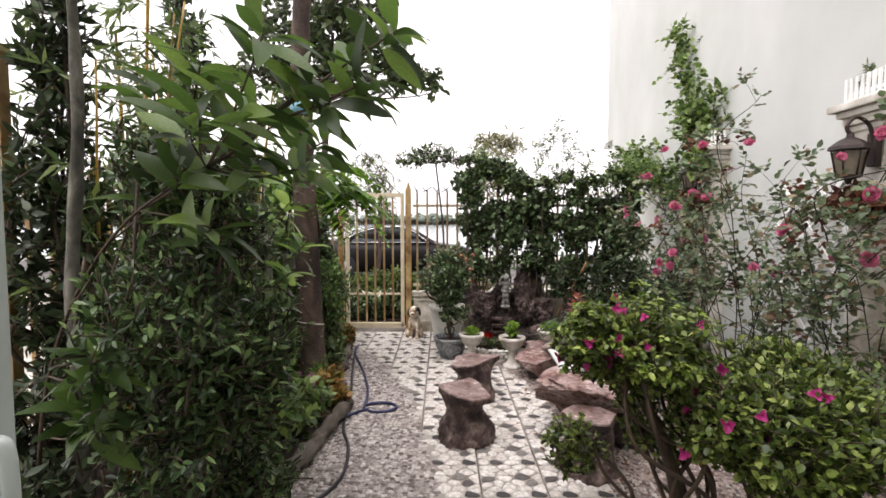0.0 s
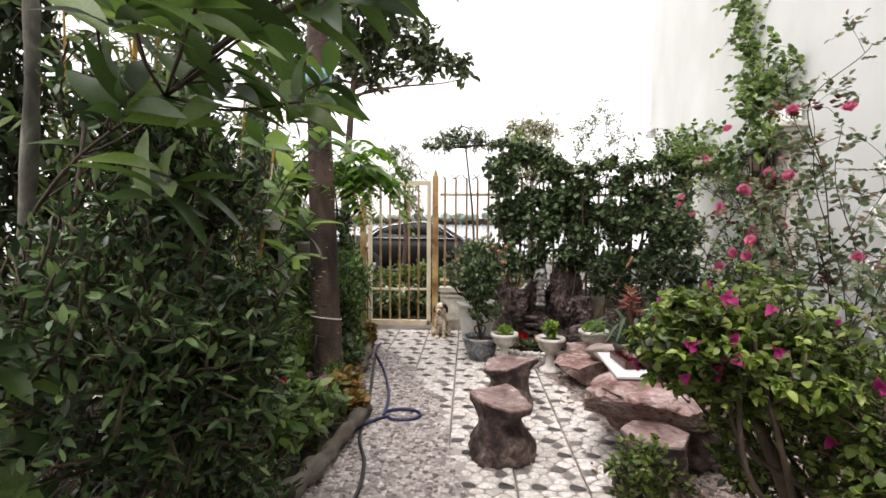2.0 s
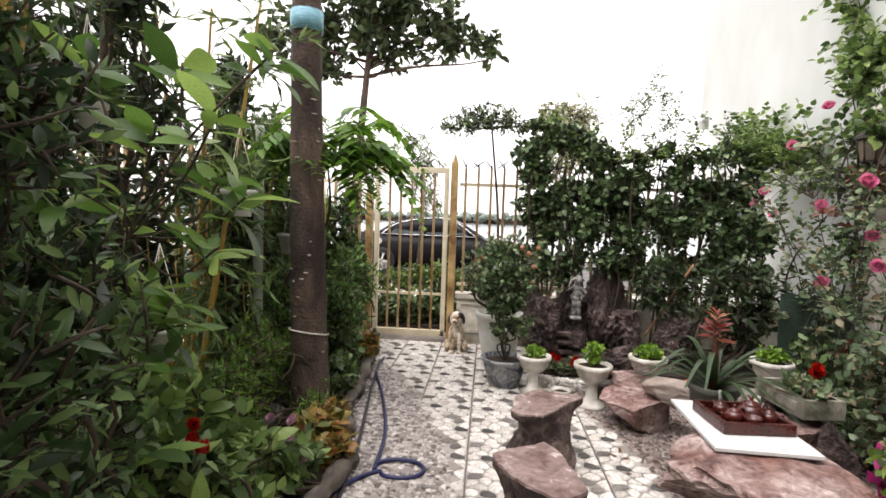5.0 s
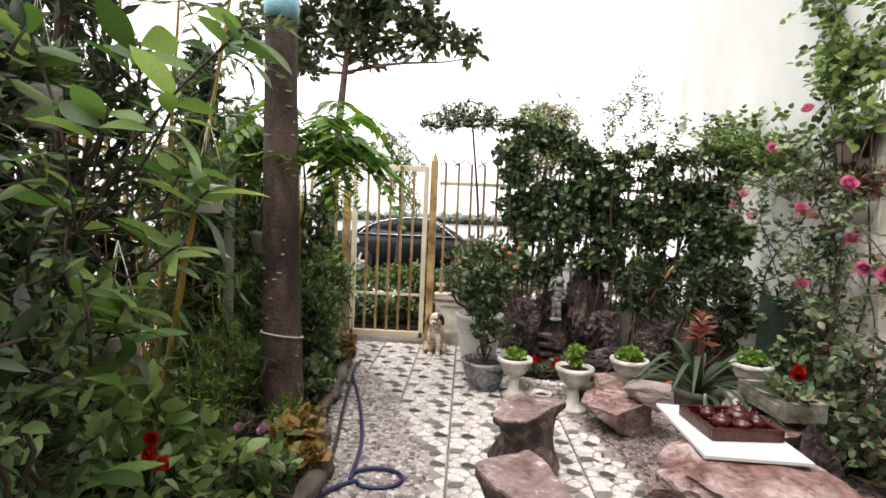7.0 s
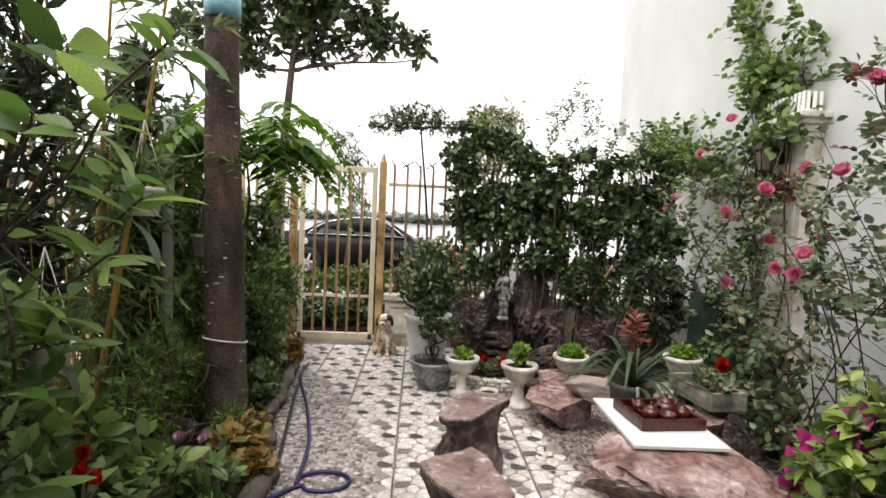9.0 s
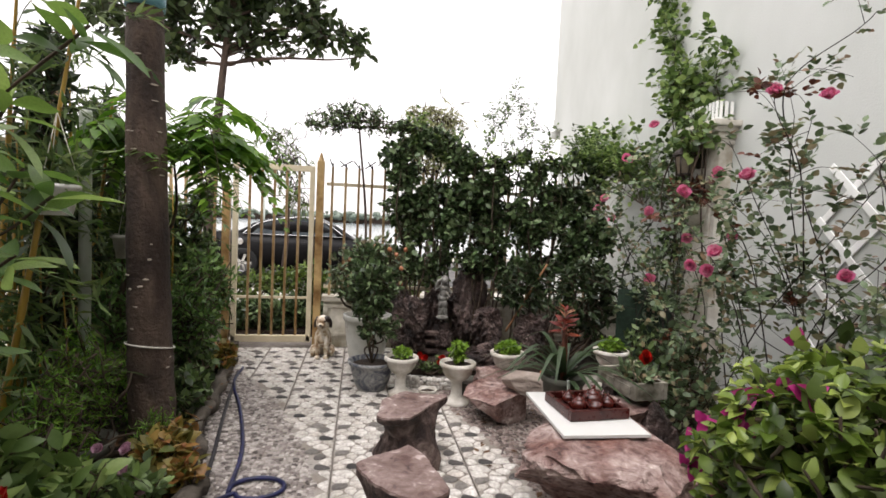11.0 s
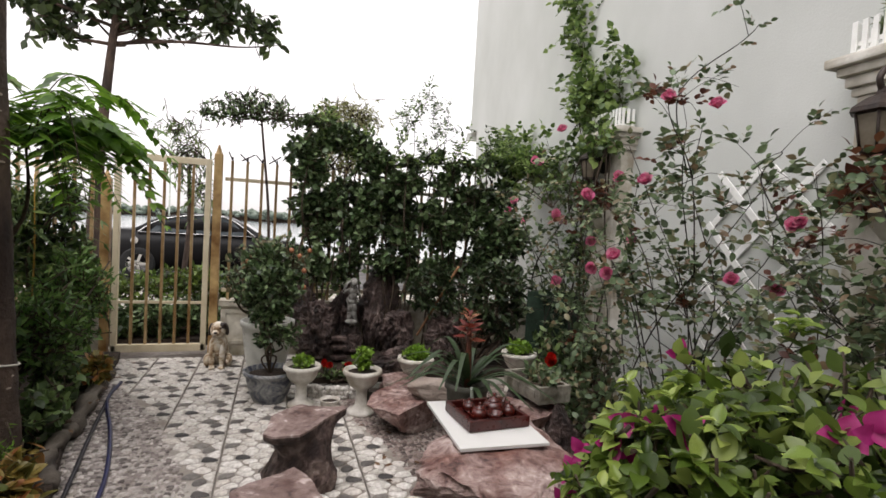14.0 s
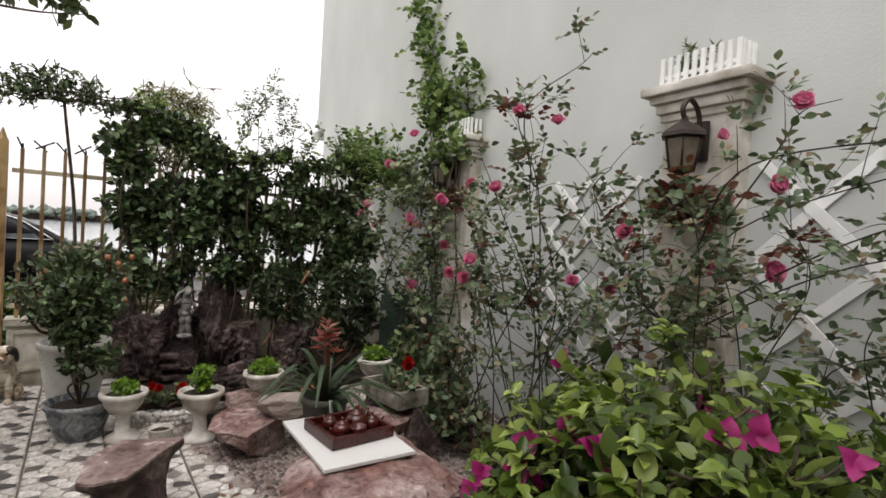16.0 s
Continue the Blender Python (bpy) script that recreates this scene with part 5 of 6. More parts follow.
P, d = blob_points(rng, 60, BL[1][:3], (0.2, 0.24, 0.18), 0.9)
P3, d3 = blob_points(rng, 50, BL[2][:3], (0.19, 0.21, 0.16), 0.9)
P2, d2 = blob_points(rng, 120, BL[0][:3], (0.4, 0.4, 0.26), 0.95)
cl = [(p, q + [0, 0, 0.7]) for p, q in zip(np.vstack([P, P3, P2]), np.vstack([d, d3, d2])) if p[0] > 0.46 and q[2] > -0.3][:170]
big_leaves(root, rng, cl, LEAF, L_BOUGP, 0.029, 7, 0.75, 0.012)
BRACT = []
for k in range(2):
    so = Soup()
    for a in (0, 2.1, 4.2):
        set_leaves(so, [(0, 0, 0)], np.array([[math.cos(a), math.sin(a), 0.7]]), 0.046, fine_leaf(0.42, 0.2, 0.25, 8, 0.45, 0.05), rng, 0.75)
    BRACT.append(so.mesh("bract"))
spots = [tuple(p) for b in BL[:4] for p in blob_points(rng, 12, b[:3], b[3:6], 0.97)[0] if p[0] > 0.46]
bloom(root, spots + [(0.56, 2.24, 1.03), (0.57, 2.27, 0.98), (0.55, 2.25, 0.95), (0.58, 2.22, 0.91), (0.6, 1.9, 1.05), (0.66, 1.85, 1.08), (0.5, 2.1, 0.95), (0.75, 1.85, 1.16)], M_MAGENTA, 0.65, "papery magenta bracts", BRACT, 7)

# ---- the left bed: tree, shrubs, bamboo ----
tree = thing("garden_tree", -1.17, 4.5, 0.05, "straight grey-brown tree trunk tied with a strap and cord", "tree")
ln = bend([(-1.16, 4.5, 0.0), (-1.175, 4.48, 0.5), (-1.19, 4.46, 1.2), (-1.215, 4.45, 2.4), (-1.2, 4.42, 3.2), (-1.1, 4.4, 4.2)], 8)
rad = np.interp(ln[:, 2], [0, 0.15, 0.6, 2.0, 4.2], [0.14, 0.122, 0.112, 0.094, 0.06]) * (1 + 0.03 * np.sin(np.arange(len(ln)) * 1.7))
V, T = tube(ln, rad, 20)
put("trunk", tri_mesh("trunk", V, T), M_BARK, tree)
rng = np.random.default_rng(61)
so = Soup()
limbs(rng, so, (-1.05, 4.4, 4.15), [(-1.9, 4.9, 5.4), (-0.4, 5.2, 5.6), (-1.2, 3.6, 5.6), (-1.6, 5.4, 5.8), (-0.6, 3.9, 5.4)], 0.045)
put("limb", so.mesh("limb"), M_BARK, tree)
lv, so = foliage(rng, [(-1.2, 4.6, 5.7, 1.1, 1.0, 0.6)], OVAL, 0.12, 160, 7, 0.2)
put("twig", so.mesh("twig"), M_TWIG, tree)
tagged(put("foliage", lv.mesh("foliage"), L_TREE, tree), kind="stuff")
V, T = tube([(-1.214, 4.45, 2.42), (-1.214, 4.449, 2.48), (-1.214, 4.448, 2.54)], [0.0965, 0.0975, 0.0965], 20)
put("strap", tri_mesh("strap", V, T), M_BLUEBAND, tree, "pale blue plastic strap")
ring = [(-1.178 + 0.121 * math.cos(a), 4.476 + 0.121 * math.sin(a), 0.6 + 0.025 * math.cos(a + 2.2)) for a in np.linspace(0, 2 * math.pi, 25)]
V, T = tube(ring, 0.005, 6)
put("cord", tri_mesh("cord", V, T), M_STRING, tree, "white cord")
for k in range(34):
    a, z = rng.uniform(3.4, 6.2), rng.uniform(0.2, 2.2)
    rr = np.interp(z, [0, 0.6, 2.0], [0.125, 0.112, 0.094])
    x, y = np.interp(z, ln[:, 2], ln[:, 0]), np.interp(z, ln[:, 2], ln[:, 1])
    bm = ball(bmesh.new(), (0, 0, 0), (0.016 * rng.uniform(0.5, 1.6), 0.004, 0.005 * rng.uniform(0.6, 1.5)), seg=8)
    part("bark_scar", bm, M_LICHEN, tree, smooth=True, at=pose(x + (rr - 0.001) * math.cos(a), y + (rr - 0.001) * math.sin(a), z, 0, 0, math.degrees(a) - 90))

shrub("dense_shrub", (-1.05, 1.9, 0.08), [(-1.05, 1.85, 0.95, 0.52, 0.6, 0.6), (-0.78, 1.85, 1.0, 0.3, 0.4, 0.35, 0.8), (-1.1, 2.45, 0.85, 0.42, 0.4, 0.65), (-0.98, 2.2, 0.35, 0.4, 0.5, 0.3), (-1.35, 2.3, 1.45, 0.3, 0.4, 0.3, 0.7), (-0.95, 2.12, 1.5, 0.28, 0.25, 0.3, 0.8), (-1.2, 2.1, 1.75, 0.25, 0.3, 0.2, 0.5)],
      fine_leaf(0.17, 0.05, 0.2, 4, 0.5), 0.048, 3900, L_SHRUBD, "dense dark green shrub crowding the path", "shrub", 101, per=7, twig=0.12, limb=0.006, keep=lambda P: ~((P[:, 0] > -0.44) | (P[:, 0] < -1.13 - 0.35 * (P[:, 1] - 1.5) + 0.25 * np.maximum(0, 1.0 - P[:, 2])) | ((P[:, 0] > -0.7) & (P[:, 1] > 2.15)) | (P[:, 1] > 2.5)))
# Added shrub: its dark leaves stand in for the shade low at the left.
shrub("low_shrub", (-1.85, 2.3, 0.08), [(-1.85, 2.2, 0.6, 0.3, 0.55, 0.3), (-1.5, 1.75, 0.45, 0.2, 0.3, 0.28, 0.7)], LANCE, 0.08, 200, L_CYP, "dark narrow-leaved undergrowth by the side fence", "shrub", 104, per=7, twig=0.16)
shrub("low_shrub", (-1.15, 3.1, 0.08), [(-1.2, 3.05, 0.45, 0.33, 0.35, 0.4), (-1.0, 3.35, 0.28, 0.22, 0.3, 0.22), (-1.45, 2.9, 0.8, 0.3, 0.3, 0.4, 0.7)], fine_leaf(0.27, 0.06, 0.16, 6, 0.5), 0.09, 300, L_MID, "leafy green undergrowth with lighter tips", "shrub", 103, per=6, twig=0.14)
shrub("clipped_shrub", (-1.15, 3.25, 0.08), [(-1.12, 3.2, 0.3, 0.17, 0.2, 0.2)], LANCE, 0.045, 200, L_LIME, "small bright green conifer-like shrub", "shrub", 105, per=8, twig=0.07)
shrub("flowering_herb", (-0.97, 3.6, 0.08), [(-0.97, 3.62, 0.2, 0.2, 0.22, 0.16)], OVAL, 0.075, 60, L_SHRUB, "leafy herb with pale pink flowers at the path's edge", "plant", 107, per=6, twig=0.1, hang=-0.2)
herb = [o for o in scene.objects if o.name == "flowering_herb"][0]
bloom(herb, [(-0.91, 3.55, 0.33), (-0.86, 3.6, 0.22), (-1.03, 3.6, 0.4), (-0.95, 3.68, 0.36)], M_PINKFL, 0.75, "pale pink flower cluster", ROSES, 11)
shrub("red_flower_plant", (-1.02, 2.98, 0.08), [(-1.02, 2.98, 0.45, 0.16, 0.14, 0.2)], OVAL, 0.07, 40, L_SHRUB, "leafy plant with two scarlet flowers", "plant", 109, per=6, twig=0.1)
bloom([o for o in scene.objects if o.name == "red_flower_plant"][0], [(-0.985, 2.92, 0.66), (-0.93, 2.9, 0.58), (-0.96, 2.9, 0.62)], M_REDFL, 0.7, "scarlet flower", ROSES, 13)
bloom([o for o in scene.objects if o.name.startswith("succulent")][0], [(1.86, 4.52, 0.52), (1.83, 4.47, 0.53)], M_REDFL, 1.0, "scarlet flower", ROSES, 14)
pond_plant = shrub("red_flower_plant", (0.62, 5.75, 0.02), [(0.62, 5.78, 0.1, 0.16, 0.1, 0.1)], OVAL, 0.045, 30, L_SHRUB, "small leafy plant with red flowers by the pond", "plant", 110, per=5, twig=0.06, limb=0.004)
bloom(pond_plant, [(0.52, 5.72, 0.2), (0.55, 5.7, 0.18), (0.68, 5.7, 0.14), (0.7, 5.72, 0.16)], M_REDFL, 0.75, "scarlet flower", ROSES, 15)


def croton(x, y, z, r, n, seed, label):
    return shrub("croton", (x, y, z), [(x, y, z + r * 0.9, r, r, r * 0.75)], ROUND, 0.068, int(n * 1.5), L_CROTON, label, "plant", seed, per=6, twig=0.09, lie=0.75, group="crotons")


croton(-0.93, 4.02, 0.06, 0.16, 40, 111, "yellow and orange leaved croton at the tree's foot")
croton(-0.83, 3.9, 0.03, 0.12, 26, 112, "yellow and orange leaved croton at the tree's foot")
croton(-1.12, 5.75, 0.06, 0.15, 34, 113, "orange leaved croton spilling over the path's edge")
shrub("fern_shrub", (-1.5, 5.2, 0.08), [(-1.55, 5.1, 0.6, 0.35, 0.5, 0.55), (-1.25, 5.4, 0.5, 0.25, 0.4, 0.45), (-1.4, 6.2, 0.65, 0.35, 0.45, 0.5), (-1.8, 4.6, 0.4, 0.25, 0.5, 0.4, 0.6)], LANCE, 0.065, 800, L_FERN, "feathery bright green shrub behind the tree", "shrub", 115, per=8, twig=0.18, lie=0.4)
shrub("asparagus_fern", (-1.35, 4.15, 0.08), [(-1.36, 4.15, 0.45, 0.16, 0.28, 0.4), (-1.3, 3.75, 0.4, 0.18, 0.25, 0.34), (-1.05, 4.25, 0.2, 0.14, 0.18, 0.14), (-1.35, 4.55, 0.35, 0.2, 0.25, 0.3)], BLADE, 0.045, 560, L_FEATHER, "fine feathery fern beside the tree trunk", "fern", 119, per=12, twig=0.16, lie=0.2, limb=0.005)
shrub("street_side_shrub", (-1.55, 6.55, 0.08), [(-1.5, 6.4, 0.85, 0.28, 0.3, 0.4)], OVAL, 0.07, 160, L_SHRUB, "green shrub beside the gate", "shrub", 117, per=7, twig=0.14)


def broadleaf(name, base, clusters, label, seed, size, n, trunk=0.022, mat=None, meshes=None):
    """A young tree with big leaves in rosettes at the twig ends."""
    rng = np.random.default_rng(seed)
    root = thing(name, *base, label, "tree")
    b = np.array(base, float)
    hub = np.mean(np.array(clusters), axis=0)
    spine = bend([b, b + (hub - b) * [0.12, 0.12, 0.5], b + (hub - b) * [0.45, 0.45, 0.82], hub], 10)
    put("trunk", tri_mesh("trunk", *tube(spine, np.linspace(trunk, trunk * 0.45, len(spine)), 8)), M_TWIG, root)
    for c in clusters:
        c = np.array(c)
        i = int(np.argmin(np.linalg.norm(spine - c, axis=1) + np.maximum(0, spine[:, 2] - c[2]) * 0.5))
        i = max(2, min(i, len(spine) - 1) - 3)
        m = (spine[i] + c) / 2 + rng.normal(0, 0.03, 3) - [0, 0, 0.03]
        put("branch", tri_mesh("branch", *tube(bend([spine[i], m, c], 7), np.linspace(trunk * 0.4, 0.004, 15), 6)), M_TWIG, root)
    big_leaves(root, rng, [(c, unit(np.array(c) - b) * [1, 1, 0.6] + [0, 0, 0.15]) for c in clusters], meshes or MAGLEAF, mat or L_MAG, size, n, 0.7, 0.05)
    return root


MAGLEAF = [tri_mesh("leaf", *fine_leaf(w, c, d, 10, p, 0.008)) for w, c, d, p in ((0.19, 0.05, 0.3, 0.55), (0.23, 0.07, 0.16, 0.58), (0.17, 0.03, 0.42, 0.52), (0.21, 0.02, 0.08, 0.56))]
NARROW = [tri_mesh("leaf", *fine_leaf(w, c, d, 10, p, 0.008)) for w, c, d, p in ((0.14, 0.05, 0.35, 0.5), (0.17, 0.06, 0.25, 0.52), (0.13, 0.03, 0.5, 0.48))]
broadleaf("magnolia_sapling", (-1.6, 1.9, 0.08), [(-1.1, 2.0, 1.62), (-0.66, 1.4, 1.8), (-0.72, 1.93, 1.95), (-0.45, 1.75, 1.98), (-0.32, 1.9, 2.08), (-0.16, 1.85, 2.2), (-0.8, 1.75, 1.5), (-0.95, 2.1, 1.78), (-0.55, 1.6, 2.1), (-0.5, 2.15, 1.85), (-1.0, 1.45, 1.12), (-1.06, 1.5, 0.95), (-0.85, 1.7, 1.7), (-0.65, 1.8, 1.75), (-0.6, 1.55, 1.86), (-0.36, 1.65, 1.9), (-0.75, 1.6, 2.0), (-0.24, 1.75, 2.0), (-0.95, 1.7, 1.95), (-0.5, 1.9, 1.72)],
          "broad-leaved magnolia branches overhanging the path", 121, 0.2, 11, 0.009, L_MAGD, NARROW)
broadleaf("magnolia_sapling", (-1.2, 2.7, 0.08), [(-0.9, 2.55, 0.75), (-0.88, 2.6, 0.55), (-0.95, 2.62, 0.95), (-1.0, 2.55, 0.6), (-0.92, 2.7, 1.1), (-1.12, 2.55, 0.85), (-1.2, 2.6, 1.15), (-0.9, 2.85, 0.4)],
          "low magnolia shoots with large leaves at the shrub's edge", 125, 0.14, 7, 0.008)
broadleaf("magnolia_sapling", (-1.45, 2.85, 0.08), [(-0.67, 2.75, 1.77), (-0.83, 2.75, 1.59), (-1.0, 2.75, 1.57), (-1.0, 2.72, 1.14), (-0.92, 2.75, 1.02), (-0.76, 2.78, 1.38), (-0.82, 2.75, 1.24), (-1.15, 2.6, 1.4), (-1.2, 2.75, 1.75), (-1.3, 2.6, 0.98), (-1.1, 2.4, 0.62), (-1.15, 2.5, 0.75), (-1.02, 2.9, 1.78), (-1.2, 2.9, 1.35), (-0.92, 2.95, 1.45)],
          "young magnolia with glossy oval leaves behind the shrub", 123, 0.14, 9, 0.007)


def bamboo(x, y, n, seed, h=3.0, r0=0.019, tufts=38, lean=0.18):
    rng = np.random.default_rng(seed)
    root = thing("yellow_bamboo", x, y, 0.08, "clump of yellow bamboo culms with narrow leaves", "bamboo", "bamboo clumps")
    lv, tw = Soup(), Soup()
    for k in range(n):
        p = np.array([x + rng.normal(0, 0.1), y + rng.normal(0, 0.14), 0.05])
        e = p + [rng.normal(0, lean), rng.normal(0, lean), h * rng.uniform(0.75, 1.1)]
        ln = bend([p, (p + e) / 2 + rng.normal(0, 0.03, 3), e], 12)
        r = np.linspace(r0, r0 * 0.37, len(ln)) * np.where(np.arange(len(ln)) % 4 == 0, 1.22, 1.0)
        put("culm", tri_mesh("culm", *tube(ln, r, 7)), M_BAMBOO, root)
        for j in range(tufts):
            i = rng.integers(5, len(ln))
            w = unit(rng.normal(0, 1, 3) * [1, 1, 0.5] + [0, 0, 0.2])
            t2 = bend([ln[i], ln[i] + w * 0.15, ln[i] + w * 0.34 - [0, 0, 0.08]], 3)
            tw.add(*tube(t2, [0.003] * len(t2), 3))
            q = t2[rng.integers(1, len(t2), 9)]
            set_leaves(lv, q, w * 0.7 + rng.normal(0, 0.55, (9, 3)) - [0, 0, 0.35], rng.uniform(0.08, 0.15, 9), BLADE, rng, 0.4)
    put("twig", tw.mesh("twig"), M_GREENSTEM, root)
    tagged(put("foliage", lv.mesh("foliage"), L_BAMBOO, root), kind="stuff")
    return root


bamboo(-1.95, 5.2, 5, 131, 2.3)
bamboo(-1.9, 4.2, 4, 133, 2.9)
bamboo(-1.9, 3.2, 4, 135, 3.1)
bamboo(-1.72, 2.9, 4, 136, 2.6, 0.013, 34)
bamboo(-1.8, 4.3, 9, 137, 1.7, 0.009, 10, 0.04)
bamboo(-1.5, 3.8, 5, 139, 1.1, 0.006, 4, 0.04)
bamboo(-1.75, 6.3, 8, 138, 1.9, 0.009, 16, 0.06)
shrub("street_side_shrub", (-1.8, 6.3, 0.08), [(-1.8, 6.35, 1.15, 0.3, 0.25, 0.5), (-1.5, 6.3, 1.35, 0.16, 0.2, 0.25, 0.6)], LANCE, 0.09, 210, L_SHRUBD, "dark leafy shrub by the gate post", "shrub", 118, per=7, twig=0.15)
shrub("edge_plant", (-1.1, 5.0, 0.08), [(-1.06, 4.75, 0.22, 0.13, 0.3, 0.2), (-1.15, 5.25, 0.25, 0.14, 0.3, 0.22)], WIDE, 0.06, 130, L_SHRUB, "low dark green plants along the bed's edge", "plant", 120, per=6, twig=0.1)
for k, (x, y, h, r) in enumerate(((-1.85, 3.75, 3.3, 0.32), (-1.95, 2.6, 3.0, 0.3), (-1.8, 3.2, 2.2, 0.26), (-1.85, 4.75, 2.5, 0.3), (-1.95, 5.6, 2.3, 0.3))):
    shrub("podocarpus_tree", (x, y, 0.08), [(x, y, h * 0.45, r, r, h * 0.36), (x, y, h * 0.8, r * 0.65, r * 0.65, h * 0.2)], LANCE, 0.09, 330, L_CYP, "narrow dark green podocarpus along the side fence", "tree", 141 + k, per=8, twig=0.16, lie=0.3, limb=0.02, group="podocarpus row")

# small tree with feather leaves behind the trunk
ft = thing("feather_leaf_tree", -1.45, 5.05, 0.08, "slender tree with bright green feather-shaped leaves", "tree")
rng = np.random.default_rng(151)
so, lv = Soup(), Soup()
limbs(rng, so, (-1.45, 5.05, 0.08), [(-1.25, 5.0, 1.75), (-1.4, 5.0, 1.9)], 0.02)
for k in range(36):
    s = np.array([-1.25, 5.0, 1.75]) + rng.normal(0, 0.1, 3)
    a = rng.uniform(-3.9, 1.6)
    g = np.array([math.cos(a), math.sin(a), 0])
    L = rng.uniform(0.4, 0.75)
    ln = bend([s, s + g * L * 0.5 + [0, 0, rng.uniform(0.02, 0.2)], s + g * L - [0, 0, rng.uniform(0.0, 0.45)]], 8)
    so.add(*tube(ln, np.linspace(0.005, 0.002, len(ln)), 4))
    side = unit(np.cross(g, [0, 0, 1.0]))
    for q in (1, -1):
        sel = ln[3:]
        set_leaves(lv, sel, np.tile(g * 0.5 + side * q - [0, 0, 0.25], (len(sel), 1)) + rng.normal(0, 0.08, (len(sel), 3)), 0.165 * np.sin(np.linspace(0.7, 2.8, len(sel))) + 0.02, LANCE, rng, 0.85)
put("branch", so.mesh("branch"), M_TWIG, ft)
tagged(put("foliage", lv.mesh("foliage"), L_FEATHER, ft), kind="stuff")

# pole, hanging pots, bowl, logs, hoses, stick, net, door
tagged(part("pvc_pole", lathe([(0, 0), (0.032, 0), (0.032, 1.82), (0.028, 1.84), (0, 1.84)], 16, -1.6, 4.66, 0.06), M_PVC, smooth=True), "upright grey-white plastic pipe in the bed", "pipe")
ln = bend([(-1.68, 2.3, 0.05), (-1.66, 2.3, 0.5), (-1.69, 2.3, 1.2), (-1.63, 2.3, 2.0), (-1.66, 2.32, 2.9)], 8)
pale = thing("pale_trunk_tree", -1.68, 2.3, 0.08, "slender tree with pale blotched bark in the bed", "tree")
put("trunk", tri_mesh("trunk", *tube(ln, np.linspace(0.042, 0.02, len(ln)) * (1 + 0.1 * np.sin(np.arange(len(ln)) * 1.3)), 12)), M_PALEBARK, pale)
lv, tw = foliage(np.random.default_rng(167), [(-1.66, 2.32, 3.1, 0.4, 0.4, 0.35)], LANCE, 0.11, 60, 7, 0.2, 0.4)
put("twig", tw.mesh("twig"), M_TWIG, pale)
tagged(put("foliage", lv.mesh("foliage"), L_SHRUBD, pale), kind="stuff")


def hanging_pot(x, y, z, label, r=0.09):
    root = thing("hanging_pot", x, y, z, label, "pot", "hanging pots")
    part("body", lathe([(0, 0), (r * 0.7, 0), (r * 0.95, 0.12), (r * 1.08, 0.125), (r * 1.08, 0.145), (r * 0.95, 0.145), (r * 0.85, 0.1), (0, 0.095)], 24, x, y, z), M_POTWHITE, root, smooth=True)
    for a in (0.3, 2.4, 4.5):
        V, T = tube([(x + r * math.cos(a), y + r * math.sin(a), z + 0.14), (x, y, z + 0.48)], 0.0022, 4)
        put("wire", tri_mesh("wire", V, T), M_STRING, root)
    V, T = tube([(x, y, z + 0.48), (x - 0.1, y, z + 0.54), (-2.0, y + 0.1, z + 0.5)], 0.004, 4)
    put("hook", tri_mesh("hook", V, T), M_BLACKIRON, root)
    lv, st = foliage(np.random.default_rng(int(abs(x * 100))), [(x, y, z + 0.2, 0.12, 0.12, 0.12)], BLADE, 0.13, 24, 6, 0.08, 0.3)
    tagged(put("foliage", lv.mesh("foliage"), L_BAMBOO, root), kind="stuff")
    return root


hanging_pot(-1.45, 4.1, 1.31, "white plastic hanging pot with a grassy plant")
hanging_pot(-1.4, 3.35, 0.72, "white plastic hanging pot among the leaves")
hanging_pot(-1.66, 3.3, 1.6, "small white plastic hanging pot among the leaves", 0.065)
hanging_pot(-1.45, 4.85, 1.05, "white plastic hanging pot behind the tree")
round_pot("flower_bowl", -1.38, 4.2, 0.06, [(0, 0), (0.08, 0), (0.12, 0.06), (0.15, 0.12), (0.14, 0.122), (0.11, 0.06), (0, 0.05)], M_POTGREY, "round grey bowl beside the tree trunk", 0.12, 0.085)
rng = np.random.default_rng(161)
for a, b, w, h in (((-1.02, 2.5), (-0.83, 3.3), 0.05, 0.1), ((-0.85, 3.25), (-0.76, 3.95), 0.045, 0.11), ((-0.86, 4.3), (-0.99, 4.95), 0.04, 0.12), ((-1.0, 4.95), (-1.12, 6.1), 0.05, 0.1), ((-1.15, 1.3), (-1.03, 2.45), 0.06, 0.1)):
    mid = [(a[0] + b[0]) / 2 + rng.normal(0, 0.02), (a[1] + b[1]) / 2, h * 0.7]
    ln = bend([(*a, h * 0.4), mid, (*b, h * 0.55)], 9)
    rr = w * (1 + 0.2 * np.sin(np.arange(len(ln)) * 1.1) + rng.normal(0, 0.06, len(ln)))
    V, T = tube(ln, rr, 12)
    V += rng.normal(0, 0.005, V.shape)
    tagged(put("border_log", tri_mesh("border_log", V, T), M_LOG), "weathered grey driftwood log edging the bed", "log", "bed edging")
loop = [(-0.50 + 0.13 * math.cos(a), 3.98 + 0.09 * math.sin(a), 0.016 + 0.004 * math.sin(a)) for a in np.linspace(3.3, -2.6, 14)]
ln = bend([(-1.0, 6.0, 0.02), (-0.98, 5.6, 0.018), (-0.8, 5.0, 0.018), (-0.66, 4.4, 0.018)] + loop + [(-0.75, 3.75, 0.018), (-0.9, 3.3, 0.018), (-0.99, 2.9, 0.02), (-1.03, 2.3, 0.02), (-0.95, 1.6, 0.02), (-0.9, 0.6, 0.02)], 6)
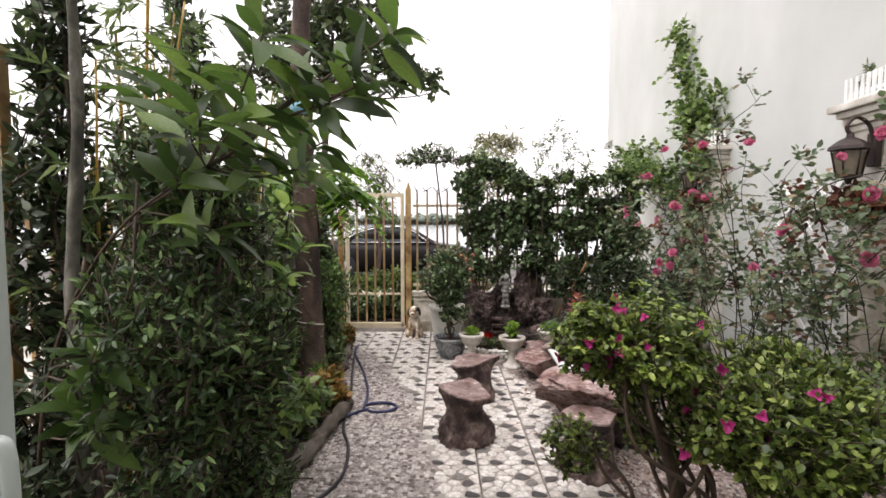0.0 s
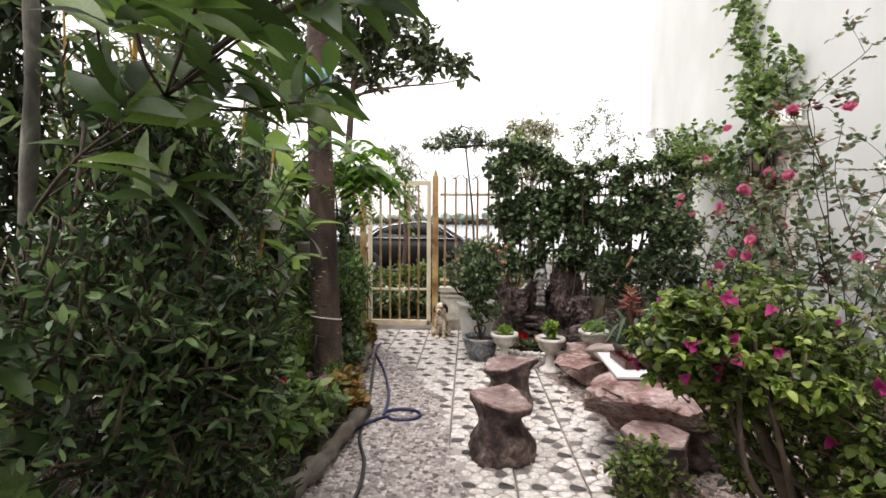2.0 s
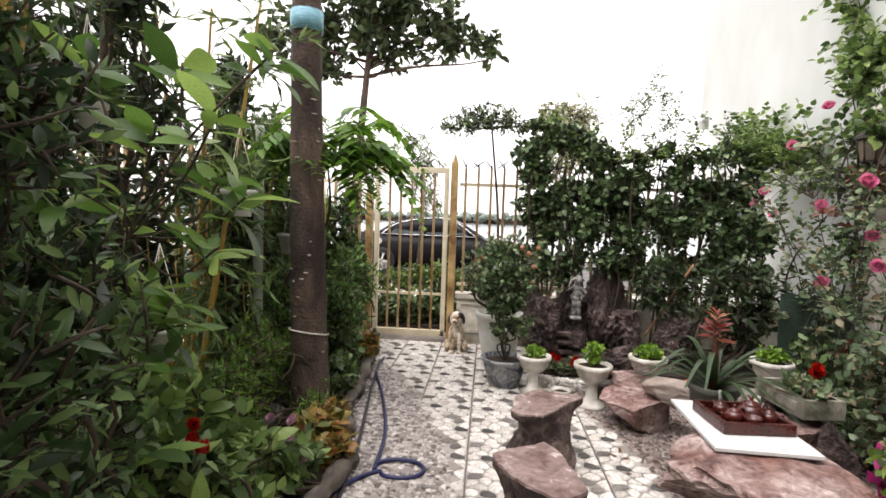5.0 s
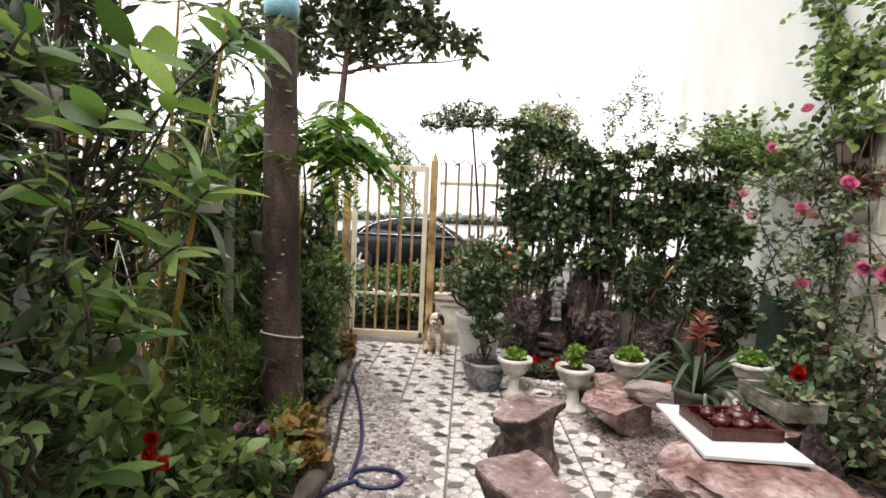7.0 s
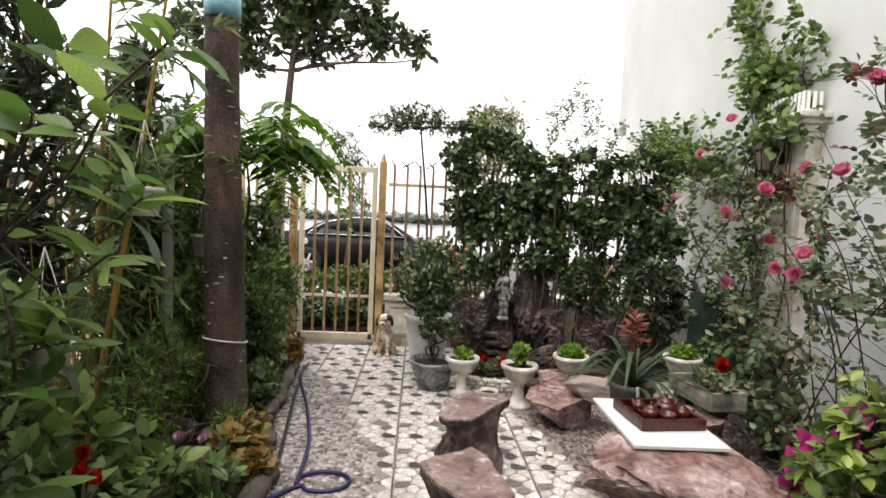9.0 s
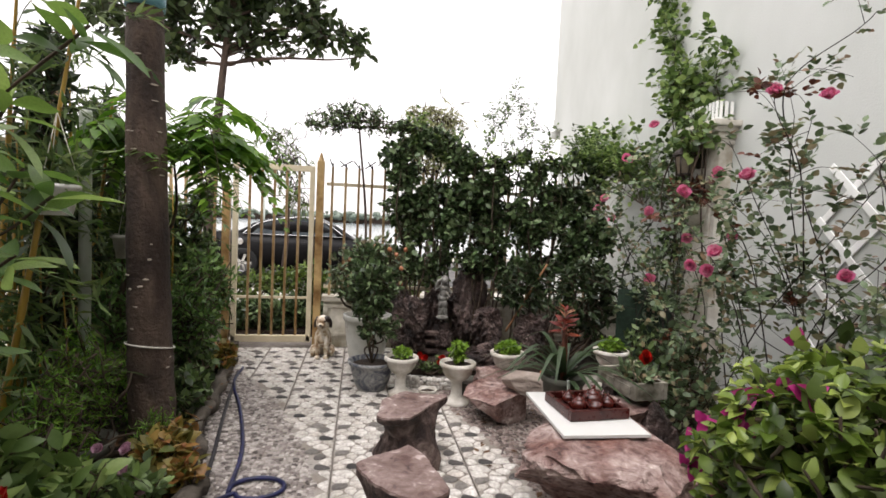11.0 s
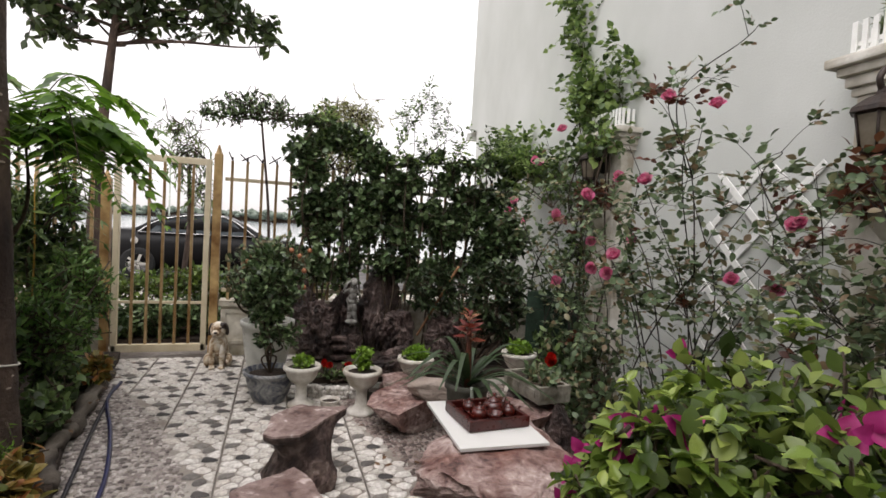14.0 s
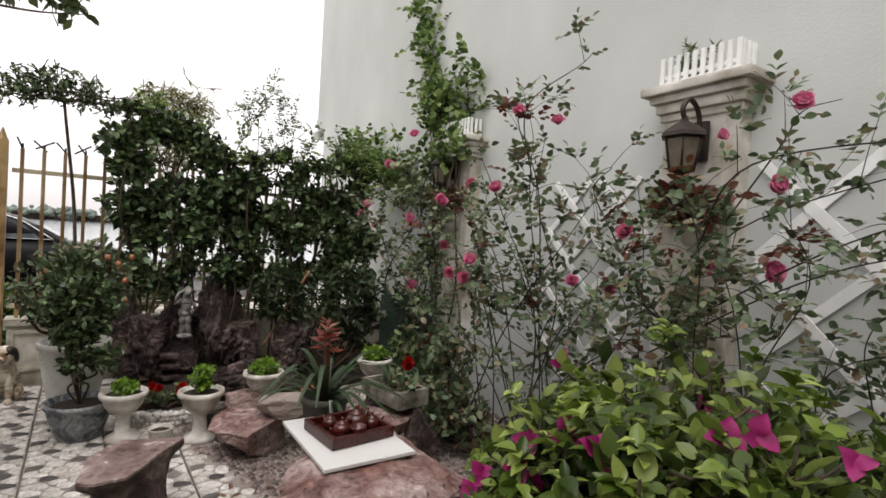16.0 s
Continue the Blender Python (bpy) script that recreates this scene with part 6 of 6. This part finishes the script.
tagged(put("garden_hose", tri_mesh("garden_hose", *tube(ln, 0.0115, 10)), M_HOSE), "dark blue garden hose with a loop on the floor", "hose")
ln = bend([(-1.02, 5.9, 0.016), (-0.9, 5.0, 0.016), (-0.78, 4.2, 0.016), (-0.72, 3.6, 0.016), (-0.62, 3.25, 0.016), (-0.6, 2.85, 0.016), (-0.75, 2.5, 0.016), (-0.95, 2.2, 0.016), (-1.0, 1.5, 0.016)], 8)
tagged(put("garden_pipe", tri_mesh("garden_pipe", *tube(ln, 0.011, 8)), M_HOSEB), "thin black pipe lying along the bed's edge", "hose")
tagged(put("garden_stick", tri_mesh("garden_stick", *tube(bend([(1.42, 6.25, 0.3), (1.57, 6.13, 0.65), (1.725, 6.02, 1.0)], 8), 0.012, 8)), M_STICK), "orange-brown wooden stick leaning among the shrubs", "stick")
bm = boxed(2.52, 5.62, 0.4, 0.5, 0.012, 0.85, rz=-12)
tagged(part("shade_net", bm, M_NET), "dark green shade net screen by the wall", "net")
door = thing("metal_door", -0.95, 0.9, 0, "pale green-white metal door leaf standing open", "door")
part("leaf", boxed(-1.066, 0.9, 1.0, 0.55, 0.04, 2.0, bevel=0.01), M_DOORWHITE, door)
put("handle", tri_mesh("handle", *tube(bend([(-0.79, 0.87, 1.12), (-0.775, 0.86, 1.14), (-0.757, 0.86, 1.11), (-0.755, 0.86, 0.9), (-0.775, 0.86, 0.86), (-0.79, 0.87, 0.87)], 6), 0.014, 10)), M_DOORWHITE, door)

# ---- the street: hedge, road, car, lake, trees ----
tagged(part("pavement", boxed(0, 9.2, -0.1, 60, 4.4, 0.1), M_PAVE), "pale pavement outside the gate", "pavement", kind="structure")
tagged(part("road", boxed(0, 15.5, -0.105, 200, 8.0, 0.06), M_ROAD), "grey asphalt road along the lake", "road", kind="structure")
tagged(part("kerb", boxed(0, 11.45, -0.07, 60, 0.15, 0.16, bevel=0.02), M_PAVE), "pale concrete kerb", "kerb", kind="structure")
tagged(part("water", boxed(0, 75, -0.09, 500, 106, 0.06), M_WATER), "pale lake beyond the road", "lake", kind="structure")
bm = boxed(0, 135, 0.6, 500, 14, 1.6)
tagged(part("far_bank", bm, M_SOIL), "dark far bank of the lake", "bank", kind="structure")
rng = np.random.default_rng(170)
shrub("street_hedge", (-1.0, 7.9, -0.05), [(x, 7.95 + rng.normal(0, 0.05), 0.5 + rng.normal(0, 0.04), 0.3, 0.25, 0.26) for x in np.arange(-2.6, 0.9, 0.32)], OVAL, 0.07, 850, L_STREET, "yellow-green clipped hedge outside the gate", "hedge", 171, per=6, twig=0.14, upright=True, limb_n=2)
shrub("street_hedge", (-1.0, 7.75, -0.05), [(x, 7.7 + rng.normal(0, 0.05), 0.18 + rng.normal(0, 0.03), 0.3, 0.3, 0.26) for x in np.arange(-2.6, 0.9, 0.32)], OVAL, 0.08, 1900, L_DARK, "dark green undergrowth at the hedge's foot", "hedge", 172, per=6, twig=0.14, upright=True, limb_n=2)
tagged(part("soil_bed_street", boxed(-0.8, 7.85, -0.03, 4.4, 0.8, 0.1), M_SOIL), "dark soil of the street hedge", "soil", kind="structure")


def car(x, y, label):
    """A saloon car, nose to +x, near side at y."""
    root = thing("parked_car", x + 2.2, y + 0.9, -0.075, label, "car")
    G = -0.075

    def loft(stations, mat, name, lab=""):
        bm = bmesh.new()
        rings = []
        for sx, zb, zt, hw, tw in stations:
            mid = zb + (zt - zb) * 0.6
            ring = [(sx, -hw * 0.93, zb), (sx, -hw, zb + (zt - zb) * 0.25), (sx, -hw * 0.99, mid), (sx, -tw, zt), (sx, -tw * 0.5, zt + 0.015), (sx, tw * 0.5, zt + 0.015), (sx, tw, zt), (sx, hw * 0.99, mid), (sx, hw, zb + (zt - zb) * 0.25), (sx, hw * 0.93, zb)]
            rings.append([bm.verts.new((x + p[0], y + 0.9 + p[1], G + p[2])) for p in ring])
        for a, b in zip(rings, rings[1:]):
            for j in range(len(a)):
                bm.faces.new((a[j], a[(j + 1) % len(a)], b[(j + 1) % len(a)], b[j]))
        bm.faces.new(rings[0])
        bm.faces.new(rings[-1][::-1])
        bmesh.ops.recalc_face_normals(bm, faces=bm.faces)
        return part(name, bm, mat, root, lab, smooth=True)

    body = loft([(0, 0.45, 0.75, 0.7, 0.6), (0.06, 0.3, 0.98, 0.82, 0.7), (0.4, 0.22, 1.0, 0.88, 0.74), (0.95, 0.2, 0.98, 0.9, 0.78), (1.6, 0.18, 0.94, 0.9, 0.8), (2.9, 0.18, 0.92, 0.9, 0.8), (3.3, 0.2, 0.9, 0.9, 0.78), (3.9, 0.22, 0.82, 0.88, 0.7), (4.3, 0.3, 0.68, 0.8, 0.6), (4.42, 0.4, 0.6, 0.66, 0.5)], M_CARPAINT, "body")
    roof = loft([(0.55, 0.95, 0.98, 0.7, 0.66), (1.05, 0.95, 1.26, 0.74, 0.58), (1.5, 0.93, 1.38, 0.76, 0.56), (1.95, 0.92, 1.4, 0.76, 0.56), (2.4, 0.92, 1.36, 0.76, 0.56), (2.85, 0.9, 1.15, 0.76, 0.62), (3.2, 0.88, 0.92, 0.74, 0.7)], M_CARPAINT, "roof")

    def pane(pts, name="side_window"):
        for s in (-1, 1):
            bm = bmesh.new()
            vs = [bm.verts.new((x + px, y + 0.9 + s * (0.775 - max(0, pz - 1.0) * 0.42), G + pz)) for px, pz in pts]
            f = bm.faces.new(vs if s < 0 else vs[::-1])
            r = bmesh.ops.extrude_face_region(bm, geom=[f])
            for v in r["geom"]:
                if isinstance(v, bmesh.types.BMVert):
                    v.co.y += s * 0.012
            part(name, bm, M_GLASSCAR, roof, "tinted window")

    pane([(0.95, 0.985), (1.75, 0.985), (1.75, 1.335), (1.45, 1.31), (1.15, 1.2)])
    pane([(1.82, 0.985), (2.82, 0.975), (2.55, 1.24), (2.3, 1.335), (1.82, 1.345)])
    for s in (-1, 1):
        line = bend([(x + 0.75, y + 0.9 + s * 0.79, G + 0.975), (x + 1.15, y + 0.9 + s * 0.7, G + 1.24), (x + 1.9, y + 0.9 + s * 0.64, G + 1.375), (x + 2.45, y + 0.9 + s * 0.66, G + 1.325), (x + 3.0, y + 0.9 + s * 0.78, G + 0.97)], 8)
        put("window_trim", tri_mesh("window_trim", *tube(line, 0.014, 6)), M_CHROME, roof, "bright chrome trim")
        put("belt_trim", tri_mesh("belt_trim", *tube([(x + 0.75, y + 0.9 + s * 0.8, G + 0.975), (x + 3.0, y + 0.9 + s * 0.8, G + 0.965)], 0.01, 6)), M_CHROME, body, "bright chrome trim")
        part("tail_lamp", boxed(x + 0.1, y + 0.9 + s * 0.76, G + 0.8, 0.2, 0.18, 0.16, bevel=0.03), M_TAIL, body, "red tail lamp")
        bm = lathe([(0, 0), (0.075, 0.0), (0.07, 0.012), (0, 0.014)], 20)
        bm.transform(pose(x + 0.72, y + 0.9 + s * 0.895, G + 0.8, 90 * (1 if s < 0 else -1)))
        # Near flap in chrome stands for a round bright reflection on the paint.
        part("fuel_flap", bm, M_CHROME if s < 0 else M_CARPAINT, body)
        for wx in (0.78, 3.55):
            bm = lathe([(0.2, -0.1), (0.29, -0.11), (0.325, -0.09), (0.33, 0), (0.325, 0.09), (0.29, 0.11), (0.2, 0.1)], 32)
            mw = pose(x + wx, y + 0.9 + s * 0.82, G + 0.33, 90)
            bm.transform(mw)
            wheel = part("wheel", bm, M_TYRE, root, "black tyre with alloy rim", smooth=True)
            bm = lathe([(0, 0.06), (0.06, 0.07), (0.2, 0.05), (0.215, 0.1), (0.2, 0.1), (0.2, -0.1), (0, -0.1)], 20)
            for k in range(5):
                box(bm, 0.11 * math.cos(k * 1.257), 0.11 * math.sin(k * 1.257), 0.085, 0.2, 0.05, 0.02, rz=math.degrees(k * 1.257))
            bm.transform(mw if s < 0 else pose(x + wx, y + 0.9 + s * 0.82, G + 0.33, -90))
            part("rim", bm, M_CHROME, wheel, "silver alloy rim")
    part("rear_window", boxed(x + 0.82, y + 0.9, G + 1.13, 0.02, 1.15, 0.36, ry=58), M_GLASSCAR, roof, "tinted window")
    part("windscreen", boxed(x + 2.95, y + 0.9, G + 1.1, 0.02, 1.15, 0.45, ry=-58), M_GLASSCAR, roof, "tinted window")
    return root


car(-3.35, 13.2, "black saloon car parked on the road outside")


def street_tree(name, base, trunk_top, r, blobs, shape, size, twigs, mat, label, seed, hang=0.0, twig=0.35, per=7, category="tree", fork=1.0):
    rng = np.random.default_rng(seed)
    root = thing(name, *base, label, category)
    b, t = np.array(base, float), np.array(trunk_top, float)
    ln = bend([b, (b + t) / 2 + rng.normal(0, 0.05, 3), t], 8)
    put("trunk", tri_mesh("trunk", *tube(ln, np.linspace(r, r * (0.65 if fork >= 1 else 0.3), len(ln)), 12)), M_BARK, root)
    so = Soup()
    for q in blobs:
        f = rng.uniform(fork, 1.0)
        low = b + (t - b) * min(f, max(fork, (q[2] - 0.4 - b[2]) / (t[2] - b[2])))
        limbs(rng, so, low, [np.array(q[:3]) + rng.uniform(-0.6, 0.6, 3) * q[3:6] for k in range(2 if fork >= 1 else 1)], r * 0.26, 0.006, 0.08)
    lv, so = foliage(rng, blobs, shape, size, twigs, per, twig, 0.45, hang, so)
    put("limb", so.mesh("limb"), M_BARK, root)
    tagged(put("crown", lv.mesh("crown"), mat, root), kind="stuff")
    return root


street_tree("street_tree", (-2.45, 10.0, -0.05), (-2.1, 10.0, 5.1), 0.11, [(-2.6, 10, 5.3, 1.5, 1.2, 1.3), (-1.3, 10, 4.75, 0.9, 0.7, 0.5), (-0.5, 10, 4.25, 0.6, 0.5, 0.32, 0.9), (-0.15, 10, 4.08, 0.3, 0.3, 0.2, 1.0), (-1.2, 10, 4.05, 0.5, 0.4, 0.2, 0.7), (-1.9, 10, 3.95, 0.5, 0.4, 0.3, 0.7), (-2.8, 10, 4.0, 0.5, 0.4, 0.35, 0.7), (-0.85, 10, 4.2, 0.45, 0.4, 0.3, 0.9), (-3.6, 10, 4.3, 0.8, 0.7, 0.6), (-1.6, 10, 5.6, 1.2, 0.9, 0.6), (-3.0, 10, 3.7, 0.45, 0.4, 0.4, 0.6), (-1.8, 10, 4.2, 0.5, 0.4, 0.3, 0.7), (-2.1, 10, 4.9, 0.9, 0.8, 0.7), (-2.0, 10, 4.25, 0.8, 0.6, 0.4), (-1.0, 10, 4.45, 0.6, 0.5, 0.35), (-3.1, 10, 4.4, 0.7, 0.6, 0.5), (-2.75, 10, 3.75, 0.4, 0.35, 0.3, 0.6)],
            OVAL, 0.17, 700, L_TREE, "leafy street tree standing outside the gate", 181, hang=0.25, fork=0.72)
street_tree("weeping_tree", (-1.55, 12.0, -0.05), (-1.5, 12.0, 2.2), 0.05, [(-1.5, 12, 2.3, 0.55, 0.4, 0.7), (-1.75, 12, 2.8, 0.5, 0.4, 0.25, 0.7), (-1.3, 12, 1.6, 0.35, 0.3, 0.5)], BLADE, 0.15, 130, L_BAMBOO, "small weeping tree by the lake", 183, hang=0.9, twig=0.4)
street_tree("umbrella_tree", (-0.02, 6.62, 0.05), (-0.08, 6.62, 2.24), 0.016, [(-0.15, 6.62, 2.34, 0.5, 0.35, 0.06), (0.15, 6.62, 2.28, 0.45, 0.3, 0.06), (-0.2, 6.62, 2.46, 0.25, 0.22, 0.03, 0.5), (-0.4, 6.62, 2.27, 0.32, 0.3, 0.05), (0.4, 6.62, 2.3, 0.3, 0.25, 0.05), (-0.1, 6.62, 2.41, 0.4, 0.3, 0.04)], OVAL, 0.045, 300, L_DARK, "thin umbrella-shaped tree with flat leaf tiers by the fence", 185, twig=0.12, per=5)
street_tree("pale_tree", (0.95, 8.6, -0.05), (0.95, 8.6, 2.0), 0.04, [(0.95, 8.6, 2.75, 0.6, 0.4, 0.32), (0.8, 8.6, 2.2, 0.6, 0.4, 0.4)], BLADE, 0.1, 340, L_PALE, "pale green wispy tree behind the hedge", 187, twig=0.2, per=8, hang=0.3)
rng = np.random.default_rng(191)
so = Soup()
for k in range(800):
    x = rng.uniform(-190, 190)
    s = rng.uniform(0.5, 1.2)
    for j in range(5):
        so.add(IV * [s * rng.uniform(0.5, 1.0), s * 0.6, s * rng.uniform(0.4, 0.8)] * rng.uniform(0.75, 1.2, (len(IV), 1)) + [x + rng.normal(0, s * 0.5), 129 + rng.normal(0, 1.5), 1.2 + s * 0.3 + rng.normal(0, 0.4 * s)], IT)
tagged(put("far_woods", so.mesh("far_woods"), L_FAR), "line of trees on the far bank, haze put into their colour", "woods", kind="stuff")
lamp = thing("street_lamp", 0.6, 34, -0.1, "distant slim curved street lamp by the lake", "street lamp")
put("pole", tri_mesh("pole", *tube(bend([(-2.6, 34, -0.1), (-2.6, 34, 4.5), (-2.4, 34, 5.6), (-1.6, 34, 5.9)], 8), 0.05, 6)), M_PVC, lamp)
lamp.matrix_basis = pose(-2.6, 34, -0.1)

# ---- floor pieces ----
SEAM, PITCH = 0.59, 0.37
tile_me = None
for i in range(-5, 7):
    for j in range(-3, 20):
        x, y = SEAM + PITCH * (i + 0.5), 3.05 + PITCH * (j - 3 - 0.5)
        if x > wall_x(y) - 0.1 or y > 6.8 or y < -1.0 or x < -1.28 or x > 2.62:
            continue
        if tile_me is None:
            ob = part("tile", boxed(0, 0, -0.009, PITCH - 0.007, PITCH - 0.007, 0.018, bevel=0.002), M_TILE, floor, at=pose(x, y, 0))
            tile_me = ob.data
        else:
            put("tile", tile_me, M_TILE, floor, at=pose(x, y, 0))


def stone_mesh(seed, rx, ry, h, n=9):
    """A low rounded pebble set in the tile."""
    r = np.random.default_rng(seed)
    th = np.arange(n) * 2 * np.pi / n
    w = 1 + r.normal(0, 0.07, n) + 0.12 * np.cos(2 * (th - r.uniform(0, 3.1))) + 0.07 * np.cos(3 * (th - r.uniform(0, 3.1)))
    V = [(rx * w[k] * q * math.cos(th[k]), ry * w[k] * q * math.sin(th[k]), z) for q, z in ((1, -0.002), (0.86, h * 0.75)) for k in range(n)] + [(0, 0, h)]
    T = [t for k in range(n) for t in ((k, (k + 1) % n, n + (k + 1) % n), (k, n + (k + 1) % n, n + k), (n + k, n + (k + 1) % n, 2 * n))]
    return np.array(V), np.array(T)


def split_x(y):
    """Where the white pebble tiles end towards the planted bed."""
    return float(np.interp(y, [2.0, 2.94, 4.3, 5.2, 5.86, 6.3], [0.1, -0.02, -0.26, -0.57, -0.94, -1.2]))


def right_x(y):
    """Where the white pebble tiles end towards the stone table."""
    return float(np.interp(y, [2.0, 3.5, 3.9, 4.16, 4.6, 5.15], [0.98, 0.92, 0.87, 0.84, 0.76, 0.6]))


def clipped(poly, n, c):
    """The part of a convex outline on which n . p <= c."""
    out = []
    for p, q in zip(poly, poly[1:] + poly[:1]):
        a, b = np.dot(n, p) - c, np.dot(n, q) - c
        if a <= 0:
            out.append(p)
        if a * b < 0:
            out.append(p + (q - p) * (a / (a - b)))
    return out


# one tile holds 24 close-set pebbles; all tiles are cast from one mould
rng = np.random.default_rng(201)
SEEDS = np.array([((i + 0.5 + (0.22 if j % 2 else -0.22)) / 4, (j + 0.5) / 6) for j in range(6) for i in range(4)])
SEEDS = np.clip(SEEDS + rng.normal(0, 0.04, SEEDS.shape), 0.04, 0.96)
TONE = {int(np.argmin(np.linalg.norm(SEEDS - w, axis=1))): q for w, q in (((0.33, 0.1), 2), ((0.77, 0.05), 2), ((0.2, 0.55), 1), ((0.6, 0.65), 1), ((0.85, 0.4), 1))}
PEBBLES = []
for i, c in enumerate(SEEDS):
    poly = [np.array(p) for p in ((0.015, 0.015), (0.985, 0.015), (0.985, 0.985), (0.015, 0.985))]
    for j, d in enumerate(SEEDS):
        if i != j:
            n = unit(d - c)
            poly = clipped(poly, n, np.dot(n, (c + d) / 2) - 0.008)
    mid = np.mean(poly, axis=0)
    ring = [mid + (p - mid) * rng.uniform(0.9, 1.0) for p in poly]
    ring = [v for p, q, r in zip(ring[-1:] + ring[:-1], ring, ring[1:] + ring[:1]) for v in (q + (p - q) * 0.24, q + (r - q) * 0.24)]
    k = len(ring)
    V = [(*((mid + (p - mid) * f) - mid) * PITCH, z) for f, z in ((1.0, -0.002), (0.94, 0.0035), (0.74, 0.0065)) for p in ring] + [(0, 0, 0.0075)]
    T = [t for b in (0, k) for m in range(k) for t in ((b + m, b + (m + 1) % k, b + k + (m + 1) % k), (b + m, b + k + (m + 1) % k, b + k + m))] + [(2 * k + m, 2 * k + (m + 1) % k, 3 * k) for m in range(k)]
    PEBBLES.append((mid * PITCH, np.array(V), np.array(T), TONE.get(i, 0), tri_mesh("pebble", V, T)))
rest = [Soup(), Soup(), Soup()]
placed = 0
for i in range(-5, 1):
    for j in range(2, 16):
        for mid, V, T, q, me in PEBBLES:
            px, py = SEAM + PITCH * i + mid[0], 3.05 + PITCH * (j - 4) + mid[1]
            if px < split_x(py) or px > right_x(py) or py > 6.76:
                continue
            if 3.6 < py < 5.0 and -0.16 < px < 0.62 and placed < 300:
                put("pebble", me, (P_WHITE, P_GREY, P_DARK)[q], floor, at=pose(px, py, 0.001))
                placed += 1
            else:
                rest[q].add(V + [px, py, 0.001], T)
for q, mm in enumerate((P_WHITES, P_GREYS, P_DARKS)):
    tagged(put("pebbles", rest[q].mesh("pebbles"), mm, floor), kind="stuff")
SM = [stone_mesh(50 + k, 0.0165, 0.0125, 0.006, 6) for k in range(5)]
left, right = Soup(), Soup()
for j, y in enumerate(np.arange(1.2, 6.75, 0.0235)):
    for x in np.arange(-1.25, 2.85, 0.029):
        px, py = x + rng.normal(0, 0.005), y + rng.normal(0, 0.004)
        a, s = rng.uniform(0, 3.1), rng.uniform(0.6, 1.6)
        sp = split_x(py)
        lim = np.interp(py, EDGE[:, 1], EDGE[:, 0])
        if lim - 0.03 < px < sp - 0.02:
            so = left
        elif max(0.605, right_x(py) + 0.01) < px < wall_x(py) - 0.02 and 1.6 < py < 5.6:
            so = right
        else:
            continue
        V = SM[rng.integers(5)][0] * [s, s, 1]
        V = np.stack([V[:, 0] * math.cos(a) - V[:, 1] * math.sin(a), V[:, 0] * math.sin(a) + V[:, 1] * math.cos(a), V[:, 2]], 1)
        so.add(V + [px, py, 0.0005], SM[0][1])
tagged(put("gravel", left.mesh("gravel"), P_GRAVEL, floor, "grey washed gravel surface"), kind="stuff")
tagged(put("gravel", right.mesh("gravel"), P_GRAVELB, floor, "brownish washed gravel surface"), kind="stuff")

# dry leaves on the gravel
rng = np.random.default_rng(221)
so = Soup()
P = np.stack([rng.uniform(0.65, 2.5, 170), rng.uniform(2.3, 5.3, 170), np.full(170, 0.012)], 1)
set_leaves(so, P, np.stack([rng.normal(0, 1, 170), rng.normal(0, 1, 170), rng.normal(0, 0.08, 170)], 1), rng.uniform(0.025, 0.055, 170), OVAL, rng, 0.97)
P = np.stack([rng.uniform(-1.5, -0.95, 90), rng.uniform(2.6, 6.3, 90), np.full(90, 0.1)], 1)
set_leaves(so, P, np.stack([rng.normal(0, 1, 90), rng.normal(0, 1, 90), rng.normal(0, 0.08, 90)], 1), rng.uniform(0.03, 0.07, 90), OVAL, rng, 0.95)
tagged(put("fallen_leaves", so.mesh("fallen_leaves"), L_DRY), "dry brown leaves fallen on gravel and soil", "leaves", kind="stuff")
